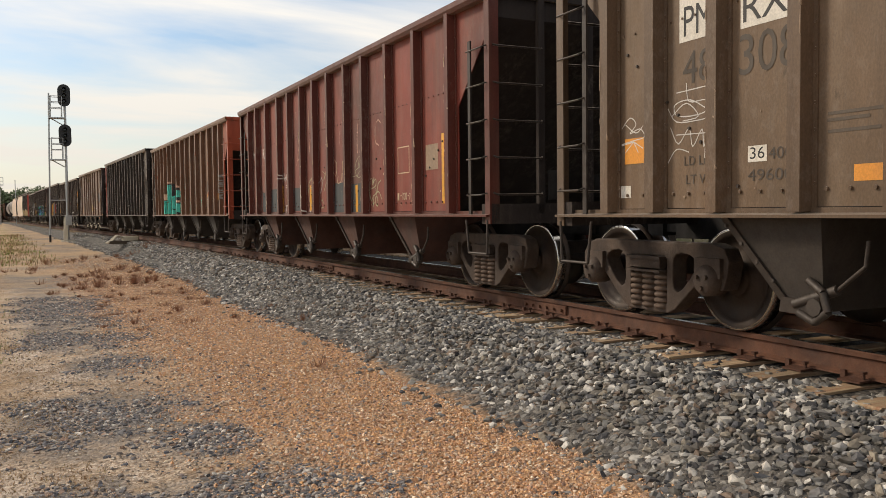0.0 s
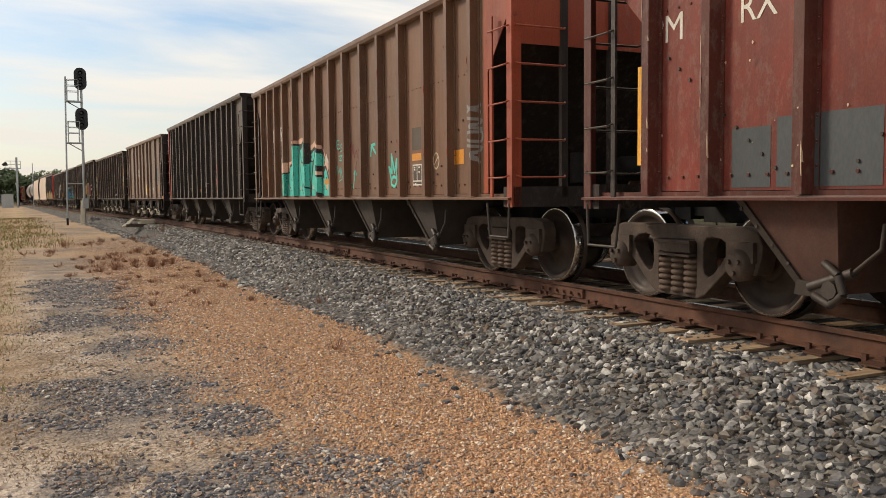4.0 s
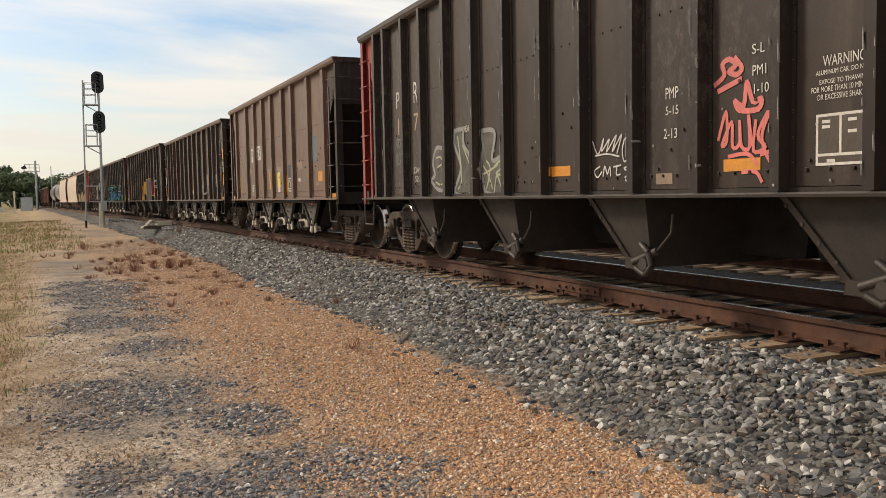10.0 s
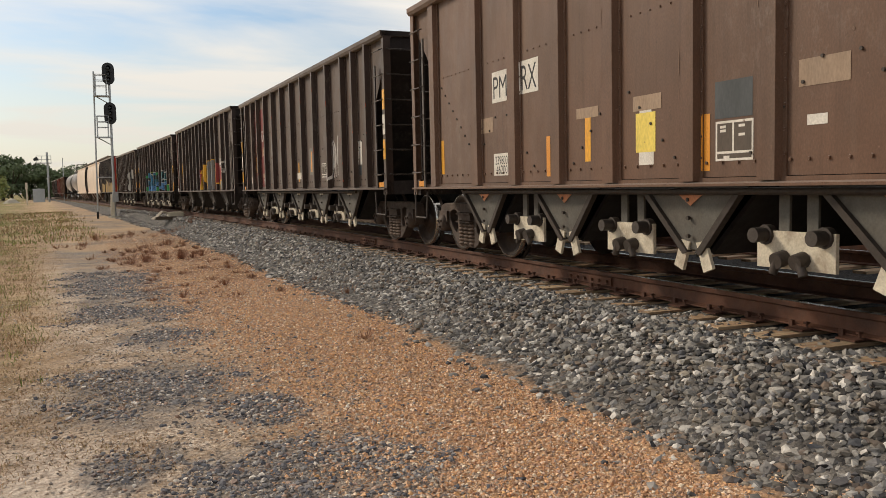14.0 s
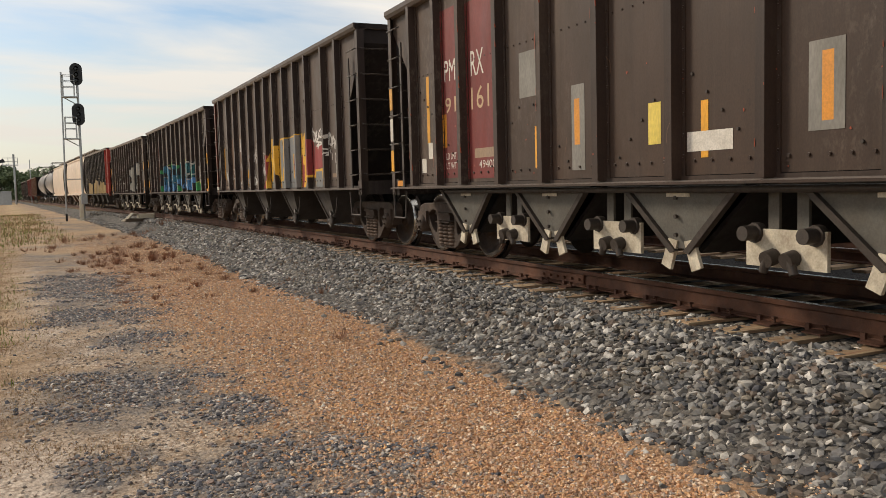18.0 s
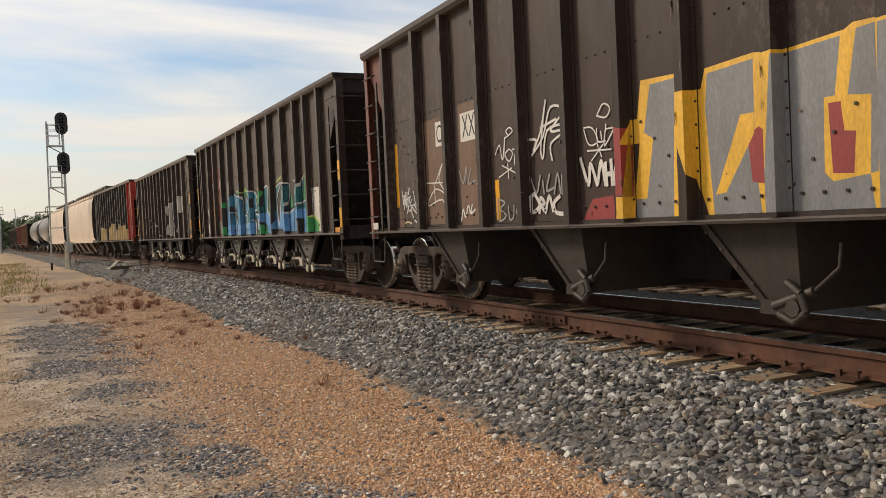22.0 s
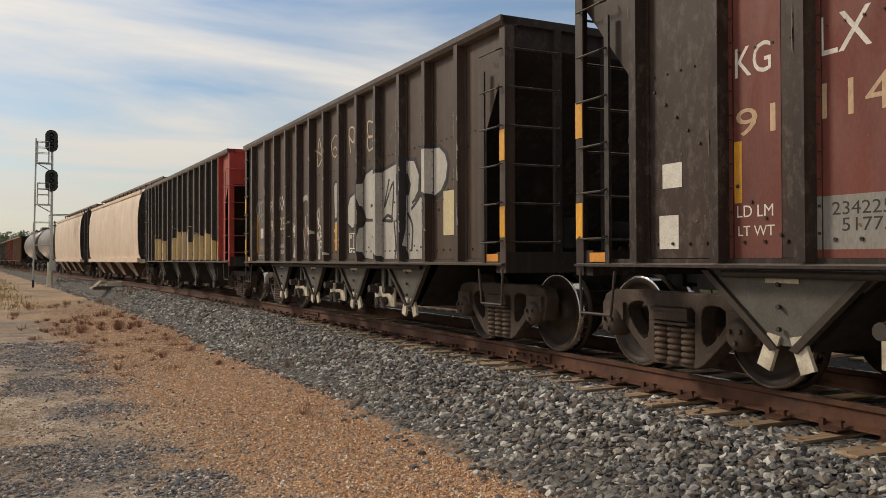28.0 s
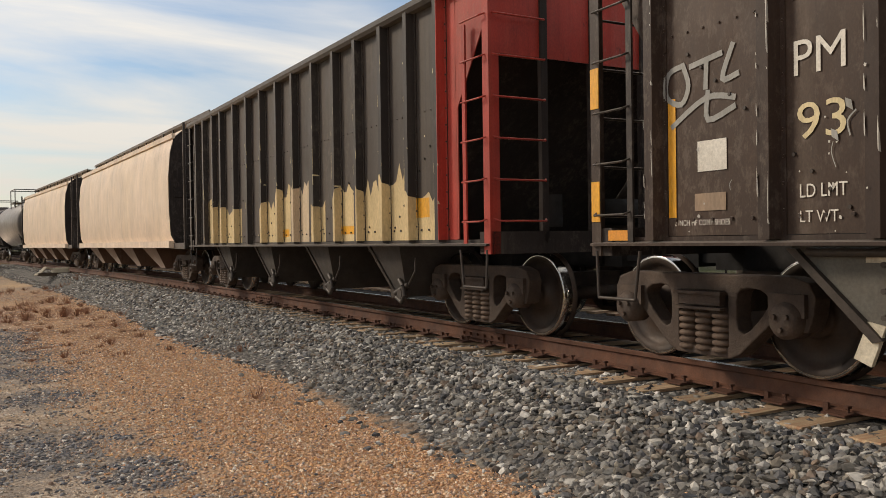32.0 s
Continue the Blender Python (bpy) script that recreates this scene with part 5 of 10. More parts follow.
def tag(car, y, z, w, h, material, seed):
    """A quick sprayed signature of loops and strokes."""
    rnd = random.Random(seed * 17 + int(y * 100))
    k = max(3, min(9, int(w / max(h * 0.30, 0.05))))
    sw = max(0.012, min(0.026, h * 0.06)) * (0.42 if car is CARS[1] else 0.85)
    polys = []
    for i in range(k):
        u0 = y + w / 2 - w * (i + 0.5) / k
        q = w / k * 0.80
        kind = rnd.randrange(4)
        if kind == 0:
            pts = [(u0 + q * rnd.uniform(0.3, 0.8), z), (u0 + q * 0.6, z + h * 0.9), (u0 - q * 0.3, z + h * 0.35), (u0 - q * 0.8, z + h), (u0 - q * 0.7, z + h * 0.1)]
        elif kind == 1:
            pts = [(u0 - q * 0.5, z + h * 0.85), (u0 + q * 0.3, z + h), (u0 + q * 0.8, z + h * 0.5), (u0 + q * 0.2, z + h * 0.05), (u0 - q * 0.6, z + h * 0.3), (u0 - q * 0.4, z + h * 0.9)]
        elif kind == 2:
            pts = [(u0 - q * 0.6, z + h * 0.9), (u0 + q * 0.6, z + h * 0.8), (u0 - q * 0.5, z + h * 0.5), (u0 + q * 0.5, z + h * 0.4), (u0 - q * 0.7, z + h * 0.05)]
        else:
            pts = [(u0 + q * 0.6, z + h), (u0 + q * 0.5, z + h * 0.2), (u0, z), (u0 - q * 0.5, z + h * 0.3), (u0 - q * 0.6, z + h * 0.95)]
        pts = [(a + rnd.uniform(-0.1, 0.1) * q, b + rnd.uniform(-0.06, 0.06) * h) for a, b in pts]
        polys += line(smooth_line(pts, 4), sw * rnd.uniform(0.8, 1.2))
    if w > 0.3 and rnd.random() < 0.7:
        polys += line(smooth_line([(y + w * 0.45, z - h * 0.03), (y, z + h * 0.06), (y - w * 0.45, z - h * 0.08)], 4), sw)
    spray(car, "graffiti_tag", polys, material)


GLYPH = {
    "N": [(0, 0), (0, 0.95), (0.3, 1), (0.62, 0.5), (0.65, 0.97), (1, 0.9), (0.95, 0), (0.7, 0), (0.35, 0.55), (0.33, 0)],
    "U": [(0, 0.9), (0.3, 1), (0.36, 0.32), (0.55, 0.28), (0.66, 0.95), (1, 0.88), (0.95, 0.12), (0.72, 0), (0.22, 0), (0.05, 0.15)],
    "R": [(0, 0), (0.02, 1), (0.6, 1), (0.95, 0.82), (0.9, 0.55), (0.66, 0.45), (1, 0), (0.66, 0), (0.44, 0.33), (0.36, 0)],
    "E": [(0, 0), (0.05, 1), (0.95, 0.95), (0.9, 0.72), (0.42, 0.7), (0.42, 0.6), (0.8, 0.58), (0.8, 0.4), (0.42, 0.38), (0.44, 0.25), (1, 0.22), (0.95, 0)],
    "K": [(0, 0), (0, 1), (0.34, 1), (0.36, 0.62), (0.62, 1), (1, 0.96), (0.68, 0.52), (1, 0), (0.62, 0), (0.38, 0.38), (0.36, 0)],
    "I": [(0.05, 0), (0, 0.6), (0.12, 0.98), (0.7, 1), (0.95, 0.9), (0.8, 0.4), (0.98, 0)],
    "L": [(0, 0), (0, 1), (0.45, 1), (0.45, 0.38), (1, 0.36), (1, 0)],
    "B": [(0.08, 0.02), (0, 0.35), (0.02, 0.75), (0.2, 0.97), (0.55, 1), (0.88, 0.9), (1, 0.6), (0.95, 0.2), (0.75, 0.02), (0.4, -0.02)],
    "A": [(0, 0), (0.1, 0.9), (0.35, 1), (0.75, 0.97), (1, 0), (0.66, 0), (0.6, 0.3), (0.42, 0.32), (0.34, 0)],
    "S": [(0.02, 0.05), (0, 0.4), (0.3, 0.5), (0.02, 0.62), (0.1, 0.92), (0.45, 1.02), (0.95, 0.95), (0.98, 0.7), (0.62, 0.66), (0.98, 0.5), (1, 0.12), (0.8, 0), (0.4, -0.03)],
}


def grow(poly, d):
    """The polygon's outline pushed outwards by d."""
    n = len(poly)
    ar = sum(poly[i - 1][0] * poly[i][1] - poly[i][0] * poly[i - 1][1] for i in range(n))
    sg = 1 if ar > 0 else -1
    out = []
    for i in range(n):
        (ax, ay), (bx, by), (cx, cy) = poly[i - 1], poly[i], poly[(i + 1) % n]
        e1, e2 = Vector((bx - ax, by - ay)).normalized(), Vector((cx - bx, cy - by)).normalized()
        n1, n2 = Vector((e1.y, -e1.x)) * sg, Vector((e2.y, -e2.x)) * sg
        m = n1 + n2
        m = m / max(m.length_squared / 2, 0.45) if m.length > 1e-6 else n1
        out.append((bx + m.x * d, by + m.y * d))
    return out


def glyph(ch, y0, y1, z0, z1):
    """Letter body from y0 (left as read) to y1."""
    return [(y0 + (y1 - y0) * u, z0 + (z1 - z0) * v) for u, v in GLYPH[ch]]


def piece(car, word, fill, layers, label):
    """Large painted letters; layers: (colour, how far past the letter)."""
    word = [smooth_line(glyph(*g) + glyph(*g)[:1], 3)[:-1] for g in word]
    for col, d in layers:
        spray(car, "graffiti_outline", [grow(g, d) for g in word], col)
    return spray(car, "graffiti_letter", word, fill, label)


def brush(car, name, w, material, *lines):
    """Brush strokes of one width through the given points."""
    for p in lines:
        spray(car, name, line(smooth_line(list(p), 4), w), material)


def bubble(car, poly, fill, layers, label, cut=None):
    """One painted letter with its rims; two fills meet at height cut."""
    poly = list(poly)
    for col, d in layers:
        spray(car, "graffiti_outline", [grow(poly, d)], col)
    if cut is None:
        return spray(car, "graffiti_letter", [poly], fill, label)
    spray(car, "graffiti_letter", [clip_low(poly, cut)], fill[0], label)
    low_ = [(b, a) for a, b in clip([(z, y) for y, z in poly], cut, -1)]
    if len(low_) > 2:
        spray(car, "graffiti_letter", [low_], fill[1], label)


# grey block letters edged yellow over red
spray(CARS[6], "graffiti_ground", [[(0.25, 1.81), (0.01, 1.76), (0.01, 1.21), (0.28, 1.23)]], "patch_red", "red sprayed ground")
spray(CARS[6], "graffiti_ground", [[(0.8, 0.99), (0.61, 1.21), (0.3, 1.23), (0.29, 0.98)]], "patch_red", "red sprayed ground")
spray(CARS[6], "graffiti_ground", [[(-3.13, 1.96), (-3.33, 1.90), (-3.33, 1.25), (-3.11, 1.26)]], "patch_red", "red sprayed ground")
spray(CARS[6], "graffiti_ground", [[(-3.35, 1.69), (-3.4, 1.80), (-3.54, 1.83), (-3.93, 1.79), (-4.06, 1.70), (-4.1, 1.59), (-4.08, 1.31), (-3.97, 1.03), (-3.87, 1.01), (-3.83, 1.39), (-3.33, 1.35)]], "patch_red", "red sprayed ground")
spray(CARS[6], "graffiti_outline", [[(-0.11, 2.13), (-0.55, 2.11), (-0.5, 0.98), (0.29, 0.97), (0.25, 1.22), (0.01, 1.20), (-0.07, 1.63), (0.05, 1.63), (0.03, 1.83), (-0.05, 1.83)]], "spray_yellow")
spray(CARS[6], "graffiti_outline", [[(-0.57, 1.70), (-0.6, 1.95), (-0.79, 1.95), (-0.84, 2.09), (-1.3, 2.11), (-1.45, 2.09), (-1.38, 0.99), (-0.85, 0.98)]], "spray_yellow")
spray(CARS[6], "graffiti_outline", [[(-1.47, 2.07), (-2.02, 2.10), (-2.08, 2.13), (-2.3, 2.12), (-2.23, 0.98), (-1.38, 0.98)]], "spray_yellow")
spray(CARS[6], "graffiti_outline", [[(-2.31, 2.09), (-2.58, 2.10), (-2.59, 1.97), (-2.71, 2.09), (-3.11, 2.12), (-3.12, 0.98), (-2.23, 0.97)]], "spray_yellow")
spray(CARS[6], "graffiti_outline", [[(-3.1, 1.26), (-3.33, 1.26), (-3.37, 1.36), (-3.83, 1.37), (-3.89, 1.01), (-3.34, 1.00), (-3.39, 1.20), (-3.1, 1.22)]], "spray_yellow")
spray(CARS[6], "graffiti_letter", [[(-0.22, 2.08), (-0.51, 2.08), (-0.45, 1.00), (0.01, 0.99), (-0.01, 1.18), (-0.14, 1.18), (-0.24, 1.65), (-0.13, 1.71)]], "spray_steel", "grey graffiti block letters")
spray(CARS[6], "graffiti_letter", [[(-0.86, 2.05), (-1.3, 2.07), (-1.29, 1.38), (-1.34, 1.01), (-0.89, 1.00), (-0.83, 1.80)]], "spray_steel", "grey graffiti block letters")
spray(CARS[6], "graffiti_letter", [[(-1.54, 2.05), (-1.99, 2.07), (-1.94, 1.72), (-1.86, 1.72), (-1.85, 1.26), (-1.91, 1.20), (-2.17, 1.23), (-2.2, 0.99), (-1.44, 1.01)]], "spray_steel", "grey graffiti block letters")
spray(CARS[6], "graffiti_letter", [[(-2.1, 2.09), (-2.28, 2.10), (-2.22, 1.24), (-2.17, 1.23), (-2.19, 1.69), (-2.03, 1.71)]], "spray_steel", "grey graffiti block letters")
spray(CARS[6], "graffiti_letter", [[(-2.32, 2.07), (-2.48, 2.07), (-2.42, 1.01), (-2.27, 1.01)]], "spray_steel", "grey graffiti block letters")
spray(CARS[6], "graffiti_letter", [[(-2.77, 2.09), (-3.09, 2.09), (-3.11, 1.01), (-2.68, 1.00), (-2.77, 1.19), (-2.8, 1.62), (-2.71, 1.65)]], "spray_steel", "grey graffiti block letters")
spray(CARS[6], "graffiti_letter", [[(-3.41, 1.32), (-3.79, 1.32), (-3.82, 1.03), (-3.37, 1.02)]], "spray_steel", "grey graffiti block letters")
spray(CARS[6], "graffiti_fill", [[(-1.23, 1.55), (-1.33, 1.61), (-1.41, 1.56), (-1.38, 1.22), (-1.26, 1.24)]], "patch_red")
spray(CARS[6], "graffiti_fill", [[(-1.89, 1.68), (-1.98, 1.68), (-2, 1.50), (-2.08, 1.49), (-2.06, 1.24), (-1.91, 1.25)]], "patch_red")
spray(CARS[6], "graffiti_fill", [[(-2.49, 1.66), (-2.56, 1.68), (-2.56, 1.48), (-2.66, 1.47), (-2.64, 1.19), (-2.54, 1.00), (-2.46, 1.01)]], "patch_red")
spray(CARS[6], "graffiti_fill", [[(-1.17, 1.71), (-1.29, 1.71), (-1.29, 1.57), (-1.01, 1.18), (-0.91, 1.17)]], "spray_yellow")
# white arch and scribbles
spray(CARS[8], "graffiti_arch", [[(1.71, 2.00), (1.85, 1.96), (2.01, 1.89), (2.02, 1.75), (1.93, 1.57), (1.84, 1.45), (1.94, 1.43), (2.08, 1.32), (2.21, 1.08), (2.07, 1.05), (2.02, 1.19), (1.89, 1.30), (1.77, 1.36), (1.72, 1.44), (1.79, 1.51), (1.78, 1.82), (1.71, 1.93)]], "spray_silver", "white sprayed graffiti arch")
brush(CARS[8], "graffiti_arch", 0.09, "spray_silver", ((1.57, 2.10), (1.39, 2.13), (1.23, 2.04), (1.18, 1.90), (1.13, 1.70), (1.11, 1.55)), ((1.23, 1.43), (1.12, 1.52), (0.99, 1.56), (0.93, 1.48)))
brush(CARS[8], "graffiti_stroke", 0.045, "spray_silver", ((1.58, 1.56), (1.52, 1.41), (1.47, 1.21)), ((1.44, 1.78), (1.41, 1.60), (1.38, 1.48)), ((0.99, 1.33), (1.08, 1.26), (1.12, 1.15)), ((0.98, 1.28), (1.05, 1.21), (1.04, 1.10), (0.99, 1.07)), ((0.68, 1.89), (0.77, 1.82), (0.77, 1.74), (0.72, 1.68), (0.67, 1.76), (0.68, 1.89)))
brush(CARS[8], "graffiti_stroke", 0.1, "spray_silver", ((0.75, 1.46), (0.68, 1.31), (0.66, 1.18), (0.67, 1.04)))
brush(CARS[8], "graffiti_tag", 0.03, "spray_white", ((0.74, 1.64), (0.7, 1.72), (0.67, 1.67), (0.72, 1.63), (0.67, 1.61), (0.71, 1.56), (0.64, 1.60), (0.6, 1.56), (0.64, 1.49), (0.57, 1.48), (0.64, 1.40), (0.55, 1.42), (0.47, 1.39), (0.54, 1.32), (0.61, 1.34), (0.61, 1.23), (0.48, 1.27), (0.36, 1.28), (0.51, 1.20), (0.4, 1.22)), ((0.45, 1.17), (0.51, 1.13), (0.49, 1.08), (0.42, 1.07), (0.39, 1.12), (0.45, 1.17)), ((2.19, 1.70), (2.15, 1.53), (2.08, 1.66), (2.21, 1.58)), ((2.1, 1.44), (2.08, 1.60), (1.97, 1.61), (2.08, 1.54), (2, 1.52), (2.15, 1.47)), ((1.13, 1.87), (1.1, 1.73), (1.05, 1.86), (1.02, 1.71), (1.08, 1.79), (0.99, 1.80)))
spray(CARS[8], "paint_blot", [[(0.41, 1.78), (0.44, 1.77), (0.46, 1.75), (0.5, 1.76), (0.49, 1.79), (0.5, 1.81), (0.46, 1.82), (0.44, 1.82)]], "spray_white")
spray(CARS[8], "paint_blot", [[(0.34, 1.51), (0.34, 1.48), (0.37, 1.47), (0.4, 1.50), (0.43, 1.52), (0.4, 1.55), (0.37, 1.56), (0.33, 1.53)]], "spray_white")
spray(CARS[8], "paint_blot", [[(0.42, 1.48), (0.44, 1.46), (0.46, 1.45), (0.49, 1.46), (0.49, 1.48), (0.49, 1.50), (0.46, 1.51), (0.44, 1.50)]], "spray_white")
spray(CARS[8], "paint_blot", [[(-0.23, 1.59), (-0.22, 1.57), (-0.19, 1.57), (-0.15, 1.57), (-0.15, 1.60), (-0.16, 1.63), (-0.19, 1.63), (-0.21, 1.63)]], "spray_white")
spray(CARS[8], "paint_blot", [[(-0.17, 1.48), (-0.16, 1.46), (-0.14, 1.44), (-0.12, 1.46), (-0.1, 1.48), (-0.11, 1.51), (-0.14, 1.52), (-0.17, 1.50)]], "spray_white")
spray(CARS[8], "paint_blot", [[(-0.16, 1.33), (-0.15, 1.31), (-0.13, 1.31), (-0.11, 1.31), (-0.11, 1.33), (-0.11, 1.35), (-0.13, 1.35), (-0.15, 1.35)]], "spray_white")
spray(CARS[8], "paint_blot", [[(0.13, 1.12), (0.13, 1.10), (0.16, 1.10), (0.19, 1.11), (0.2, 1.13), (0.18, 1.15), (0.16, 1.15), (0.14, 1.14)]], "spray_white")
spray(CARS[8], "paint_blot", [[(0.64, 1.05), (0.64, 1.02), (0.67, 1.01), (0.69, 1.03), (0.72, 1.05), (0.7, 1.08), (0.67, 1.09), (0.63, 1.07)]], "spray_white")
spray(CARS[8], "rust_patch", [[(1.52, 1.58), (1.25, 1.57), (1.26, 1.47), (1.39, 1.43), (1.39, 1.27), (1.46, 1.28), (1.5, 1.49)]], "patch_brown")
spray(CARS[2], "graffiti_mark", line([(-2.12, 1.51), (-1.70, 1.80)], 0.045) + line([(-1.70, 1.80), (-1.66, 1.64)], 0.045) + line([(-1.70, 1.80), (-1.86, 1.81)], 0.045) + line([(-0.80, 1.14), (-0.92, 1.45)], 0.03) + line([(-0.92, 1.45), (-0.84, 1.37)], 0.03) + line([(-0.92, 1.45), (-0.97, 1.36)], 0.03), "spray_teal")
spray(CARS[2], "graffiti_crown", line([(-2.53, 1.24), (-2.44, 1.44), (-2.56, 1.35), (-2.55, 1.62), (-2.66, 1.35), (-2.74, 1.54), (-2.74, 1.23)], 0.045) + line(smooth_line([(-2.53, 1.23), (-2.62, 1.29), (-2.74, 1.25), (-2.66, 1.15), (-2.54, 1.18), (-2.53, 1.24)], 4), 0.045), "spray_teal")
# silver bubble letters
spray(CARS[8], "graffiti_outline", [grow([(-1.38, 1.82), (-1.36, 2.12), (-1.5, 2.27), (-1.73, 2.32), (-1.93, 2.29), (-1.93, 1.59), (-1.5, 1.63)], 0.05)], "spray_black")
spray(CARS[8], "graffiti_outline", [grow([(-1.5, 1.59), (-1.93, 1.58), (-1.93, 1.05), (-1.73, 1.03), (-1.46, 1.05), (-1.36, 1.16), (-1.38, 1.49)], 0.05)], "spray_black")
spray(CARS[8], "graffiti_outline", [grow([(-1.93, 2.20), (-2.2, 2.26), (-2.75, 2.33), (-2.78, 1.04), (-2.2, 1.03), (-1.93, 1.17)], 0.05)], "spray_black")
spray(CARS[8], "graffiti_outline", [grow([(-2.96, 2.32), (-3.18, 2.29), (-3.32, 2.10), (-3.3, 1.90), (-3.19, 1.82), (-3.38, 1.81), (-3.56, 1.75), (-3.56, 1.03), (-3.02, 1.03), (-2.93, 1.21), (-2.95, 1.71)], 0.05)], "spray_black")
spray(CARS[8], "graffiti_outline", [grow([(-3.43, 2.18), (-3.58, 2.39), (-3.9, 2.38), (-4.06, 2.28), (-4.12, 2.15), (-4.07, 1.98), (-3.95, 1.86), (-3.78, 1.81), (-3.6, 1.87), (-3.58, 2.14)], 0.05)], "spray_black")
spray(CARS[8], "graffiti_outline", [grow([(-0.74, 1.83), (-0.83, 1.97), (-1.09, 2.03), (-1.09, 1.54), (-0.92, 1.51), (-0.74, 1.59)], 0.05)], "spray_black")
spray(CARS[8], "graffiti_outline", [grow([(-0.1, 2.21), (-0.17, 2.26), (-0.3, 2.23), (-0.32, 1.74), (-0.13, 1.68)], 0.05)], "spray_black")
spray(CARS[8], "graffiti_letter", [[(-1.38, 1.82), (-1.36, 2.12), (-1.5, 2.27), (-1.73, 2.32), (-1.93, 2.29), (-1.93, 1.59), (-1.5, 1.63)]], "spray_silver", "silver graffiti bubble letters edged black")
spray(CARS[8], "graffiti_letter", [[(-1.5, 1.59), (-1.93, 1.58), (-1.93, 1.05), (-1.73, 1.03), (-1.46, 1.05), (-1.36, 1.16), (-1.38, 1.49)]], "spray_silver", "silver graffiti bubble letters edged black")
spray(CARS[8], "graffiti_letter", [[(-1.93, 2.20), (-2.2, 2.26), (-2.75, 2.33), (-2.78, 1.04), (-2.2, 1.03), (-1.93, 1.17)]], "spray_silver", "silver graffiti bubble letters edged black")
spray(CARS[8], "graffiti_letter", [[(-2.96, 2.32), (-3.18, 2.29), (-3.32, 2.10), (-3.3, 1.90), (-3.19, 1.82), (-3.38, 1.81), (-3.56, 1.75), (-3.56, 1.03), (-3.02, 1.03), (-2.93, 1.21), (-2.95, 1.71)]], "spray_silver", "silver graffiti bubble letters edged black")
spray(CARS[8], "graffiti_letter", [[(-3.43, 2.18), (-3.58, 2.39), (-3.9, 2.38), (-4.06, 2.28), (-4.12, 2.15), (-4.07, 1.98), (-3.95, 1.86), (-3.78, 1.81), (-3.6, 1.87), (-3.58, 2.14)]], "spray_silver", "silver graffiti bubble letters edged black")
spray(CARS[8], "graffiti_letter", [[(-0.74, 1.83), (-0.83, 1.97), (-1.09, 2.03), (-1.09, 1.54), (-0.92, 1.51), (-0.74, 1.59)]], "spray_silver", "silver graffiti bubble letters edged black")
spray(CARS[8], "graffiti_letter", [[(-0.1, 2.21), (-0.17, 2.26), (-0.3, 2.23), (-0.32, 1.74), (-0.13, 1.68)]], "spray_silver", "silver graffiti bubble letters edged black")
spray(CARS[8], "graffiti_fill", [[(-2.77, 2.14), (-2.99, 2.15), (-3.08, 2.00), (-3.02, 1.86), (-2.78, 1.88)]], "spray_black")
brush(CARS[8], "graffiti_seam", 0.045, "spray_black", ((-2.36, 2.12), (-2.2, 1.76), (-2.51, 2.07), (-2.45, 1.57)), ((-2.16, 1.57), (-2.3, 1.63), (-2.46, 1.59), (-2.45, 1.55), (-2.16, 1.57)), ((-1.69, 1.80), (-1.84, 1.80)), ((-1.5, 1.60), (-1.79, 1.59)), ((-3.1, 1.68), (-3.3, 1.79), (-3.32, 1.83), (-3.13, 1.76)), ((-2.53, 1.54), (-2.59, 1.21), (-2.56, 1.05)), ((-2.99, 1.62), (-3.13, 1.45), (-3.1, 1.14)), ((-2.59, 1.54), (-2.75, 1.64)))
brush(CARS[8], "graffiti_tag", 0.028, "spray_tan", ((0.85, 2.90), (0.51, 2.76), (0.74, 2.62), (0.65, 3.08), (0.47, 2.66)), ((-0.16, 3.03), (0.02, 2.93), (-0.02, 2.75), (-0.17, 2.68), (-0.32, 2.79), (-0.3, 2.96), (-0.16, 3.03)), ((-0.06, 2.81), (-0.17, 2.84), (-0.25, 2.77)), ((-0.86, 2.67), (-0.8, 3.02), (-1.01, 3.02), (-0.98, 2.81), (-0.78, 2.94)), ((-1.87, 2.66), (-1.61, 2.61), (-1.58, 2.80), (-1.76, 2.80), (-1.6, 2.82), (-1.58, 3.03), (-1.78, 3.00)))
# ragged cream areas of bared paint
rn = random.Random(5)
for y0, y1, zt, m_ in ((4.75, 3.95, 2.0, "spray_cream"), (3.85, 2.4, 1.75, "spray_cream"), (1.2, 0.5, 1.75, "spray_cream"), (0.4, -0.25, 1.95, "spray_cream"), (-0.45, -1.05, 1.95, "spray_tan"), (-1.3, -1.7, 1.7, "spray_cream"), (-2.22, -2.78, 1.85, "spray_cream"), (-2.98, -3.56, 1.82, "spray_cream"), (-3.62, -4.20, 1.95, "spray_cream"), (-4.3, -4.92, 1.6, "spray_cream")):
    k = 7
    topp = [(y0 + (y1 - y0) * i / k, 1.0 + (zt - 1.0) * rn.uniform(0.72, 1.0)) for i in range(k + 1)]
    spray(CARS[9], "bared_paint", [[(y0, 1.0)] + topp + [(y1, 1.0)]], m_)
spray(CARS[9], "red_end_paint", [[(-5.12, 1.00), (-5.35, 1.00), (-5.35, 3.59), (-5.12, 3.59)]], "end_red")


def stripes(car, sy, zs, z_len=0.32):
    """Yellow and white reflective lengths on a corner post."""
    for i, z in enumerate(zs):
        if i % 2 and car is not CARS[5]:
            continue
        s = Shape()
        y = sy * (car.L / 2 - 0.055 - NEAR_END * (sy < 0))
        s.box(-1.677, -1.6705, y - 0.05, y + 0.05, z, z + z_len)
        part("reflector", s, "mark_yellow" if i % 2 == 0 else "mark_white", car.root)


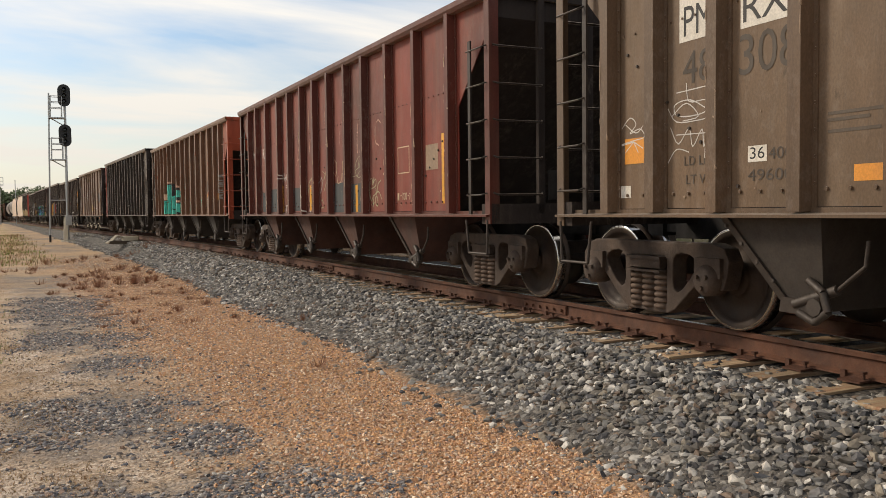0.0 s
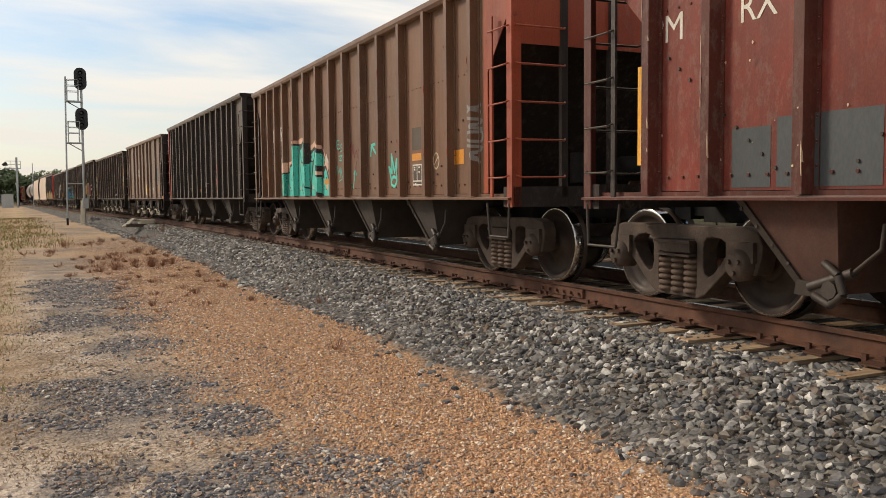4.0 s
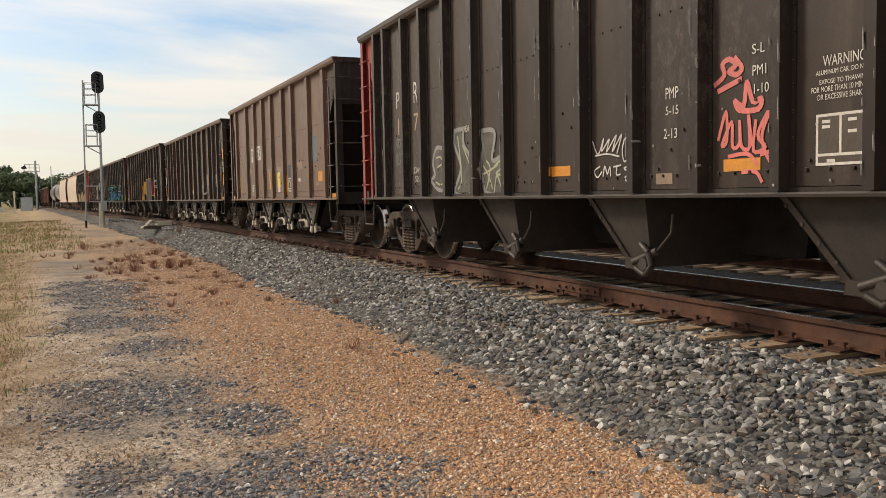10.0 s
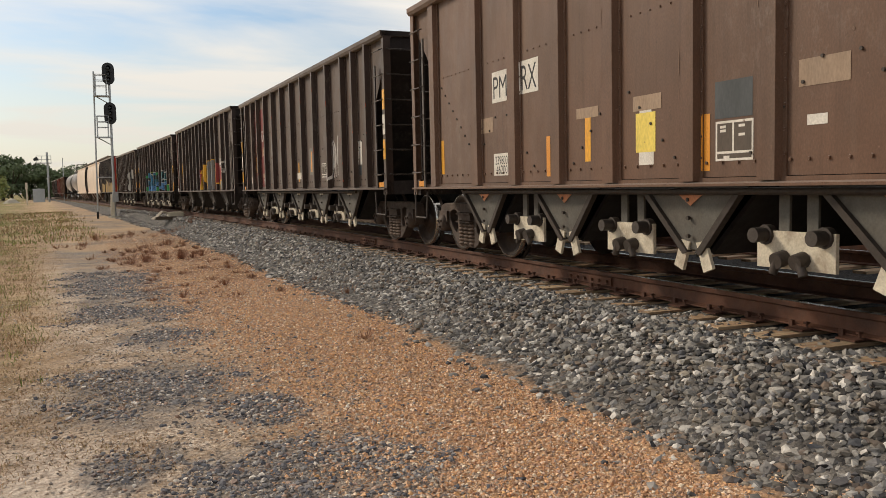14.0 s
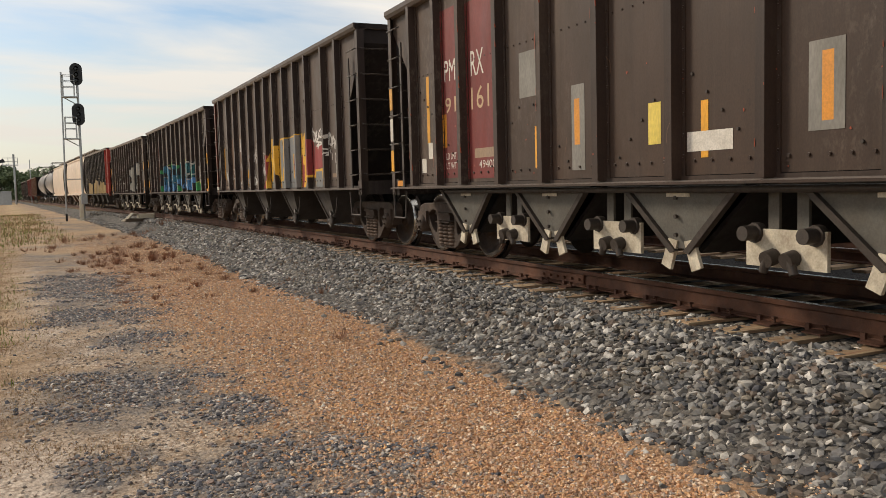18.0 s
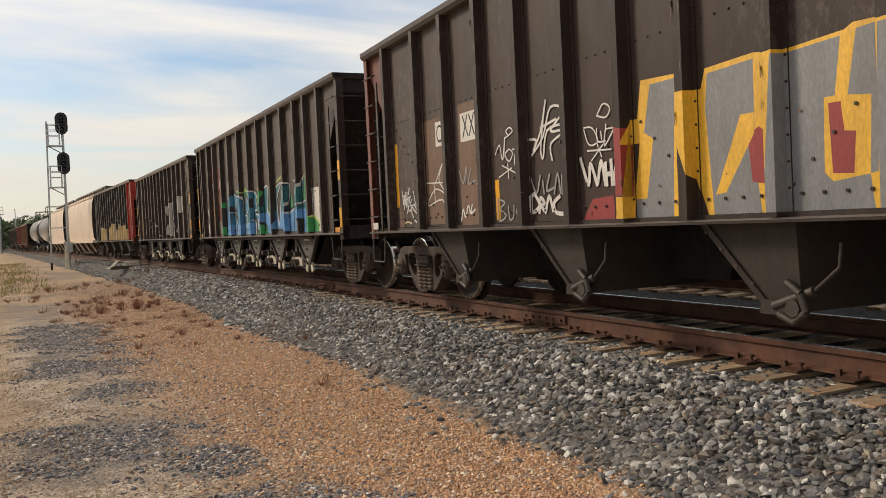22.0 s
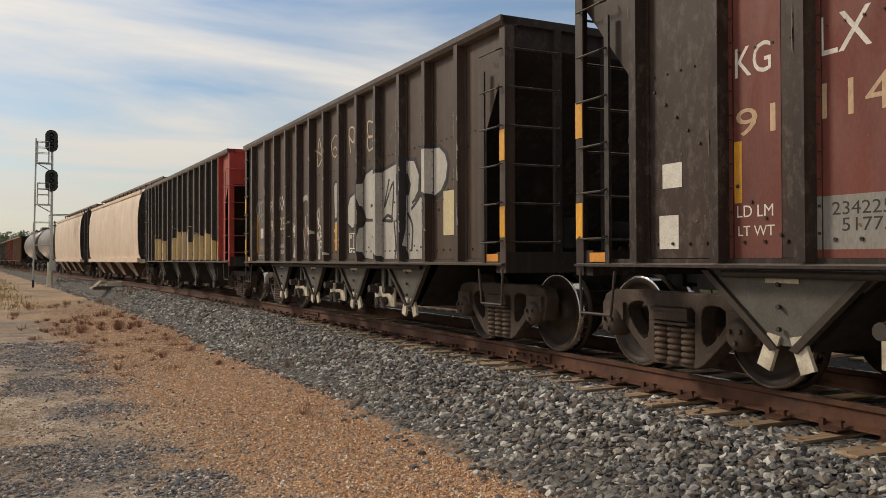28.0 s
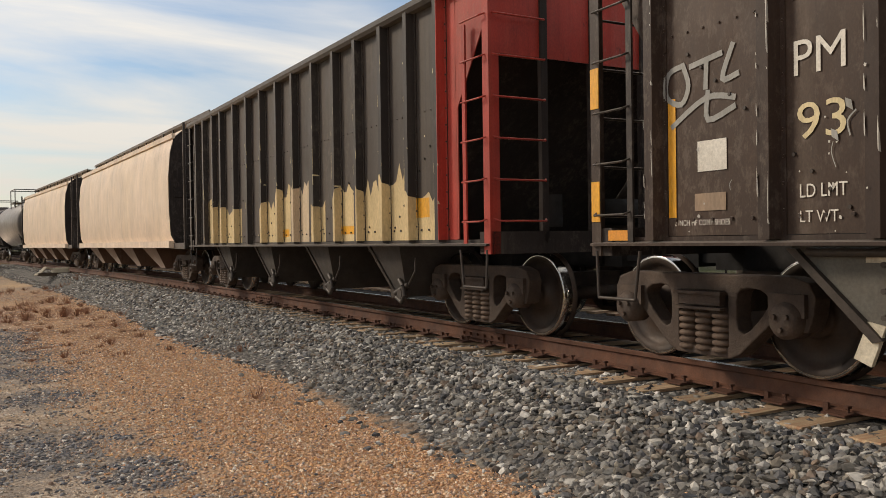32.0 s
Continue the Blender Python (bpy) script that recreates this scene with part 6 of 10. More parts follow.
stripes(CARS[5], -1, (1.45, 1.85, 2.25))
stripes(CARS[5], 1, (1.2, 1.65, 2.1))
stripes(CARS[7], -1, (1.08, 1.45, 1.85, 2.2))
stripes(CARS[7], 1, (1.2, 1.65, 2.1))
stripes(CARS[8], -1, (1.25, 1.65, 2.05))
stripes(CARS[8], 1, (1.15, 1.6, 2.05))
for i_ in (4, 5, 7, 8):
    for sy_ in (-1, 1):
        s_ = Shape()
        y_ = sy_ * (CARS[i_].L / 2 - 0.32 - NEAR_END * (sy_ < 0))
        s_.box(-1.655, -1.6505, y_ - 0.14, y_ + 0.14, 1.0, 1.08)
        part("sill_marker", s_, "mark_orange", CARS[i_].root)
patch(CARS[0], 4.93, 2.28, 0.36, 0.34, "mark_white")
letters(CARS[0], "PM", 4.91, 2.32, 0.30, 0.22, "mark_black")
patch(CARS[0], 4.26, 2.26, 0.44, 0.29, "mark_white")
letters(CARS[0], "RX", 4.26, 2.30, 0.39, 0.20, "mark_black")
letters(CARS[0], "48", 4.91, 1.96, 0.32, 0.24, "mark_faded")
letters(CARS[0], "308", 4.23, 1.94, 0.52, 0.28, "mark_faded")
patch(CARS[0], 5.64, 1.40, 0.30, 0.21, "mark_orange")
patch(CARS[0], 4.32, 1.34, 0.17, 0.11, "mark_white")
letters(CARS[0], "36", 4.32, 1.36, 0.13, 0.08, "mark_black")
letters(CARS[0], "400", 4.12, 1.35, 0.20, 0.08, "mark_faded")
letters(CARS[0], "49600", 4.21, 1.21, 0.39, 0.08, "mark_faded")
patch(CARS[0], 3.41, 1.18, 0.29, 0.10, "mark_orange")
patch(CARS[0], 5.78, 1.12, 0.14, 0.10, "mark_white")
letters(CARS[0], "LD LM", 4.91, 1.35, 0.28, 0.07, "mark_faded")
letters(CARS[0], "LT W", 4.90, 1.21, 0.26, 0.07, "mark_faded")
patch(CARS[0], 3.53, 1.59, 0.43, 0.02, "panel_dark")
patch(CARS[0], 3.60, 1.55, 0.30, 0.02, "panel_dark")
patch(CARS[0], 3.56, 1.48, 0.37, 0.02, "panel_dark")
patch(CARS[1], -0.82, 1.02, 0.63, 0.49, "patch_slate")
patch(CARS[1], -1.67, 1.01, 0.48, 0.46, "patch_slate")
patch(CARS[1], 5.38, 1.25, 0.24, 0.82, "mark_yellow")
patch(CARS[1], 2.61, 1.04, 0.17, 0.53, "mark_yellow")
patch(CARS[1], 0.74, 1.06, 0.15, 0.46, "mark_yellow")
patch(CARS[1], -1.69, 1.03, 0.10, 0.42, "mark_yellow")
patch(CARS[1], -4.77, 1.12, 0.07, 0.86, "mark_yellow")
patch(CARS[1], 4.13, 1.05, 0.37, 0.42, "patch_slate")
patch(CARS[1], 3.48, 1.05, 0.82, 0.47, "patch_slate")
patch(CARS[1], 1.61, 1.06, 0.58, 0.44, "patch_slate")
letters(CARS[1], "PM", 5.05, 2.21, 0.37, 0.21, "mark_white")
letters(CARS[1], "RX", 4.07, 2.21, 0.34, 0.21, "mark_white")
spray(CARS[1], "stencil_frame", sum((line(q_, 0.014) for q_ in ([(-3.55 - 0.38 / 2, 1.55), (-3.55 + 0.38 / 2, 1.55)], [(-3.55 + 0.38 / 2, 1.55), (-3.55 + 0.38 / 2, 1.55 + 0.35)], [(-3.55 + 0.38 / 2, 1.55 + 0.35), (-3.55 - 0.38 / 2, 1.55 + 0.35)], [(-3.55 - 0.38 / 2, 1.55 + 0.35), (-3.55 - 0.38 / 2, 1.55)])), []), "spray_tan", "thin tan stencil frame")
patch(CARS[1], -4.45, 1.55, 0.36, 0.32, "patch_tan")
patch(CARS[2], -3.48, 1.49, 0.33, 0.10, "mark_orange")
patch(CARS[2], -3.48, 1.64, 0.31, 0.30, "panel_dark")
data_box(CARS[2], -3.50, 1.15, 0.32, 0.29)
patch(CARS[2], 4.49, 2.22, 0.37, 0.28, "mark_white")
letters(CARS[2], "CY", 4.48, 2.25, 0.32, 0.21, "mark_black")
patch(CARS[2], 3.79, 2.21, 0.42, 0.30, "mark_white")
letters(CARS[2], "XX", 3.79, 2.24, 0.33, 0.24, "mark_black")
letters(CARS[2], "99", 4.53, 1.85, 0.41, 0.23, "mark_faded")
letters(CARS[2], "320", 3.79, 1.88, 0.47, 0.23, "mark_faded")
patch(CARS[2], 5.18, 1.42, 0.32, 0.18, "mark_orange")
patch(CARS[2], 3.75, 1.18, 0.41, 0.10, "mark_orange")
patch(CARS[2], -4.76, 1.39, 0.34, 0.18, "mark_orange")
brush(CARS[2], "graffiti_ring", 0.022, "spray_tan", ((-4.03, 1.46), (-4.06, 1.53), (-4.12, 1.56), (-4.18, 1.53), (-4.21, 1.46), (-4.18, 1.39), (-4.12, 1.36), (-4.06, 1.39), (-4.03, 1.46)), ((-4.05, 1.40), (-4.19, 1.52)))
brush(CARS[2], "graffiti_tag", 0.035, "spray_gray", ((-5.21, 2.06), (-5.38, 1.97)), ((-5.38, 2.06), (-5.23, 1.98)), ((-5.24, 1.91), (-5.41, 1.87), (-5.27, 1.81), (-5.41, 1.78)), ((-5.23, 1.74), (-5.41, 1.74), (-5.40, 1.64), (-5.23, 1.66), (-5.23, 1.74)), ((-5.24, 1.59), (-5.41, 1.56), (-5.30, 1.49), (-5.36, 1.39)))
letters(CARS[3], "PM", 4.50, 2.33, 0.36, 0.24, "mark_white")
letters(CARS[3], "RX", 3.77, 2.34, 0.37, 0.29, "mark_white")
letters(CARS[3], "10", 4.47, 1.93, 0.30, 0.24, "mark_tan")
letters(CARS[3], "76", 3.78, 1.94, 0.37, 0.25, "mark_tan")
patch(CARS[3], 5.15, 1.42, 0.19, 0.42, "mark_orange")
letters(CARS[3], "LD L", 4.42, 1.33, 0.21, 0.08, "mark_white")
letters(CARS[3], "LT W", 4.41, 1.21, 0.16, 0.07, "mark_white")
letters(CARS[3], "234000", 3.82, 1.33, 0.38, 0.09, "mark_white")
letters(CARS[3], "52000", 3.79, 1.21, 0.32, 0.08, "mark_white")
patch(CARS[3], 2.91, 1.17, 0.37, 0.10, "mark_orange")
letters(CARS[3], "WARNING", 2.16, 1.79, 0.31, 0.08, "mark_white")
tag(CARS[3], 4.53, 1.48, 0.40, 0.18, "spray_gray", 3)
tag(CARS[3], 4.58, 1.73, 0.30, 0.14, "spray_gray", 9)
letters(CARS[3], "WARNING", -3.45, 1.79, 0.32, 0.07, "mark_white")
letters(CARS[3], "ALUMINUM CAR. DO NOT", -3.44, 1.74, 0.41, 0.030, "mark_white")
letters(CARS[3], "EXPOSE TO THAWING", -3.45, 1.68, 0.37, 0.030, "mark_white")
letters(CARS[3], "FOR MORE THAN 10 MINUTES", -3.44, 1.63, 0.48, 0.036, "mark_white")
letters(CARS[3], "OR EXCESSIVE SHAKING", -3.45, 1.58, 0.41, 0.036, "mark_white")
data_box(CARS[3], -3.44, 1.16, 0.40, 0.33)
letters(CARS[3], "PMP", -1.79, 1.76, 0.16, 0.09, "mark_white")
letters(CARS[3], "5-15", -1.79, 1.63, 0.16, 0.07, "mark_white")
letters(CARS[3], "2-13", -1.77, 1.44, 0.17, 0.08, "mark_white")
letters(CARS[3], "S-L", -2.73, 1.97, 0.12, 0.07, "mark_white")
letters(CARS[3], "PM1", -2.74, 1.82, 0.13, 0.07, "mark_white")
letters(CARS[3], "1-10", -2.76, 1.69, 0.14, 0.07, "mark_white")
patch(CARS[3], -2.57, 1.15, 0.37, 0.09, "mark_orange")
patch(CARS[3], -0.04, 1.18, 0.41, 0.10, "mark_orange")
patch(CARS[3], -1.69, 1.07, 0.21, 0.09, "patch_tan")
patch(CARS[3], -4.80, 1.45, 0.13, 0.43, "mark_orange")
letters(CARS[3], "EXW 10-1", -4.08, 1.75, 0.27, 0.05, "mark_white")
letters(CARS[3], "CU FT 4051", -4.07, 1.65, 0.27, 0.05, "mark_white")
letters(CARS[3], "2 INCH HF COMP SHOES", -4.70, 1.15, 0.33, 0.04, "mark_white")
patch(CARS[3], -4.16, 1.07, 0.14, 0.08, "patch_tan")
patch(CARS[3], -4.74, 1.22, 0.21, 0.06, "patch_tan")
patch(CARS[4], 2.47, 1.97, 0.42, 0.36, "mark_white")
letters(CARS[4], "PM", 2.47, 2.02, 0.35, 0.25, "mark_black")
patch(CARS[4], 1.76, 2.00, 0.42, 0.36, "mark_white")
letters(CARS[4], "RX", 1.76, 2.04, 0.34, 0.27, "mark_black")
patch(CARS[4], 4.26, 1.16, 0.20, 0.46, "mark_yellow")
patch(CARS[4], 1.35, 1.08, 0.08, 0.42, "mark_orange")
patch(CARS[4], 0.58, 1.21, 0.10, 0.43, "mark_yellow")
patch(CARS[4], -0.34, 1.26, 0.28, 0.34, "sign_yellow")
patch(CARS[4], -0.34, 1.60, 0.17, 0.11, "mark_white")
patch(CARS[4], -0.35, 1.15, 0.21, 0.11, "mark_white")
patch(CARS[4], -1.12, 1.08, 0.09, 0.44, "mark_orange")
patch(CARS[4], -1.42, 1.47, 0.40, 0.28, "patch_slate")
data_box(CARS[4], -1.43, 1.15, 0.40, 0.30)
patch(CARS[4], 2.47, 1.11, 0.38, 0.26, "mark_white")
letters(CARS[4], "239800", 2.46, 1.24, 0.32, 0.10, "mark_black")
letters(CARS[4], "46200", 2.45, 1.13, 0.29, 0.10, "mark_black")
patch(CARS[4], 0.59, 1.63, 0.39, 0.10, "patch_tan")
patch(CARS[4], -0.36, 1.62, 0.40, 0.13, "patch_tan")
patch(CARS[4], 2.86, 1.63, 0.38, 0.18, "patch_tan")
patch(CARS[4], -3.39, 1.73, 0.46, 0.53, "patch_blue")
patch(CARS[4], -3.85, 1.33, 0.40, 0.20, "mark_orange")
patch(CARS[4], -2.26, 1.62, 0.42, 0.18, "patch_tan")
patch(CARS[4], -3.58, 1.25, 0.22, 0.07, "patch_tan")
patch(CARS[4], -2.21, 1.36, 0.17, 0.07, "mark_white")
patch(CARS[5], 4.36, 1.09, 0.42, 2.09, "panel_red")
patch(CARS[5], 3.50, 1.07, 0.71, 2.07, "panel_red")
letters(CARS[5], "PM", 4.33, 2.29, 0.32, 0.26, "mark_white")
letters(CARS[5], "RX", 3.57, 2.27, 0.33, 0.29, "mark_white")
letters(CARS[5], "91", 4.33, 1.90, 0.32, 0.19, "mark_tan")
letters(CARS[5], "161", 3.51, 1.88, 0.46, 0.26, "mark_tan")
patch(CARS[5], 5.04, 1.56, 0.09, 0.87, "mark_yellow")
patch(CARS[5], 4.51, 1.47, 0.10, 0.42, "mark_orange")
letters(CARS[5], "LD LMT", 4.34, 1.32, 0.30, 0.08, "mark_white")
letters(CARS[5], "LT WT", 4.34, 1.20, 0.30, 0.08, "mark_white")
patch(CARS[5], 3.42, 1.31, 0.52, 0.11, "patch_tan")
letters(CARS[5], "49400", 3.36, 1.19, 0.41, 0.09, "mark_white")
patch(CARS[5], 2.40, 1.89, 0.37, 0.47, "patch_gray")
patch(CARS[5], 2.23, 1.15, 0.11, 0.43, "mark_yellow")
patch(CARS[5], 1.48, 1.11, 0.22, 0.80, "patch_gray")
patch(CARS[5], 1.50, 1.35, 0.09, 0.43, "mark_orange")
patch(CARS[5], 5.22, 1.17, 0.15, 0.19, "mark_white")
patch(CARS[5], 4.99, 1.35, 0.14, 0.21, "mark_white")
patch(CARS[5], 0.36, 1.29, 0.16, 0.34, "sign_yellow")
patch(CARS[5], -0.23, 1.16, 0.08, 0.43, "mark_yellow")
patch(CARS[5], -0.28, 1.21, 0.49, 0.15, "mark_white")
data_box(CARS[5], -2.36, 1.22, 0.44, 0.29)
patch(CARS[5], -2.65, 1.18, 0.10, 0.43, "mark_yellow")
tag(CARS[5], -3.02, 1.40, 0.07, 0.44, "spray_white", 6)
patch(CARS[5], -1.34, 1.29, 0.28, 0.57, "patch_gray")
patch(CARS[5], -1.35, 1.35, 0.09, 0.44, "mark_orange")
patch(CARS[5], -4.60, 1.41, 0.37, 0.42, "mark_white")
tag(CARS[5], -3.05, 1.19, 0.49, 0.77, "spray_white", 9)
patch(CARS[5], -4.59, 1.22, 0.31, 0.17, "patch_slate")
patch(CARS[6], 5.20, 1.31, 0.11, 0.87, "mark_yellow")
patch(CARS[6], 3.88, 1.05, 0.76, 1.31, "patch_brown")
patch(CARS[6], 2.95, 1.02, 0.56, 1.41, "patch_brown")
patch(CARS[6], 3.71, 2.01, 0.34, 0.30, "mark_white")
letters(CARS[6], "CY", 3.70, 2.05, 0.29, 0.22, "mark_black")
patch(CARS[6], 2.95, 1.99, 0.46, 0.33, "mark_white")
letters(CARS[6], "XX", 2.97, 2.04, 0.32, 0.25, "mark_black")
patch(CARS[6], 2.35, 1.07, 0.09, 0.43, "mark_yellow")
patch(CARS[6], -4.51, 1.19, 0.21, 0.07, "patch_tan")
patch(CARS[7], 4.27, 0.99, 0.48, 1.93, "panel_red2")
patch(CARS[7], 3.45, 0.99, 0.60, 1.84, "panel_red2")
letters(CARS[7], "KG", 4.27, 2.28, 0.32, 0.21, "mark_white")
letters(CARS[7], "LX", 3.54, 2.28, 0.37, 0.24, "mark_white")
letters(CARS[7], "91", 4.25, 1.87, 0.35, 0.19, "mark_tan")
letters(CARS[7], "114", 3.47, 1.89, 0.48, 0.22, "mark_tan")
patch(CARS[7], 4.41, 1.41, 0.07, 0.43, "mark_yellow")
patch(CARS[7], 2.45, 2.01, 0.31, 0.34, "patch_gray")
patch(CARS[7], 5.09, 1.57, 0.22, 0.19, "mark_white")
patch(CARS[7], 5.13, 1.10, 0.22, 0.26, "mark_white")
patch(CARS[7], 3.48, 1.08, 0.57, 0.33, "patch_gray")
letters(CARS[7], "234225", 3.44, 1.29, 0.40, 0.08, "mark_black")
letters(CARS[7], "51775", 3.40, 1.19, 0.34, 0.08, "mark_black")
letters(CARS[7], "LD LM", 4.26, 1.31, 0.32, 0.08, "mark_white")
letters(CARS[7], "LT WT", 4.25, 1.18, 0.32, 0.07, "mark_white")
patch(CARS[7], -4.71, 1.01, 0.46, 0.81, "mark_white")
letters(CARS[8], "PM", 3.58, 1.99, 0.35, 0.21, "mark_white")
letters(CARS[8], "RX", 2.90, 1.99, 0.38, 0.26, "mark_white")
letters(CARS[8], "93", 3.57, 1.60, 0.33, 0.22, "mark_cream")
letters(CARS[8], "254", 2.82, 1.60, 0.50, 0.25, "mark_cream")
letters(CARS[8], "LD LMT", 3.56, 1.25, 0.32, 0.08, "mark_white")
letters(CARS[8], "LT WT", 3.59, 1.10, 0.26, 0.07, "mark_white")
letters(CARS[8], "235900", 2.93, 1.25, 0.34, 0.07, "mark_white")
letters(CARS[8], "50100", 2.90, 1.14, 0.28, 0.07, "mark_white")
patch(CARS[8], 4.795, 1.16, 0.075, 0.85, "mark_yellow")
patch(CARS[8], 2.70, 1.18, 0.09, 0.43, "mark_yellow")
patch(CARS[8], 4.42, 1.47, 0.26, 0.21, "mark_white")
letters(CARS[8], "2 INCH HF COMP SHOES", 4.52, 1.10, 0.51, 0.04, "mark_white")
patch(CARS[8], 4.44, 1.20, 0.28, 0.12, "patch_tan")
patch(CARS[8], -0.20, 1.17, 0.11, 0.44, "mark_yellow")
data_box(CARS[8], -0.98, 1.13, 0.37, 0.30)
patch(CARS[8], -4.25, 1.31, 0.47, 0.53, "mark_cream")
patch(CARS[9], -2.48, 1.12, 0.44, 0.11, "mark_yellow")
patch(CARS[9], -0.00, 1.11, 0.35, 0.12, "mark_yellow")
patch(CARS[9], -4.61, 1.28, 0.29, 0.22, "mark_yellow")


# turquoise piece with black seams and a peach halo
spray(CARS[2], "graffiti_halo", [list(((3.65, 0.98), (3.65, 1.50), (3.53, 1.72), (3.11, 1.75), (3.08, 1.98), (2.78, 2.12), (2.43, 2.17), (2.20, 2.18), (1.96, 2.09), (1.89, 1.95), (1.48, 2.03), (1.24, 2.16), (1.00, 1.99), (0.87, 1.91), (0.69, 1.70), (0.56, 1.52), (0.39, 1.23), (0.41, 1.10), (0.55, 0.98)))], "spray_peach")
spray(CARS[2], "graffiti_ground", [list(((3.61, 0.99), (3.62, 1.48), (3.31, 1.54), (3.25, 1.67), (2.98, 1.73), (3.01, 1.95), (2.77, 2.09), (2.36, 2.06), (2.20, 2.13), (1.98, 2.06), (1.91, 2.08), (1.73, 2.03), (1.67, 1.89), (1.42, 1.96), (1.24, 2.07), (1.05, 1.93), (0.87, 1.86), (0.74, 1.68), (0.82, 1.56), (0.71, 1.58), (0.55, 1.39), (0.41, 1.10), (0.55, 0.98)))], "spray_black")
bubble(CARS[2], ((3.58, 1.01), (3.59, 1.46), (3.28, 1.51), (3.22, 1.63), (3.02, 1.65), (3.15, 1.37), (3.02, 1.43), (2.78, 1.44), (2.77, 1.00)), 'spray_teal', (('spray_black', 0.02),), "turquoise graffiti letter edged black and peach")
bubble(CARS[2], ((2.76, 1.00), (2.76, 1.66), (2.94, 1.71), (2.99, 1.93), (2.76, 2.05), (2.50, 2.03), (2.48, 1.60), (2.23, 1.12), (2.25, 1.00)), 'spray_teal', (('spray_black', 0.02),), "turquoise graffiti letter edged black and peach")
bubble(CARS[2], ((2.45, 1.60), (2.45, 1.94), (2.33, 1.97), (2.24, 2.08), (2.11, 2.06), (2.03, 1.97), (2.05, 1.76), (2.11, 1.68), (2.04, 1.09), (2.04, 1.00), (2.22, 1.00)), 'spray_teal', (('spray_black', 0.02),), "turquoise graffiti letter edged black and peach")
bubble(CARS[2], ((1.92, 1.00), (1.93, 1.59), (1.78, 1.67), (1.54, 1.68), (1.64, 1.46), (1.69, 1.00)), 'spray_teal', (('spray_black', 0.02),), "turquoise graffiti letter edged black and peach")
bubble(CARS[2], ((1.68, 1.71), (1.68, 1.81), (1.42, 1.90), (1.47, 1.75), (1.56, 1.69)), 'spray_teal', (('spray_black', 0.02),), "turquoise graffiti letter edged black and peach")
bubble(CARS[2], ((1.68, 1.00), (1.60, 1.38), (1.42, 1.84), (1.26, 2.02), (1.08, 1.92), (1.07, 1.66), (1.06, 1.39), (1.05, 1.00)), 'spray_teal', (('spray_black', 0.02),), "turquoise graffiti letter edged black and peach")
bubble(CARS[2], ((1.06, 1.84), (0.87, 1.78), (0.78, 1.68), (0.86, 1.56), (1.05, 1.60)), 'spray_teal', (('spray_black', 0.02),), "turquoise graffiti letter edged black and peach")
bubble(CARS[2], ((1.04, 1.13), (1.05, 1.39), (0.81, 1.34), (0.84, 1.45), (0.71, 1.53), (0.46, 1.11), (0.58, 1.00), (0.79, 1.00)), 'spray_teal', (('spray_black', 0.02),), "turquoise graffiti letter edged black and peach")
brush(CARS[2], "graffiti_seam", 0.025, "spray_black", ((2.35, 1.70), (2.43, 1.88), (2.45, 1.94)), ((2.35, 1.69), (2.19, 1.69), (2.04, 1.79)), ((1.56, 1.67), (1.65, 1.36), (1.71, 1.00)), ((1.24, 2.02), (1.47, 1.73), (1.60, 1.46)), ((1.93, 1.56), (1.84, 1.63), (1.72, 1.67)), ((3.15, 1.37), (2.99, 1.48), (2.78, 1.45)), ((1.93, 1.30), (1.75, 1.16)))
spray(CARS[2], "graffiti_fill", [list(((1.92, 1.56), (1.78, 1.77), (1.57, 1.81), (1.72, 1.67)))], "spray_black")
spray(CARS[2], "graffiti_fill", [list(((1.27, 1.59), (1.20, 1.74), (1.08, 1.74), (1.08, 1.55), (1.23, 1.58)))], "spray_black")
spray(CARS[2], "graffiti_fill", [list(((1.39, 1.26), (1.35, 1.41), (1.16, 1.34)))], "spray_black")
spray(CARS[2], "graffiti_fill", [list(((1.05, 1.54), (0.82, 1.47), (0.86, 1.39), (1.05, 1.39)))], "spray_black")
spray(CARS[2], "graffiti_fill", [list(((3.13, 1.01), (3.08, 1.14), (2.77, 1.17), (2.77, 1.10), (2.99, 1.07), (3.02, 1.01)))], "spray_black")
spray(CARS[2], "graffiti_fill", [list(((1.20, 1.62), (1.16, 1.70), (1.08, 1.67), (1.08, 1.58)))], "spray_peach")
spray(CARS[2], "graffiti_fill", [list(((1.34, 1.30), (1.31, 1.37), (1.21, 1.34)))], "spray_peach")
spray(CARS[2], "graffiti_fill", [list(((1.05, 1.49), (0.88, 1.46), (0.89, 1.41), (1.05, 1.41)))], "spray_peach")
spray(CARS[2], "graffiti_fill", [list(((3.08, 1.53), (3.02, 1.65), (2.78, 1.63), (2.79, 1.50)))], "spray_peach")
spray(CARS[2], "graffiti_fill", [list(((2.49, 1.18), (2.42, 1.24), (2.40, 1.16), (2.44, 1.12)))], "spray_peach")
spray(CARS[2], "graffiti_fill", [list(((1.59, 1.21), (1.55, 1.24), (1.48, 1.15), (1.53, 1.12)))], "spray_peach")
spray(CARS[2], "graffiti_fill", [list(((0.73, 1.18), (0.69, 1.22), (0.60, 1.23), (0.64, 1.13)))], "spray_peach")
spray(CARS[2], "graffiti_fill", [list(((2.43, 1.71), (2.37, 1.68), (2.40, 1.54)))], "spray_peach")
spray(CARS[2], "graffiti_fill", [list(((2.17, 1.58), (2.12, 1.66), (2.10, 1.30), (2.16, 1.42)))], "spray_peach")
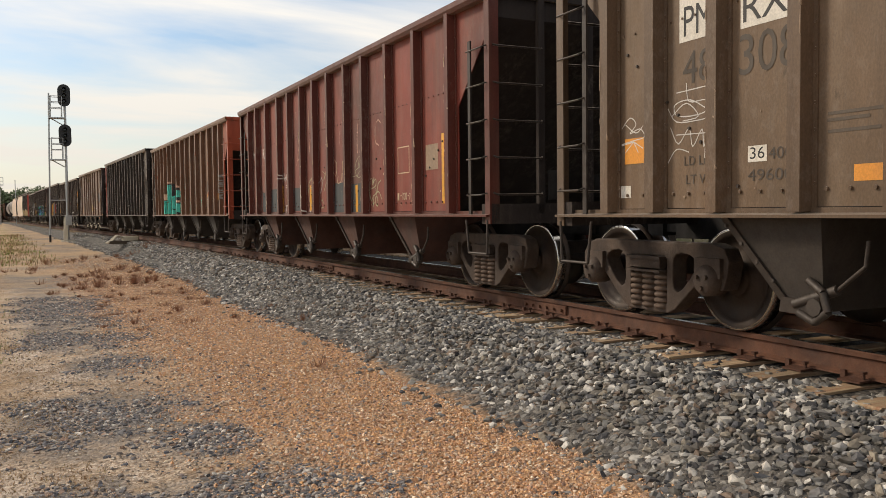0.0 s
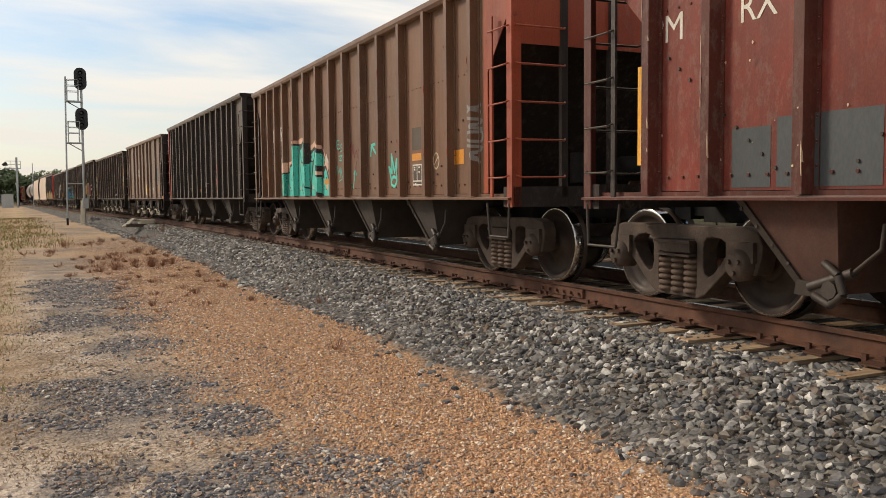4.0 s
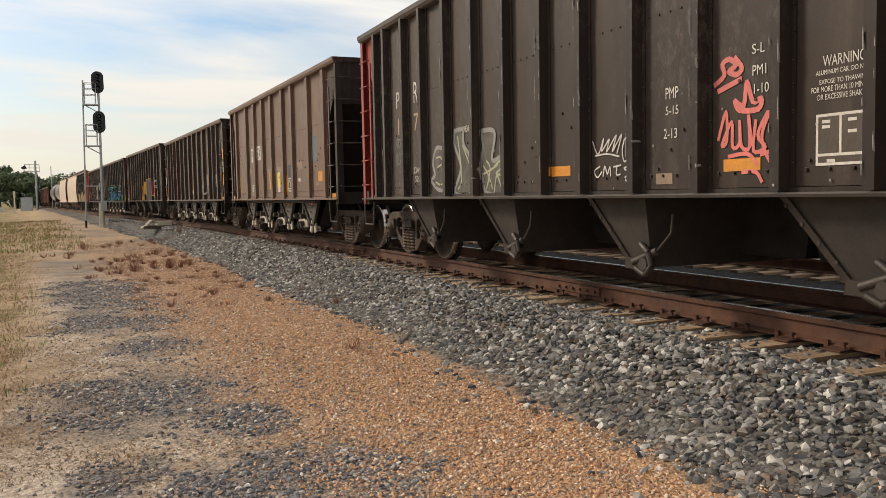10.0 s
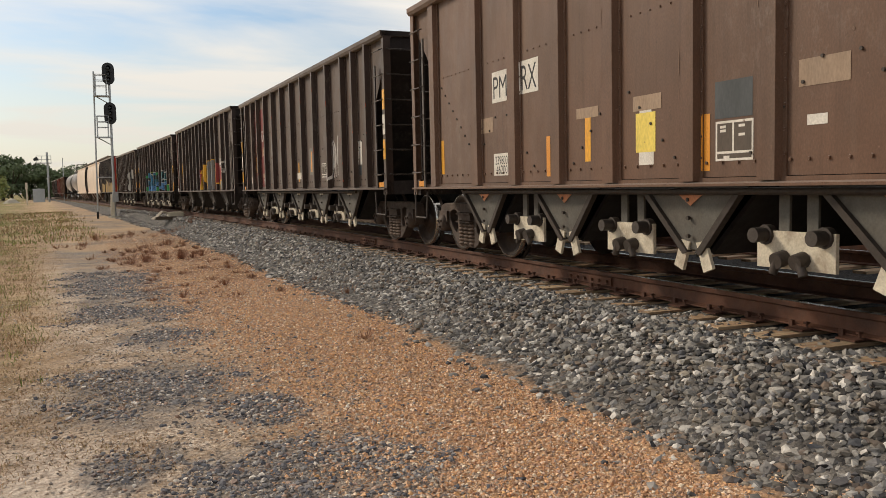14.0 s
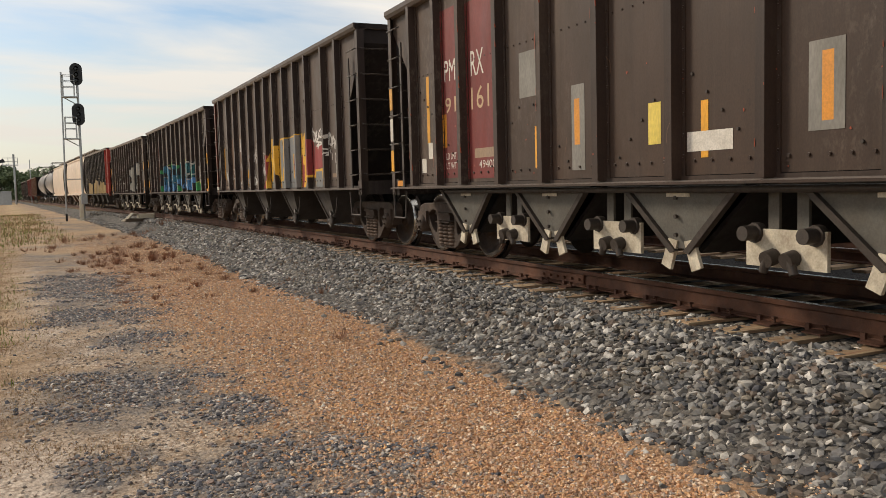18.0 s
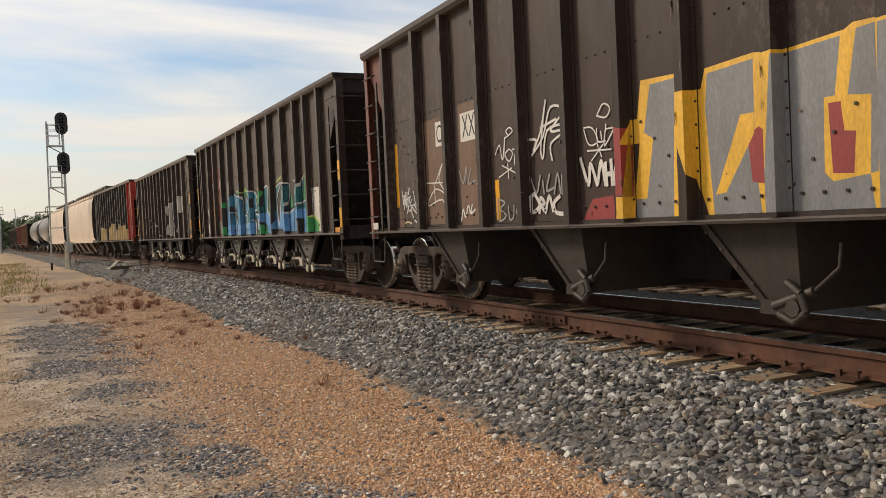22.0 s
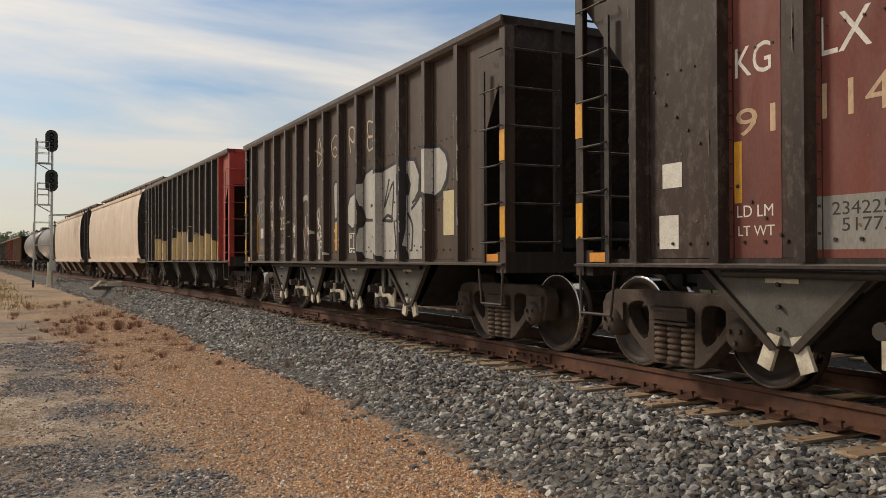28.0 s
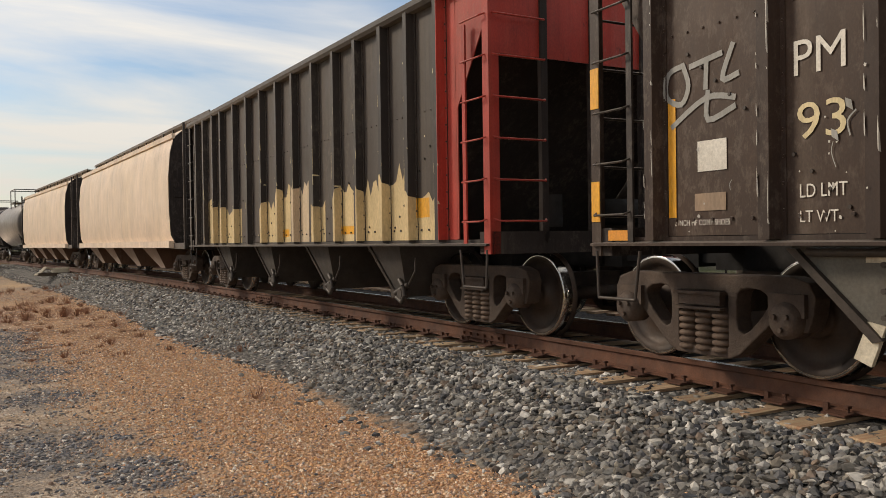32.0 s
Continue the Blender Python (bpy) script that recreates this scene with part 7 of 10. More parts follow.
spray(CARS[2], "graffiti_fill", [list(((3.35, 1.27), (3.28, 1.26), (3.23, 1.17), (3.30, 1.16)))], "spray_peach")
spray(CARS[2], "paint_blot", [list(((0.70, 1.76), (0.66, 1.78), (0.60, 1.69), (0.48, 1.65), (0.27, 1.65), (0.27, 1.61), (0.40, 1.62), (0.47, 1.57), (0.49, 1.47), (0.57, 1.55), (0.63, 1.63), (0.68, 1.68)))], "spray_white")
spray(CARS[2], "graffiti_shadow", [list(((0.51, 1.45), (0.40, 1.48), (0.26, 1.46), (0.25, 1.04), (0.40, 1.04), (0.39, 1.23), (0.48, 1.36)))], "spray_black")
spray(CARS[2], "graffiti_fill", [list(((0.46, 1.43), (0.35, 1.44), (0.37, 1.38), (0.43, 1.37)))], "spray_peach")
spray(CARS[2], "graffiti_fill", [list(((0.33, 1.37), (0.26, 1.37), (0.27, 1.33), (0.31, 1.33)))], "spray_peach")
spray(CARS[2], "graffiti_fill", [list(((0.39, 1.19), (0.27, 1.22), (0.26, 1.16), (0.37, 1.12)))], "spray_peach")
spray(CARS[2], "graffiti_fill", [list(((0.34, 1.09), (0.25, 1.11), (0.25, 1.05), (0.33, 1.04)))], "spray_peach")
brush(CARS[2], "graffiti_tag", 0.015, "spray_white", ((3.97, 1.75), (3.95, 1.83), (3.90, 1.78), (3.85, 1.83), (3.82, 1.74)), ((3.79, 1.75), (3.75, 1.80), (3.65, 1.79), (3.75, 1.74)), ((3.88, 1.70), (3.97, 1.68), (3.88, 1.66), (3.96, 1.64)), ((3.82, 1.69), (3.84, 1.64), (3.77, 1.65)), ((3.73, 1.64), (3.71, 1.69), (3.64, 1.64)), ((3.99, 1.55), (3.95, 1.62), (3.90, 1.57), (3.85, 1.61)), ((3.80, 1.61), (3.82, 1.55), (3.75, 1.56), (3.75, 1.61)), ((3.68, 1.60), (3.72, 1.57), (3.65, 1.54)))
# turquoise and red scribbles
brush(CARS[2], "graffiti_tag", 0.018, "spray_teal", ((-0.10, 1.97), (0.06, 1.97), (0.01, 1.84), (-0.14, 1.84)), ((0.02, 1.91), (-0.10, 1.90)), ((-0.27, 1.92), (-0.17, 1.88), (-0.28, 1.81), (-0.16, 1.78)), ((-0.34, 1.75), (-0.34, 1.90), (-0.42, 1.85), (-0.34, 1.81)), ((-0.06, 1.70), (-0.24, 1.71), (-0.09, 1.63), (-0.28, 1.64)), ((-0.34, 1.70), (-0.28, 1.61), (-0.39, 1.55), (-0.42, 1.66)), ((0.06, 1.36), (0.04, 1.54), (-0.05, 1.41), (-0.13, 1.51), (-0.15, 1.34)), ((-0.18, 1.49), (-0.24, 1.34), (-0.30, 1.48)), ((-0.35, 1.46), (-0.34, 1.30), (-0.42, 1.31)), ((-0.05, 1.27), (-0.24, 1.31)))
brush(CARS[2], "graffiti_tag", 0.021, "spray_red", ((-0.68, 1.70), (-0.74, 1.91), (-0.81, 1.70)), ((-0.70, 1.77), (-0.81, 1.77)), ((-0.85, 1.86), (-0.88, 1.65), (-0.99, 1.76), (-1.05, 1.64)), ((-1.24, 1.78), (-1.08, 1.76), (-1.23, 1.69), (-1.10, 1.63), (-1.24, 1.59)), ((-1.02, 1.59), (-0.94, 1.48), (-0.96, 1.34)))
# pink and white tags on the black car
brush(CARS[3], "graffiti_tag", 0.040, "spray_pink", ((-2.29, 1.80), (-2.39, 1.86), (-2.37, 1.94), (-2.44, 1.97), (-2.51, 1.92), (-2.44, 1.88), (-2.52, 1.85), (-2.57, 1.89), (-2.50, 1.97)), ((-2.33, 1.75), (-2.56, 1.81)), ((-2.50, 1.66), (-2.59, 1.62), (-2.62, 1.78), (-2.68, 1.64), (-2.76, 1.65), (-2.73, 1.58), (-2.55, 1.59), (-2.50, 1.66)))
brush(CARS[3], "graffiti_tag", 0.029, "spray_pink", ((-2.33, 1.39), (-2.41, 1.59), (-2.42, 1.38), (-2.37, 1.35), (-2.47, 1.51), (-2.48, 1.33), (-2.55, 1.35), (-2.55, 1.51), (-2.57, 1.33), (-2.65, 1.32), (-2.64, 1.54), (-2.67, 1.33)), ((-2.71, 1.50), (-2.69, 1.29), (-2.80, 1.31), (-2.73, 1.40), (-2.82, 1.55)), ((-2.84, 1.55), (-2.77, 1.40), (-2.80, 1.28), (-2.88, 1.16)), ((-2.76, 1.26), (-2.87, 1.28)), ((-2.44, 1.26), (-2.63, 1.27), (-2.73, 1.19)), ((-2.58, 1.14), (-2.71, 1.14), (-2.77, 1.07)))
brush(CARS[3], "graffiti_tag", 0.015, "spray_white", ((-0.64, 1.49), (-0.73, 1.36), (-0.82, 1.50), (-0.79, 1.39), (-0.91, 1.49), (-0.87, 1.38), (-1.02, 1.52), (-0.96, 1.38), (-1.10, 1.52), (-1.03, 1.36)), ((-0.69, 1.35), (-0.87, 1.36), (-1.06, 1.33)), ((-1.14, 1.47), (-1.20, 1.48), (-1.22, 1.34), (-1.14, 1.28), (-1.11, 1.38), (-1.14, 1.47)), ((-0.76, 1.25), (-0.67, 1.21), (-0.72, 1.15), (-0.79, 1.20)), ((-0.81, 1.16), (-0.84, 1.25), (-0.88, 1.18), (-0.92, 1.24), (-0.93, 1.16)), ((-0.98, 1.24), (-1.09, 1.25)), ((-1.03, 1.24), (-1.02, 1.17), (-1.08, 1.17)), ((-1.22, 1.24), (-1.14, 1.22), (-1.22, 1.18), (-1.15, 1.14)), ((-1.16, 1.12), (-1.22, 1.06)))
# thin grey bubble letters
spray(CARS[3], "graffiti_letter", [list(((3.24, 1.53), (3.14, 1.64), (2.97, 1.64), (2.83, 1.58), (2.83, 1.33), (2.91, 1.29), (2.83, 1.22), (2.83, 1.09), (3.06, 1.08), (3.24, 1.15), (3.32, 1.22), (3.20, 1.29), (3.26, 1.42)))], "spray_mist", "thin grey graffiti letter on black steel")
brush(CARS[3], "graffiti_edge", 0.052, "spray_gray", ((3.24, 1.53), (3.14, 1.64), (2.97, 1.64), (2.83, 1.58), (2.83, 1.33), (2.91, 1.29), (2.83, 1.22), (2.83, 1.09), (3.06, 1.08), (3.24, 1.15), (3.32, 1.22), (3.20, 1.29), (3.26, 1.42), (3.24, 1.53)))
spray(CARS[3], "graffiti_letter", [list(((2.52, 1.83), (2.28, 1.82), (2.24, 1.63), (1.97, 1.39), (2.01, 1.04), (2.54, 1.04), (2.34, 1.35), (2.53, 1.65)))], "spray_mist", "thin grey graffiti letter on black steel")
brush(CARS[3], "graffiti_edge", 0.052, "spray_gray", ((2.52, 1.83), (2.28, 1.82), (2.24, 1.63), (1.97, 1.39), (2.01, 1.04), (2.54, 1.04), (2.34, 1.35), (2.53, 1.65), (2.52, 1.83)))
spray(CARS[3], "graffiti_letter", [list(((1.74, 1.77), (1.46, 1.76), (1.38, 1.68), (1.46, 1.46), (1.41, 1.40), (1.24, 1.44), (1.15, 1.40), (1.15, 1.03), (1.61, 1.03), (1.71, 1.18), (1.76, 1.32), (1.70, 1.58)))], "spray_mist", "thin grey graffiti letter on black steel")
brush(CARS[3], "graffiti_edge", 0.052, "spray_gray", ((1.74, 1.77), (1.46, 1.76), (1.38, 1.68), (1.46, 1.46), (1.41, 1.40), (1.24, 1.44), (1.15, 1.40), (1.15, 1.03), (1.61, 1.03), (1.71, 1.18), (1.76, 1.32), (1.70, 1.58), (1.74, 1.77)))
brush(CARS[3], "graffiti_stroke", 0.025, "spray_pale", ((3.15, 1.51), (3.01, 1.52), (2.91, 1.44), (3.10, 1.39)), ((3.17, 1.19), (3.02, 1.15), (2.87, 1.18)), ((2.43, 1.75), (2.37, 1.53), (2.33, 1.20), (2.44, 1.08)), ((2.28, 1.63), (2.10, 1.41)), ((1.69, 1.35), (1.56, 1.24), (1.46, 1.08)), ((1.61, 1.41), (1.51, 1.31), (1.61, 1.08)), ((1.41, 1.33), (1.26, 1.39), (1.20, 1.32), (1.36, 1.25), (1.17, 1.23)), ((1.41, 1.04), (1.34, 1.23), (1.22, 1.07)), ((1.71, 1.25), (1.41, 1.32), (1.31, 1.36)))
# white tags on the brown car
brush(CARS[6], "graffiti_tag", 0.040, "spray_white", ((-3.29, 2.14), (-3.31, 1.91), (-3.42, 1.92), (-3.40, 2.04), (-3.27, 2.09)), ((-3.50, 2.05), (-3.43, 1.99), (-3.47, 1.88), (-3.56, 1.90)), ((-3.44, 1.98), (-3.52, 1.98)), ((-3.55, 2.07), (-3.52, 1.95), (-3.61, 1.92), (-3.66, 2.02)), ((-3.78, 2.09), (-3.68, 2.04), (-3.71, 1.95), (-3.80, 1.95)), ((-3.84, 2.07), (-3.80, 1.99), (-3.86, 1.94), (-3.93, 2.00), (-3.84, 2.07)))
brush(CARS[6], "graffiti_tag", 0.032, "spray_white", ((-4.04, 2.05), (-3.95, 2.01), (-4.05, 2.00)), ((-3.95, 2.00), (-3.96, 1.91), (-4.04, 1.92)), ((-3.56, 1.87), (-3.87, 1.83), (-3.51, 1.79), (-3.66, 1.83), (-3.58, 1.74)))
brush(CARS[6], "graffiti_tag", 0.040, "spray_white", ((-4.30, 1.96), (-4.27, 1.79)), ((-4.23, 1.91), (-4.30, 1.98), (-4.42, 1.87), (-4.41, 1.77), (-4.29, 1.80)), ((-4.42, 1.73), (-4.51, 1.92), (-4.58, 1.70)), ((-4.45, 1.78), (-4.57, 1.78)), ((-4.59, 1.86), (-4.70, 1.66), (-4.78, 1.80)), ((-4.85, 1.85), (-4.78, 1.80), (-4.79, 1.70), (-4.88, 1.66), (-4.94, 1.72), (-4.93, 1.80), (-4.85, 1.85)))
brush(CARS[6], "graffiti_tag", 0.025, "spray_white", ((-4.21, 1.72), (-4.36, 1.63)), ((-4.29, 1.73), (-4.25, 1.59)), ((-4.19, 1.61), (-4.33, 1.68)), ((-4.45, 1.61), (-4.43, 1.51)), ((-4.59, 1.59), (-4.63, 1.61), (-4.60, 1.46), (-4.66, 1.48)), ((-4.69, 1.56), (-4.67, 1.50), (-4.71, 1.49), (-4.73, 1.56), (-4.69, 1.56)), ((-4.75, 1.57), (-4.74, 1.46)), ((-4.76, 1.52), (-4.86, 1.60), (-4.80, 1.47), (-4.94, 1.43), (-4.92, 1.15)), ((-4.66, 1.34), (-4.74, 1.41), (-4.85, 1.44)))
brush(CARS[6], "graffiti_tag", 0.017, "spray_white", ((4.20, 1.58), (3.73, 1.56)), ((3.98, 1.57), (3.96, 1.32)), ((3.94, 1.56), (3.71, 1.79), (3.83, 1.60), (3.66, 1.43), (3.95, 1.49), (4.19, 1.29), (3.75, 1.35), (3.57, 1.10)))
brush(CARS[6], "graffiti_tag", 0.030, "spray_white", ((5.04, 1.52), (5.02, 1.43), (5.01, 1.34)), ((4.93, 1.50), (4.94, 1.41), (4.95, 1.34)), ((4.87, 1.50), (4.89, 1.39), (4.91, 1.31)), ((4.79, 1.55), (4.82, 1.47), (4.85, 1.37), (4.86, 1.31)))
brush(CARS[6], "graffiti_tag", 0.022, "spray_white", ((5.02, 1.46), (4.96, 1.45)), ((4.96, 1.46), (4.98, 1.36), (4.99, 1.27)), ((4.94, 1.40), (4.86, 1.41)), ((4.83, 1.42), (4.78, 1.43), (4.74, 1.45)), ((4.77, 1.41), (4.81, 1.37), (4.75, 1.36), (4.73, 1.40)), ((4.84, 1.31), (4.87, 1.26), (4.88, 1.22)), ((4.81, 1.32), (4.84, 1.29), (4.82, 1.25), (4.77, 1.26), (4.73, 1.30), (4.77, 1.33)), ((4.65, 1.50), (4.63, 1.44), (4.61, 1.37), (4.58, 1.32)))
brush(CARS[6], "graffiti_tag", 0.028, "spray_white", ((4.74, 1.31), (4.69, 1.33), (4.63, 1.32), (4.58, 1.27), (4.54, 1.22), (4.58, 1.22), (4.66, 1.26), (4.73, 1.31), (4.74, 1.25), (4.69, 1.17), (4.62, 1.11), (4.54, 1.08), (4.49, 1.06), (4.49, 1.14), (4.52, 1.22)))
brush(CARS[6], "graffiti_tag", 0.020, "spray_tan", ((4.97, 1.09), (4.87, 1.10), (4.75, 1.08)))
brush(CARS[6], "stencil_frame", 0.014, "mark_black", ((4.82, 1.44), (4.81, 1.46), (4.65, 1.46)), ((4.81, 1.42), (4.81, 1.38), (4.81, 1.35)), ((4.72, 1.38), (4.72, 1.34), (4.66, 1.34)))
patch(CARS[6], 5.075, 1.03, 0.165, 0.31, "patch_brown")
for txt, z in (("LIFT", 1.29), ("HERE", 1.245), ("PULL", 1.175), ("HERE", 1.13)):
    letters(CARS[6], txt, 5.06, z, 0.12, 0.032, "mark_black")
plate = Shape()
plate.box(-1.722, -1.716, 5.73, 5.92, 1.02, 1.115)
part("reflector", plate, "mark_white", CARS[6].root)
brush(CARS[6], "graffiti_tag", 0.025, "spray_white", ((3.24, 1.08), (3.19, 1.21), (3.13, 1.12), (3.05, 1.25), (3.01, 1.16)), ((2.95, 1.26), (2.99, 1.16), (2.88, 1.20)))
brush(CARS[6], "graffiti_tag", 0.021, "spray_gray", ((3.25, 1.67), (3.15, 1.51), (3.06, 1.70), (3.09, 1.50)), ((2.94, 1.67), (3.02, 1.50), (2.85, 1.53)), ((2.81, 1.48), (2.75, 1.65), (2.70, 1.46)), ((2.34, 1.29), (2.33, 1.06), (2.17, 1.11), (2.29, 1.18), (2.19, 1.25), (2.34, 1.29)), ((2.12, 1.21), (2.10, 1.07), (2.02, 1.09), (2.00, 1.21)), ((1.89, 1.20), (1.96, 1.14), (1.85, 1.07)), ((1.82, 1.23), (1.82, 1.05)))
brush(CARS[6], "graffiti_tag", 0.015, "spray_white", ((2.35, 1.77), (2.25, 1.86), (2.20, 1.70), (2.13, 1.93), (2.17, 1.71)), ((2.05, 1.80), (2.14, 1.75), (2.06, 1.67), (1.98, 1.75), (2.05, 1.80)), ((1.88, 1.92), (1.95, 1.64), (1.82, 1.62)), ((1.98, 1.79), (1.84, 1.78)), ((2.13, 1.92), (1.97, 1.97), (2.02, 2.02), (2.10, 1.99), (2.05, 1.94)), ((2.29, 1.52), (2.01, 1.60)), ((2.09, 1.65), (2.08, 1.49)), ((2.21, 1.64), (1.84, 1.51)))
brush(CARS[6], "graffiti_tag", 0.025, "spray_white", ((1.64, 1.85), (1.51, 1.83), (1.57, 1.73), (1.42, 1.91), (1.31, 2.19), (1.37, 2.00), (1.43, 1.73), (1.39, 1.65), (1.30, 1.90), (1.00, 1.93)), ((1.60, 1.69), (1.38, 1.85), (1.23, 2.11), (1.01, 2.05), (1.24, 1.89), (0.97, 1.87), (1.24, 1.77), (1.23, 1.61)), ((1.42, 1.94), (1.14, 1.99)))
brush(CARS[6], "graffiti_tag", 0.025, "spray_gray", ((1.64, 1.47), (1.54, 1.31), (1.46, 1.48)), ((1.42, 1.43), (1.40, 1.30)), ((1.29, 1.48), (1.35, 1.33), (1.21, 1.35)), ((1.22, 1.29), (1.15, 1.48), (1.11, 1.29)), ((1.08, 1.46), (1.08, 1.28)), ((0.97, 1.51), (1.01, 1.28)), ((1.08, 1.37), (1.00, 1.39)))
brush(CARS[6], "graffiti_tag", 0.040, "spray_white", ((1.64, 1.28), (1.63, 1.13), (1.49, 1.19), (1.58, 1.30), (1.65, 1.27)), ((1.50, 1.12), (1.47, 1.26), (1.40, 1.21), (1.46, 1.18), (1.38, 1.12)), ((1.38, 1.13), (1.31, 1.27), (1.25, 1.13)), ((1.13, 1.26), (1.23, 1.20), (1.19, 1.11), (0.99, 1.10), (1.03, 1.17)))
brush(CARS[6], "graffiti_tag", 0.015, "spray_white", ((0.69, 1.83), (0.62, 1.69), (0.49, 1.71), (0.56, 1.83), (0.69, 1.85)), ((0.50, 1.82), (0.49, 1.71), (0.38, 1.70)), ((0.44, 1.79), (0.43, 1.72)), ((0.36, 1.84), (0.39, 1.66), (0.17, 1.88)), ((0.36, 1.80), (0.26, 1.80)), ((0.48, 1.94), (0.39, 2.02), (0.30, 1.97), (0.36, 1.90), (0.49, 1.93)), ((0.59, 1.55), (0.42, 1.67)), ((0.50, 1.69), (0.44, 1.57)), ((0.65, 1.64), (0.30, 1.62)))
brush(CARS[6], "graffiti_tag", 0.040, "spray_white", ((0.76, 1.58), (0.65, 1.34), (0.61, 1.52), (0.52, 1.33)), ((0.51, 1.35), (0.45, 1.53), (0.40, 1.33)), ((0.39, 1.51), (0.38, 1.32)), ((0.31, 1.53), (0.30, 1.32)), ((0.38, 1.41), (0.29, 1.42)), ((0.24, 1.48), (0.28, 1.34), (0.21, 1.34)))
# blue and green piece along the brown car
spray(CARS[7], "graffiti_ground", [list(((3.19, 0.97), (3.19, 1.63), (3.12, 1.86), (2.71, 1.88), (2.59, 0.98)))], "spray_green", "green sprayed ground")
spray(CARS[7], "graffiti_ground", [list(((1.58, 1.99), (1.54, 2.10), (1.20, 2.13), (1.18, 1.95)))], "spray_green", "green sprayed ground")
spray(CARS[7], "graffiti_ground", [list(((0.88, 1.98), (0.65, 2.12), (0.56, 2.03), (0.40, 2.07), (0.40, 1.96), (0.78, 1.90)))], "spray_green", "green sprayed ground")
spray(CARS[7], "graffiti_ground", [list(((0.29, 1.93), (0.27, 2.03), (0.20, 2.06), (0.18, 1.86)))], "spray_green", "green sprayed ground")
spray(CARS[7], "graffiti_ground", [list(((-0.41, 1.78), (-0.48, 1.86), (-0.66, 1.91), (-0.79, 1.82), (-0.86, 2.00), (-1.00, 1.99), (-1.08, 1.93), (-1.10, 1.77), (-1.00, 1.67), (-0.84, 1.65), (-0.87, 1.00), (-0.40, 1.00), (-0.45, 1.43)))], "spray_green", "green sprayed ground")
spray(CARS[7], "graffiti_ground", [list(((-0.87, 1.34), (-1.11, 1.29), (-1.26, 1.17), (-1.31, 1.01), (-0.87, 1.00)))], "spray_green", "green sprayed ground")
brush(CARS[7], "graffiti_edge", 0.028, "spray_lime", ((2.25, 2.03), (2.16, 2.13), (2.12, 2.04)), ((1.57, 2.09), (1.39, 2.10), (1.19, 2.13)), ((0.87, 2.02), (0.75, 2.05), (0.64, 2.12), (0.56, 2.03), (0.40, 2.07)))
brush(CARS[7], "graffiti_edge", 0.040, "spray_yellow", ((-0.47, 1.86), (-0.57, 1.88), (-0.67, 1.91), (-0.79, 1.82), (-0.85, 1.95), (-0.86, 2.00), (-1.01, 2.00)), ((-1.47, 2.07), (-1.50, 2.14), (-1.55, 2.05)))
bubble(CARS[7], ((2.76, 1.68), (2.61, 1.70), (2.56, 1.95), (2.14, 1.98), (2.18, 1.85), (2.44, 1.83), (2.44, 1.74), (2.27, 1.65), (2.32, 1.58), (2.49, 1.54), (2.49, 1.49), (2.18, 1.48), (2.23, 0.99), (2.71, 0.99)), ('spray_blue', 'spray_sky'), (('spray_black', 0.06),), "blue graffiti letter edged black and white", 1.28)
bubble(CARS[7], ((2.13, 0.99), (2.14, 1.90), (1.83, 2.04), (1.58, 1.97), (1.55, 1.88), (1.62, 1.72), (1.72, 1.64), (2.00, 1.57), (1.79, 1.49), (1.69, 1.41), (1.67, 0.99)), ('spray_blue', 'spray_sky'), (('spray_black', 0.06),), "blue graffiti letter edged black and white", 1.28)
bubble(CARS[7], ((1.62, 0.99), (1.54, 1.31), (1.47, 1.40), (1.58, 1.54), (1.47, 1.98), (1.18, 1.95), (1.22, 1.54), (1.12, 1.28), (1.17, 1.73), (1.14, 1.97), (0.85, 1.94), (0.82, 1.50), (0.61, 1.49), (0.59, 1.00)), ('spray_blue', 'spray_sky'), (('spray_black', 0.06),), "blue graffiti letter edged black and white", 1.28)
bubble(CARS[7], ((0.57, 1.00), (0.60, 1.32), (0.69, 1.49), (0.65, 1.77), (0.60, 1.93), (0.37, 1.70), (0.50, 1.56), (0.53, 1.32), (0.44, 1.25), (0.32, 1.43), (0.26, 1.62), (0.37, 1.96), (0.24, 1.85), (0.11, 1.42), (0.17, 1.23), (0.25, 1.00)), ('spray_blue', 'spray_sky'), (('spray_black', 0.06),), "blue graffiti letter edged black and white", 1.28)
bubble(CARS[7], ((0.18, 1.00), (0.09, 1.34), (0.17, 1.61), (0.17, 1.73), (0.03, 2.00), (-0.41, 1.94), (-0.36, 1.84), (-0.31, 1.77), (-0.41, 1.68), (-0.35, 1.57), (-0.20, 1.54), (-0.34, 1.49), (-0.52, 1.46), (-0.68, 1.31), (-0.68, 1.01), (-0.43, 1.13), (-0.34, 1.43), (-0.10, 1.41), (-0.28, 1.22), (-0.25, 1.01)), ('spray_blue', 'spray_sky'), (('spray_black', 0.06),), "blue graffiti letter edged black and white", 1.28)
brush(CARS[7], "graffiti_highlight", 0.028, "spray_white", ((2.58, 1.96), (2.14, 1.98)), ((2.46, 1.84), (2.44, 1.74), (2.29, 1.65), (2.32, 1.58), (2.49, 1.53)), ((2.18, 1.48), (2.23, 0.99)), ((1.84, 2.04), (1.58, 1.97), (1.55, 1.88), (1.69, 1.66)), ((2.08, 1.59), (1.81, 1.59), (1.72, 1.52)))
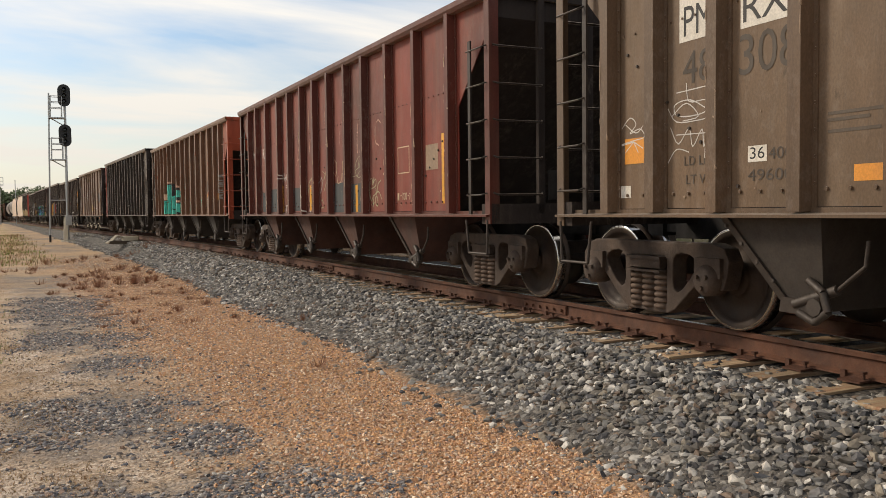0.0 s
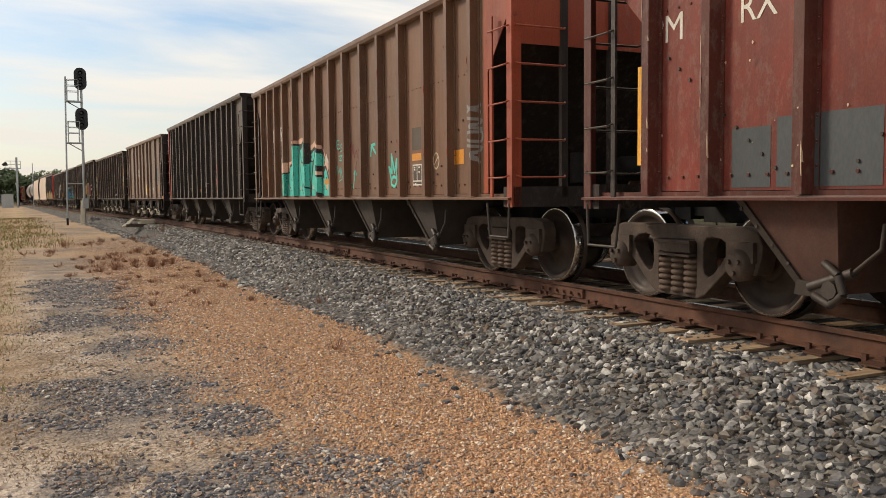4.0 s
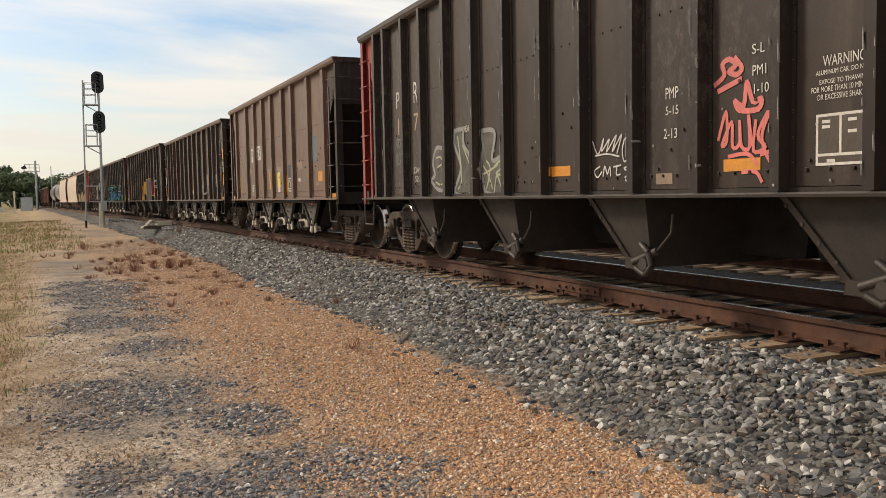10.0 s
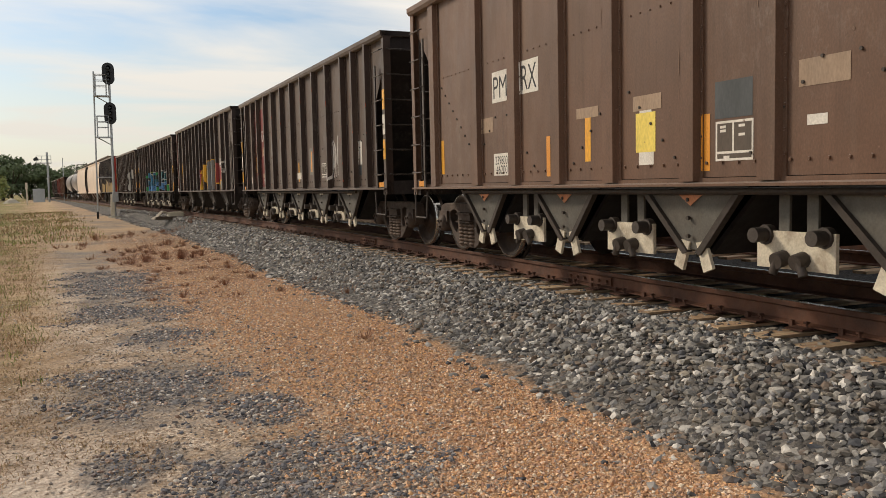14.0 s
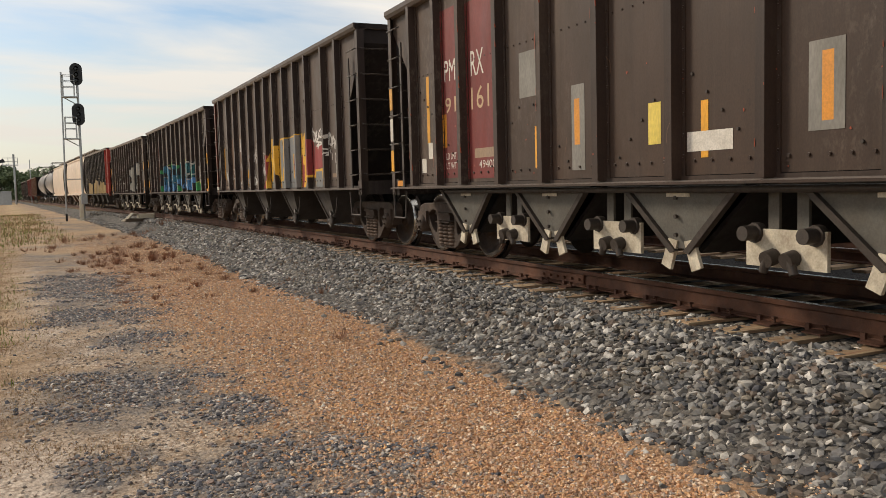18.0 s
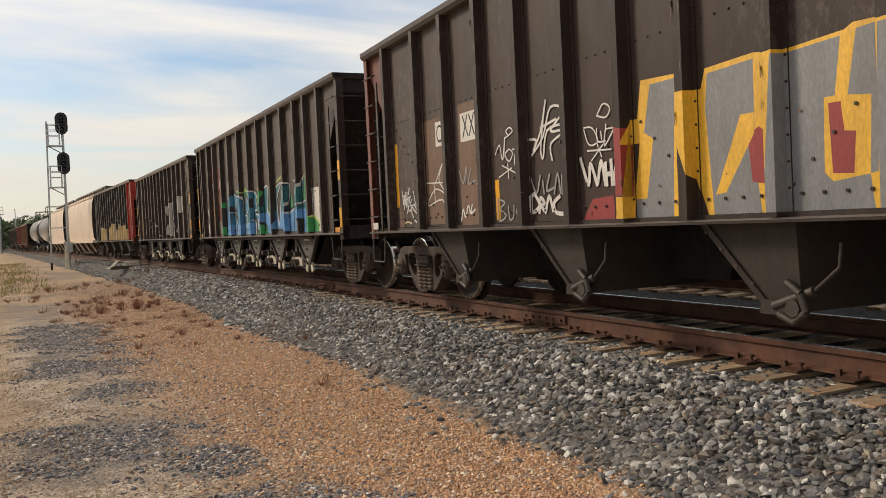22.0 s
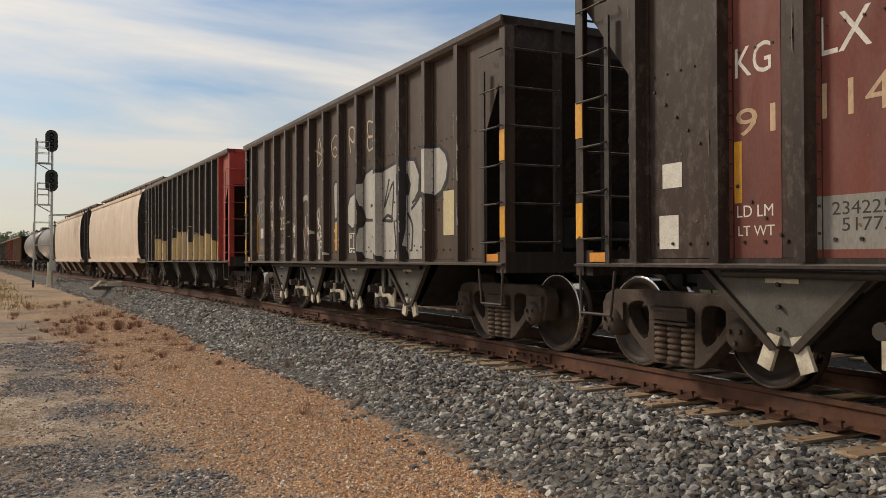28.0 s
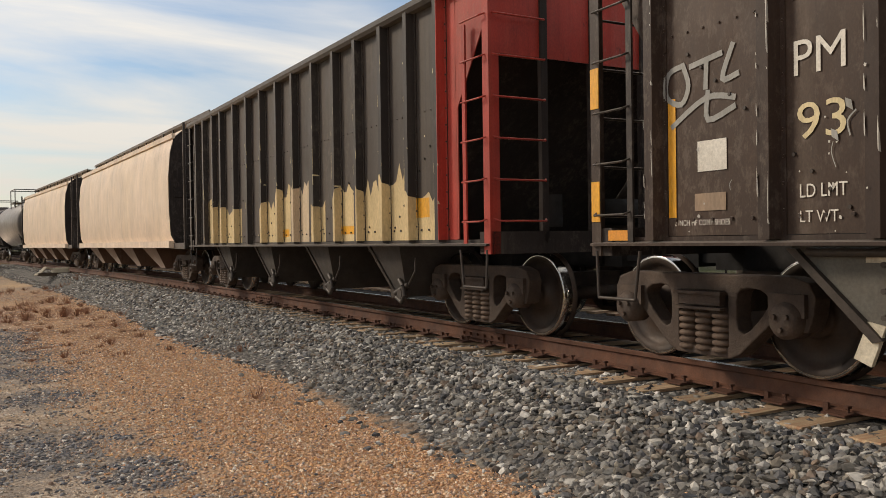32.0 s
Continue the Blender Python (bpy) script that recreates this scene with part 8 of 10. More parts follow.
brush(CARS[7], "graffiti_highlight", 0.028, "spray_white", ((1.47, 1.97), (1.18, 1.95), (1.27, 1.74), (1.18, 1.28)), ((1.14, 1.96), (0.85, 1.92), (0.80, 1.50), (0.62, 1.45), (0.60, 1.00)), ((1.61, 1.38), (1.56, 0.99)), ((0.60, 1.92), (0.40, 1.71), (0.51, 1.56), (0.52, 1.32), (0.44, 1.25)))
brush(CARS[7], "graffiti_highlight", 0.032, "spray_white", ((0.46, 1.95), (0.36, 1.96), (0.30, 1.78), (0.13, 1.52), (0.16, 1.27), (0.29, 1.00)), ((0.03, 2.02), (-0.23, 1.98), (-0.41, 1.89), (-0.33, 1.77), (-0.40, 1.66), (-0.37, 1.57), (-0.18, 1.56)), ((-0.30, 1.47), (-0.52, 1.45), (-0.66, 1.31), (-0.68, 1.11), (-0.65, 1.02)), ((-0.12, 1.35), (-0.27, 1.26), (-0.26, 1.11), (-0.23, 1.01)), ((-0.46, 1.39), (-0.47, 1.25), (-0.43, 1.13)))
spray(CARS[7], "graffiti_shadow", [list(((2.09, 1.71), (1.92, 1.74), (1.75, 1.69), (1.77, 1.59), (2.03, 1.60)))], "spray_black")
spray(CARS[7], "graffiti_shadow", [list(((3.08, 1.70), (2.87, 1.74), (2.66, 1.70), (2.71, 1.24), (3.00, 1.25)))], "spray_black")
spray(CARS[7], "graffiti_shadow", [list(((-0.07, 1.84), (-0.13, 1.84), (-0.14, 1.63), (-0.07, 1.61)))], "spray_black")
spray(CARS[7], "graffiti_fill", [list(((0.50, 1.48), (0.47, 1.54), (0.42, 1.40), (0.47, 1.30)))], "spray_green")
bubble(CARS[7], ((-0.84, 1.65), (-1.04, 1.62), (-1.08, 1.84), (-1.11, 2.02), (-1.37, 2.05), (-1.37, 1.80), (-1.36, 1.59), (-1.30, 1.52), (-1.50, 1.38), (-1.59, 1.86), (-1.61, 2.05), (-1.77, 2.08), (-1.78, 1.83), (-1.76, 1.02), (-1.31, 1.01), (-1.23, 1.20), (-0.85, 1.35)), ('spray_sea', 'spray_sky'), (('spray_black', 0.05),), "teal and blue graffiti letter edged black and white", 1.47)
spray(CARS[7], "graffiti_fill", [list(((-1.48, 2.06), (-1.55, 2.04), (-1.59, 1.86), (-1.50, 1.42), (-1.43, 1.49), (-1.47, 1.79)))], "spray_green")
spray(CARS[7], "graffiti_fill", [list(((-1.78, 1.01), (-1.81, 1.13), (-1.88, 1.01)))], "spray_green")
brush(CARS[7], "graffiti_highlight", 0.040, "spray_white", ((-1.11, 2.02), (-1.37, 2.05), (-1.38, 1.80), (-1.36, 1.64), (-1.30, 1.51), (-1.39, 1.48), (-1.50, 1.38)), ((-1.60, 2.06), (-1.77, 2.08)), ((-1.77, 1.21), (-1.72, 1.01)))
spray(CARS[7], "graffiti_ground", [list(((-3.91, 1.65), (-4.04, 2.07), (-4.19, 1.98), (-4.25, 1.69), (-4.34, 1.60), (-4.34, 1.31), (-4.53, 1.31), (-4.79, 1.16), (-4.76, 1.00), (-3.88, 1.00)))], "spray_green", "green sprayed ground")
spray(CARS[7], "graffiti_ground", [list(((-3.02, 1.43), (-3.17, 1.80), (-3.27, 1.47)))], "spray_green", "green sprayed ground")
bubble(CARS[7], ((-1.93, 1.12), (-1.99, 1.53), (-2.08, 1.99), (-2.44, 2.04), (-2.12, 1.78), (-2.12, 1.32), (-2.21, 1.25), (-2.35, 1.61), (-2.55, 2.02), (-2.64, 1.74), (-2.60, 1.11)), ('spray_sea', 'spray_sky'), (('spray_black', 0.05),), "teal and blue graffiti letter edged black and white", 1.47)
bubble(CARS[7], ((-2.63, 1.11), (-2.67, 2.02), (-3.09, 1.93), (-2.89, 1.44), (-3.31, 1.49), (-3.32, 1.05), (-2.79, 1.06)), ('spray_sea', 'spray_sky'), (('spray_black', 0.05),), "teal and blue graffiti letter edged black and white", 1.47)
bubble(CARS[7], ((-3.28, 1.05), (-3.37, 2.03), (-3.60, 1.98), (-3.65, 1.59), (-3.90, 2.03), (-3.98, 2.01), (-3.86, 1.58), (-4.16, 1.62), (-4.17, 1.34), (-4.24, 1.18), (-4.23, 1.01), (-3.88, 1.01), (-3.94, 1.27), (-3.56, 1.34), (-3.57, 1.04)), ('spray_sea', 'spray_sky'), (('spray_black', 0.05),), "teal and blue graffiti letter edged black and white", 1.47)
brush(CARS[7], "graffiti_edge", 0.040, "spray_lime", ((-4.02, 2.07), (-4.16, 2.04), (-4.22, 1.83), (-4.25, 1.68), (-4.33, 1.65), (-4.34, 1.41)), ((-4.49, 1.31), (-4.66, 1.26), (-4.80, 1.16), (-4.77, 1.06)), ((-2.15, 2.09), (-2.42, 2.15), (-2.60, 2.21), (-2.59, 2.09)))
brush(CARS[7], "graffiti_highlight", 0.032, "spray_white", ((-2.06, 1.98), (-2.44, 2.04), (-2.11, 1.75), (-2.14, 1.31), (-2.22, 1.24), (-2.52, 2.00)), ((-2.65, 2.03), (-3.10, 1.94), (-2.88, 1.44), (-3.31, 1.49)), ((-3.32, 2.04), (-3.60, 1.98)), ((-3.98, 2.01), (-3.90, 2.02), (-3.65, 1.58), (-3.86, 1.58), (-4.16, 1.62), (-4.13, 1.34), (-4.24, 1.18)))
brush(CARS[8], "graffiti_tag", 0.040, "spray_gray", ((4.68, 2.23), (4.82, 2.19), (4.84, 2.03), (4.70, 1.96), (4.63, 2.08), (4.68, 2.23)), ((4.61, 2.21), (4.33, 2.25)), ((4.46, 2.22), (4.47, 2.04)), ((4.23, 2.29), (4.32, 2.08), (4.19, 2.09)), ((4.79, 1.81), (4.47, 1.97), (4.22, 1.94)), ((4.45, 2.01), (4.45, 1.82), (4.22, 1.88)))
# thin tags and drips on the red car
brush(CARS[1], "graffiti_tag", 0.015, "spray_white", ((2.70, 1.71), (2.42, 1.72)), ((2.56, 1.82), (2.55, 1.64)), ((2.66, 1.81), (2.45, 1.66)), ((2.51, 1.83), (2.42, 1.72), (2.33, 1.80), (2.41, 1.67)), ((2.25, 1.74), (2.37, 1.71), (2.25, 1.67), (2.16, 1.79), (2.21, 1.59)), ((2.39, 1.57), (2.17, 1.57)), ((2.39, 1.53), (2.18, 1.51)))
brush(CARS[1], "graffiti_tag", 0.014, "spray_pale", ((0.77, 1.61), (0.64, 1.64), (0.51, 1.57), (0.48, 1.26), (0.64, 1.14), (0.83, 1.27), (0.86, 1.52), (0.73, 1.61)), ((0.80, 1.46), (0.47, 1.50)), ((0.75, 1.39), (0.45, 1.34)), ((0.02, 1.74), (-0.13, 1.67), (-0.04, 1.58), (-0.20, 1.73), (-0.23, 1.61), (-0.13, 1.47), (-0.04, 1.38)), ((-0.26, 1.69), (-0.29, 1.29)), ((0.19, 1.13), (0.07, 1.25), (-0.05, 1.13), (0.13, 1.10)))
brush(CARS[1], "graffiti_tag", 0.017, "spray_white", ((0.20, 1.54), (0.07, 1.63), (0.04, 1.50), (0.16, 1.36)), ((1.24, 1.51), (1.23, 1.15)), ((1.01, 1.53), (1.04, 1.15), (0.94, 1.01)), ((0.87, 1.11), (0.72, 1.01)), ((2.40, 1.17), (2.38, 1.02)), ((2.38, 1.16), (2.24, 1.17)))
brush(CARS[1], "graffiti_tag", 0.015, "spray_tan", ((-0.65, 1.90), (-0.76, 1.81), (-0.71, 1.63), (-0.61, 1.69)), ((-0.82, 1.62), (-0.79, 1.51), (-0.96, 1.53), (-0.98, 1.66)), ((-1.04, 1.66), (-1.00, 1.52)), ((-1.06, 1.85), (-1.09, 1.62), (-1.20, 1.69)), ((-1.15, 1.61), (-1.25, 1.78)))
brush(CARS[1], "paint_run", 0.014, "spray_peach", ((1.59, 2.94), (1.59, 2.80)), ((1.28, 2.93), (1.33, 2.61)), ((1.43, 2.26), (1.61, 1.92)), ((1.57, 2.01), (1.45, 2.03)), ((0.80, 2.94), (0.78, 2.76), (0.81, 2.52)), ((0.53, 2.96), (0.54, 2.63), (0.48, 2.52)), ((0.70, 2.35), (0.78, 2.10)), ((-0.95, 2.34), (-0.93, 2.14)))
brush(CARS[1], "graffiti_tag", 0.010, "spray_pale", ((-1.68, 1.79), (-1.79, 1.87), (-1.95, 1.87), (-2.03, 1.78), (-1.99, 1.65), (-1.85, 1.56), (-1.69, 1.60), (-1.64, 1.70), (-1.68, 1.79)), ((-1.64, 1.67), (-1.85, 1.72), (-2.03, 1.74)), ((-1.77, 1.86), (-1.81, 1.72)), ((-1.89, 1.86), (-1.83, 1.72)), ((-1.50, 1.58), (-1.69, 1.59)), ((-1.85, 1.57), (-2.06, 1.56)), ((-1.71, 1.58), (-1.93, 1.69)))
brush(CARS[1], "graffiti_tag", 0.015, "spray_pale", ((-2.29, 1.51), (-2.37, 1.52), (-2.40, 1.42), (-2.45, 1.54), (-2.42, 1.46), (-2.52, 1.51), (-2.51, 1.41), (-2.34, 1.37)), ((-2.29, 1.48), (-2.28, 1.30), (-2.33, 1.19), (-2.43, 1.27), (-2.39, 1.07)), ((-2.51, 1.38), (-2.60, 1.13), (-2.51, 1.14), (-2.50, 1.24), (-2.58, 1.24)), ((-2.57, 1.32), (-2.61, 1.43), (-2.72, 1.48)), ((-2.43, 1.26), (-2.63, 1.32), (-2.74, 1.21)), ((-2.33, 1.13), (-2.46, 1.16)))
brush(CARS[1], "paint_run", 0.015, "spray_peach", ((-1.80, 2.38), (-1.79, 2.26), (-1.76, 2.23), (-1.76, 1.94)), ((-2.53, 2.27), (-2.52, 2.08), (-2.58, 2.01)), ((-2.59, 2.33), (-2.65, 2.36), (-2.74, 2.31)), ((-2.59, 2.02), (-2.66, 1.99)))
spray(CARS[1], "stencil_mark", [list(((-3.34, 1.28), (-3.40, 1.28), (-3.40, 1.18), (-3.34, 1.18)))], "spray_tan")
brush(CARS[1], "stencil_mark", 0.013, "spray_tan", ((-3.44, 1.24), (-3.49, 1.25)), ((-3.52, 1.28), (-3.52, 1.19)), ((-3.55, 1.27), (-3.56, 1.20), (-3.59, 1.20), (-3.59, 1.27), (-3.55, 1.27)), ((-3.62, 1.27), (-3.62, 1.20), (-3.65, 1.20), (-3.65, 1.27), (-3.62, 1.27)), ((-3.69, 1.24), (-3.72, 1.24)), ((-3.74, 1.26), (-3.77, 1.26), (-3.75, 1.19)))
# thin white scribbles on the taupe car
brush(CARS[0], "graffiti_tag", 0.008, "spray_white", ((5.14, 1.91), (4.82, 1.92)), ((5.03, 1.97), (5.00, 1.83), (4.82, 1.82), (4.84, 1.73), (5.12, 1.73), (5.16, 1.82), (4.99, 1.84), (4.82, 1.76)), ((5.24, 1.80), (5.14, 1.69), (4.90, 1.68), (4.80, 1.69)), ((5.21, 1.65), (5.12, 1.52), (5.00, 1.63), (4.96, 1.49), (4.86, 1.61), (4.84, 1.48), (4.80, 1.64)), ((5.14, 1.59), (4.82, 1.58)), ((5.24, 1.38), (5.14, 1.48), (5.00, 1.45)), ((4.82, 1.58), (4.83, 1.40)), ((5.19, 1.74), (5.03, 1.82), (4.90, 1.71), (5.07, 1.69)))
brush(CARS[0], "graffiti_tag", 0.008, "spray_white", ((5.83, 1.70), (5.72, 1.78), (5.64, 1.72), (5.72, 1.65), (5.59, 1.68), (5.53, 1.61), (5.67, 1.59), (5.83, 1.57)), ((5.78, 1.73), (5.64, 1.65), (5.55, 1.70)), ((5.67, 1.58), (5.78, 1.50)), ((5.67, 1.58), (5.61, 1.49)), ((5.67, 1.58), (5.55, 1.52)), ((5.67, 1.58), (5.83, 1.56)))
patch(CARS[2], 0.62, 1.23, 0.37, 0.10, "mark_orange")


def edge_wear(car, seed, material, amount):
    """Paint rubbed off along the corners of the posts."""
    g = random.Random(seed)
    polys = []
    for v in car.ribs:
        for y in (v - car.rib_w + 0.018, v + car.rib_w - 0.018):
            for i in range(int(amount * g.uniform(0.4, 1.6))):
                z, h, w = g.uniform(SILL + 0.1, car.top - 0.5), g.uniform(0.02, 0.22) * g.uniform(0.3, 1.6), g.uniform(0.002, 0.006)
                polys.append([(y - w, z), (y + w * 0.4, z + h * 0.1), (y + w, z + h * 0.6), (y, z + h), (y - w * 0.8, z + h * 0.5)])
    for i in range(int(amount * 9)):
        y, z, r = g.uniform(-car.L / 2 + 1, car.L / 2 - 1), SILL + 0.06 + abs(g.gauss(0, 0.5)), g.uniform(0.004, 0.014)
        if z < car.top - 0.2:
            polys.append([(y + r * math.cos(q) * g.uniform(0.6, 1.4), z + r * math.sin(q) * g.uniform(0.6, 1.6)) for q in (0, 1.2, 2.5, 3.8, 5.0)])
    tagged(spray(car, "worn_edge", polys, material), kind="stuff")


for k_, (m_, a_) in enumerate((("patch_tan", 3), ("spray_tan", 5), ("rust_orange", 3), ("spray_gray", 6), ("patch_brown", 4), ("rust_orange", 4), ("patch_brown", 3), ("patch_brown", 3), ("spray_silver", 7), ("mark_cream", 4))):
    edge_wear(CARS[k_], 70 + k_, m_, a_)


def drips(car, seed, n, z0, z1, material):
    """Paint that ran down the sheets in short uneven strokes."""
    g = random.Random(seed)
    for i in range(n):
        y, z, h, w = g.uniform(-car.L / 2 + 1.2, car.L / 2 - 1.2), g.uniform(z0, z1), g.uniform(0.06, 0.28), g.uniform(0.004, 0.011)
        polys = line(smooth_line([(y + g.uniform(-0.05, 0.05), z), (y + g.uniform(-0.03, 0.03), z - h * 0.4), (y, z - h)], 3), w)
        if g.random() < 0.4:
            polys.append([(y - 0.02, z), (y + 0.025, z + 0.03), (y + 0.03, z + 0.08), (y - 0.01, z + 0.06)])
        spray(car, "paint_run", polys, material)


drips(CARS[5], 7, 12, 1.4, 2.6, "patch_brown")
drips(CARS[8], 8, 16, 1.3, 2.8, "spray_gray")

# ---- ties, plates and ballast ----
tie = Shape()
tie.prism([(-1.36, -0.105, -0.36), (1.36, -0.105, -0.36), (1.37, -0.10, -0.21), (1.36, -0.09, -0.198), (-1.36, -0.095, -0.198), (-1.37, -0.10, -0.21)], (0, 0.205, 0))
TIE = tie.mesh("tie", "tie_wood")
pl = Shape()
pl.prism([(-0.20, -0.09, -0.198), (0.20, -0.09, -0.198), (0.20, -0.09, -0.185), (0.09, -0.09, -0.180), (-0.09, -0.09, -0.180), (-0.20, -0.09, -0.185)], (0, 0.18, 0))
PLATE = pl.mesh("tie_plate", "plate_steel")
sk = Shape()
sk.rod((0, 0, -0.19), (0, 0, -0.150), 0.011, 6)
sk.box(-0.016, 0.026, -0.016, 0.016, -0.155, -0.138)
SPIKE = sk.mesh("spike", "plate_steel")
an = Shape()
an.box(-0.10, -0.072, -0.02, 0.02, -0.205, -0.14)
ANCHOR = an.mesh("rail_anchor", "plate_steel")
tr = random.Random(2)
far_ties = Shape()
k = 0
s = 4.15 - 0.5 * 14
while s < 330:
    x, y, a = track(s)
    if s < 62:
        m = pose(x, y, tr.uniform(-0.020, -0.006), 0, 0, a + tr.uniform(-1.2, 1.2)) @ pose(tr.uniform(-0.05, 0.05), 0, 0)
        part("tie", TIE, None, track_main, "", m)
        part("tie_plate", PLATE, None, track_main, "", pose(x, y, 0, 0, 0, a) @ pose(-0.755, 0, 0))
        if s < 26:
            for dx, dy in ((-0.105, 0.05), (0.10, -0.05)):
                part("spike", SPIKE, None, track_main, "", pose(x, y, tr.uniform(0, 0.012), 0, 0, a + 180 * (dx < 0)) @ pose((-0.755 + dx) * (-1 if dx < 0 else 1), dy, 0))
            part("rail_anchor", ANCHOR, None, track_main, "", pose(x, y, 0, 0, 0, a) @ pose(-0.755, 0.13, 0))
    else:
        far_ties.box(x - 1.36, x + 1.36, y - 0.1, y + 0.1, -0.36, -0.198)
    s += 0.5
tagged(part("tie", far_ties, "tie_wood", track_main), kind="stuff")
far_ties = Shape()
for i in range(360):
    x, y, _ = track(-20 + i * 0.5, 4.3)
    far_ties.box(x - 1.36, x + 1.36, y - 0.1, y + 0.1, -0.36, -0.198)
tagged(part("tie", far_ties, "tie_wood", track_far), kind="stuff")
# bolted joint bars on the near rail
for s_ in (16.2, 7.9):
    x, y, a = track(s_)
    j = Shape()
    j.prism([(-0.798, -0.45, -0.15), (-0.798, -0.45, -0.06), (-0.775, -0.45, -0.05), (-0.768, -0.45, -0.16)], (0, 0.9, 0))
    for i in range(6):
        j.rod((-0.79, -0.38 + i * 0.152, -0.105), (-0.825, -0.38 + i * 0.152, -0.105), 0.018, 6)
    part("joint_bar", j, "rail_rust", track_main, "bolted joint bar", pose(x, y, 0, 0, 0, a))

_p = (1 + 5 ** 0.5) / 2
ICO = np.array([(-1, _p, 0), (1, _p, 0), (-1, -_p, 0), (1, -_p, 0), (0, -1, _p), (0, 1, _p), (0, -1, -_p), (0, 1, -_p), (_p, 0, -1), (_p, 0, 1), (-_p, 0, -1), (-_p, 0, 1)], float) / 1.9
ICOF = np.array([(0, 11, 5), (0, 5, 1), (0, 1, 7), (0, 7, 10), (0, 10, 11), (1, 5, 9), (5, 11, 4), (11, 10, 2), (10, 7, 6), (7, 1, 8), (3, 9, 4), (3, 4, 2), (3, 2, 6), (3, 6, 8), (3, 8, 9), (4, 9, 5), (2, 4, 11), (6, 2, 10), (8, 6, 7), (9, 8, 1)])
OCT = np.array([(1, 0, 0), (-1, 0, 0), (0, 1, 0), (0, -1, 0), (0, 0, 1), (0, 0, -1)], float)
OCTF = np.array([(0, 2, 4), (2, 1, 4), (1, 3, 4), (3, 0, 4), (2, 0, 5), (1, 2, 5), (3, 1, 5), (0, 3, 5)])


def scatter(name, pts, r0, r1, material, label, base=ICO, faces=ICOF, flat=0.7, rough=0.35, sink=0.3, smooth=False, skew=1.0):
    """Loose stones on given ground points, as one object."""
    g = np.random.default_rng(len(pts))
    n = len(pts)
    r = r0 + (r1 - r0) * g.uniform(0, 1, n) ** skew
    v = base[None] * (1 + g.uniform(-rough, rough, (n, len(base), 1)))
    v = v * np.stack([g.uniform(0.75, 1.3, n), g.uniform(0.75, 1.2, n), g.uniform(flat * 0.7, flat * 1.2, n)], -1)[:, None] * r[:, None, None]
    tl, yaw = g.normal(0, 0.45, n), g.uniform(0, 6.283, n)
    c, s_ = np.cos(tl)[:, None], np.sin(tl)[:, None]
    v[..., 1], v[..., 2] = v[..., 1] * c - v[..., 2] * s_, v[..., 1] * s_ + v[..., 2] * c
    c, s_ = np.cos(yaw)[:, None], np.sin(yaw)[:, None]
    v[..., 0], v[..., 1] = v[..., 0] * c - v[..., 1] * s_, v[..., 0] * s_ + v[..., 1] * c
    v += pts[:, None, :]
    v[..., 2] += (r * flat * (1 - 2 * sink) * 0.6)[:, None]
    F = (faces[None] + (np.arange(n) * len(base))[:, None, None]).reshape(-1, 3)
    ob = new(name, quads(name, v.reshape(-1, 3), F, material, smooth))
    return tagged(ob, label, "gravel", kind="stuff")


def along(n, s0, s1, o0, o1, g, power=1.0):
    """Random ground points beside the track."""
    s_ = s0 + (s1 - s0) * g.uniform(0, 1, n) ** power
    o_ = g.uniform(o0, o1, n)
    y = np.interp(s_, _ss, _ys)
    a = line_a(y)
    h = np.hypot(1, a)
    x = line_x(y) + o_ / h
    y = y - o_ * a / h
    return np.stack([x, y, ground_z(x, y)], -1)


def ripple(x, y):
    """A ragged field from -1 to 1 to break up borders."""
    v = np.sin(x * 4.1 + 1.7 * np.sin(y * 2.3)) + np.sin(y * 5.3 + 1.9 * np.sin(x * 3.1 + 0.7)) + 0.7 * np.sin(x * 11.0 + y * 7.0 + np.sin(y * 9.0)) + 0.6 * np.sin(y * 15.0 - x * 8.0 + np.sin(x * 13.0))
    return v / 3.3


def off_ties(p):
    """Leaves the ends of the ties bare."""
    o = offset(p[:, 0], p[:, 1])
    s_ = np.interp(p[:, 1], _ys, _ss) - o * line_a(p[:, 1])
    d = np.abs((s_ - 4.15 + 0.25) % 0.5 - 0.25)
    return p[(o < -1.30 + 0.10 * np.sin(np.round((s_ - 4.15) / 0.5) * 2.7)) | (d > 0.105)]


gg = np.random.default_rng(4)
near = along(40000, -7.0, 16, -3.3, -0.95, gg)
o_ = offset(near[:, 0], near[:, 1])
edge_ = -2.70 + 0.13 * ripple(near[:, 0] * 0.5, near[:, 1] * 0.6) + gg.normal(0, 0.07, len(near))
near = off_ties(near[(o_ > edge_) | (gg.uniform(0, 1, len(near)) < 0.10 * np.exp((o_ + 2.7) / 0.22))])
scatter("ballast", near, 0.014, 0.043, "ballast_stone", "sharp grey crushed-stone ballast", rough=0.45, skew=1.3)
mid = along(26000, 16, 64, -3.1, -0.95, gg, 1.35)
o_ = offset(mid[:, 0], mid[:, 1])
mid = off_ties(mid[o_ > -2.66 + 0.2 * ripple(mid[:, 0] * 0.4, mid[:, 1] * 0.3) + gg.normal(0, 0.12, len(mid))])
scatter("ballast", mid, 0.026, 0.055, "ballast_stone", "sharp grey crushed-stone ballast", rough=0.42)
scatter("ballast", along(2600, -4, 40, 0.95, 1.7, gg, 1.2), 0.03, 0.05, "ballast_stone", "sharp grey crushed-stone ballast")


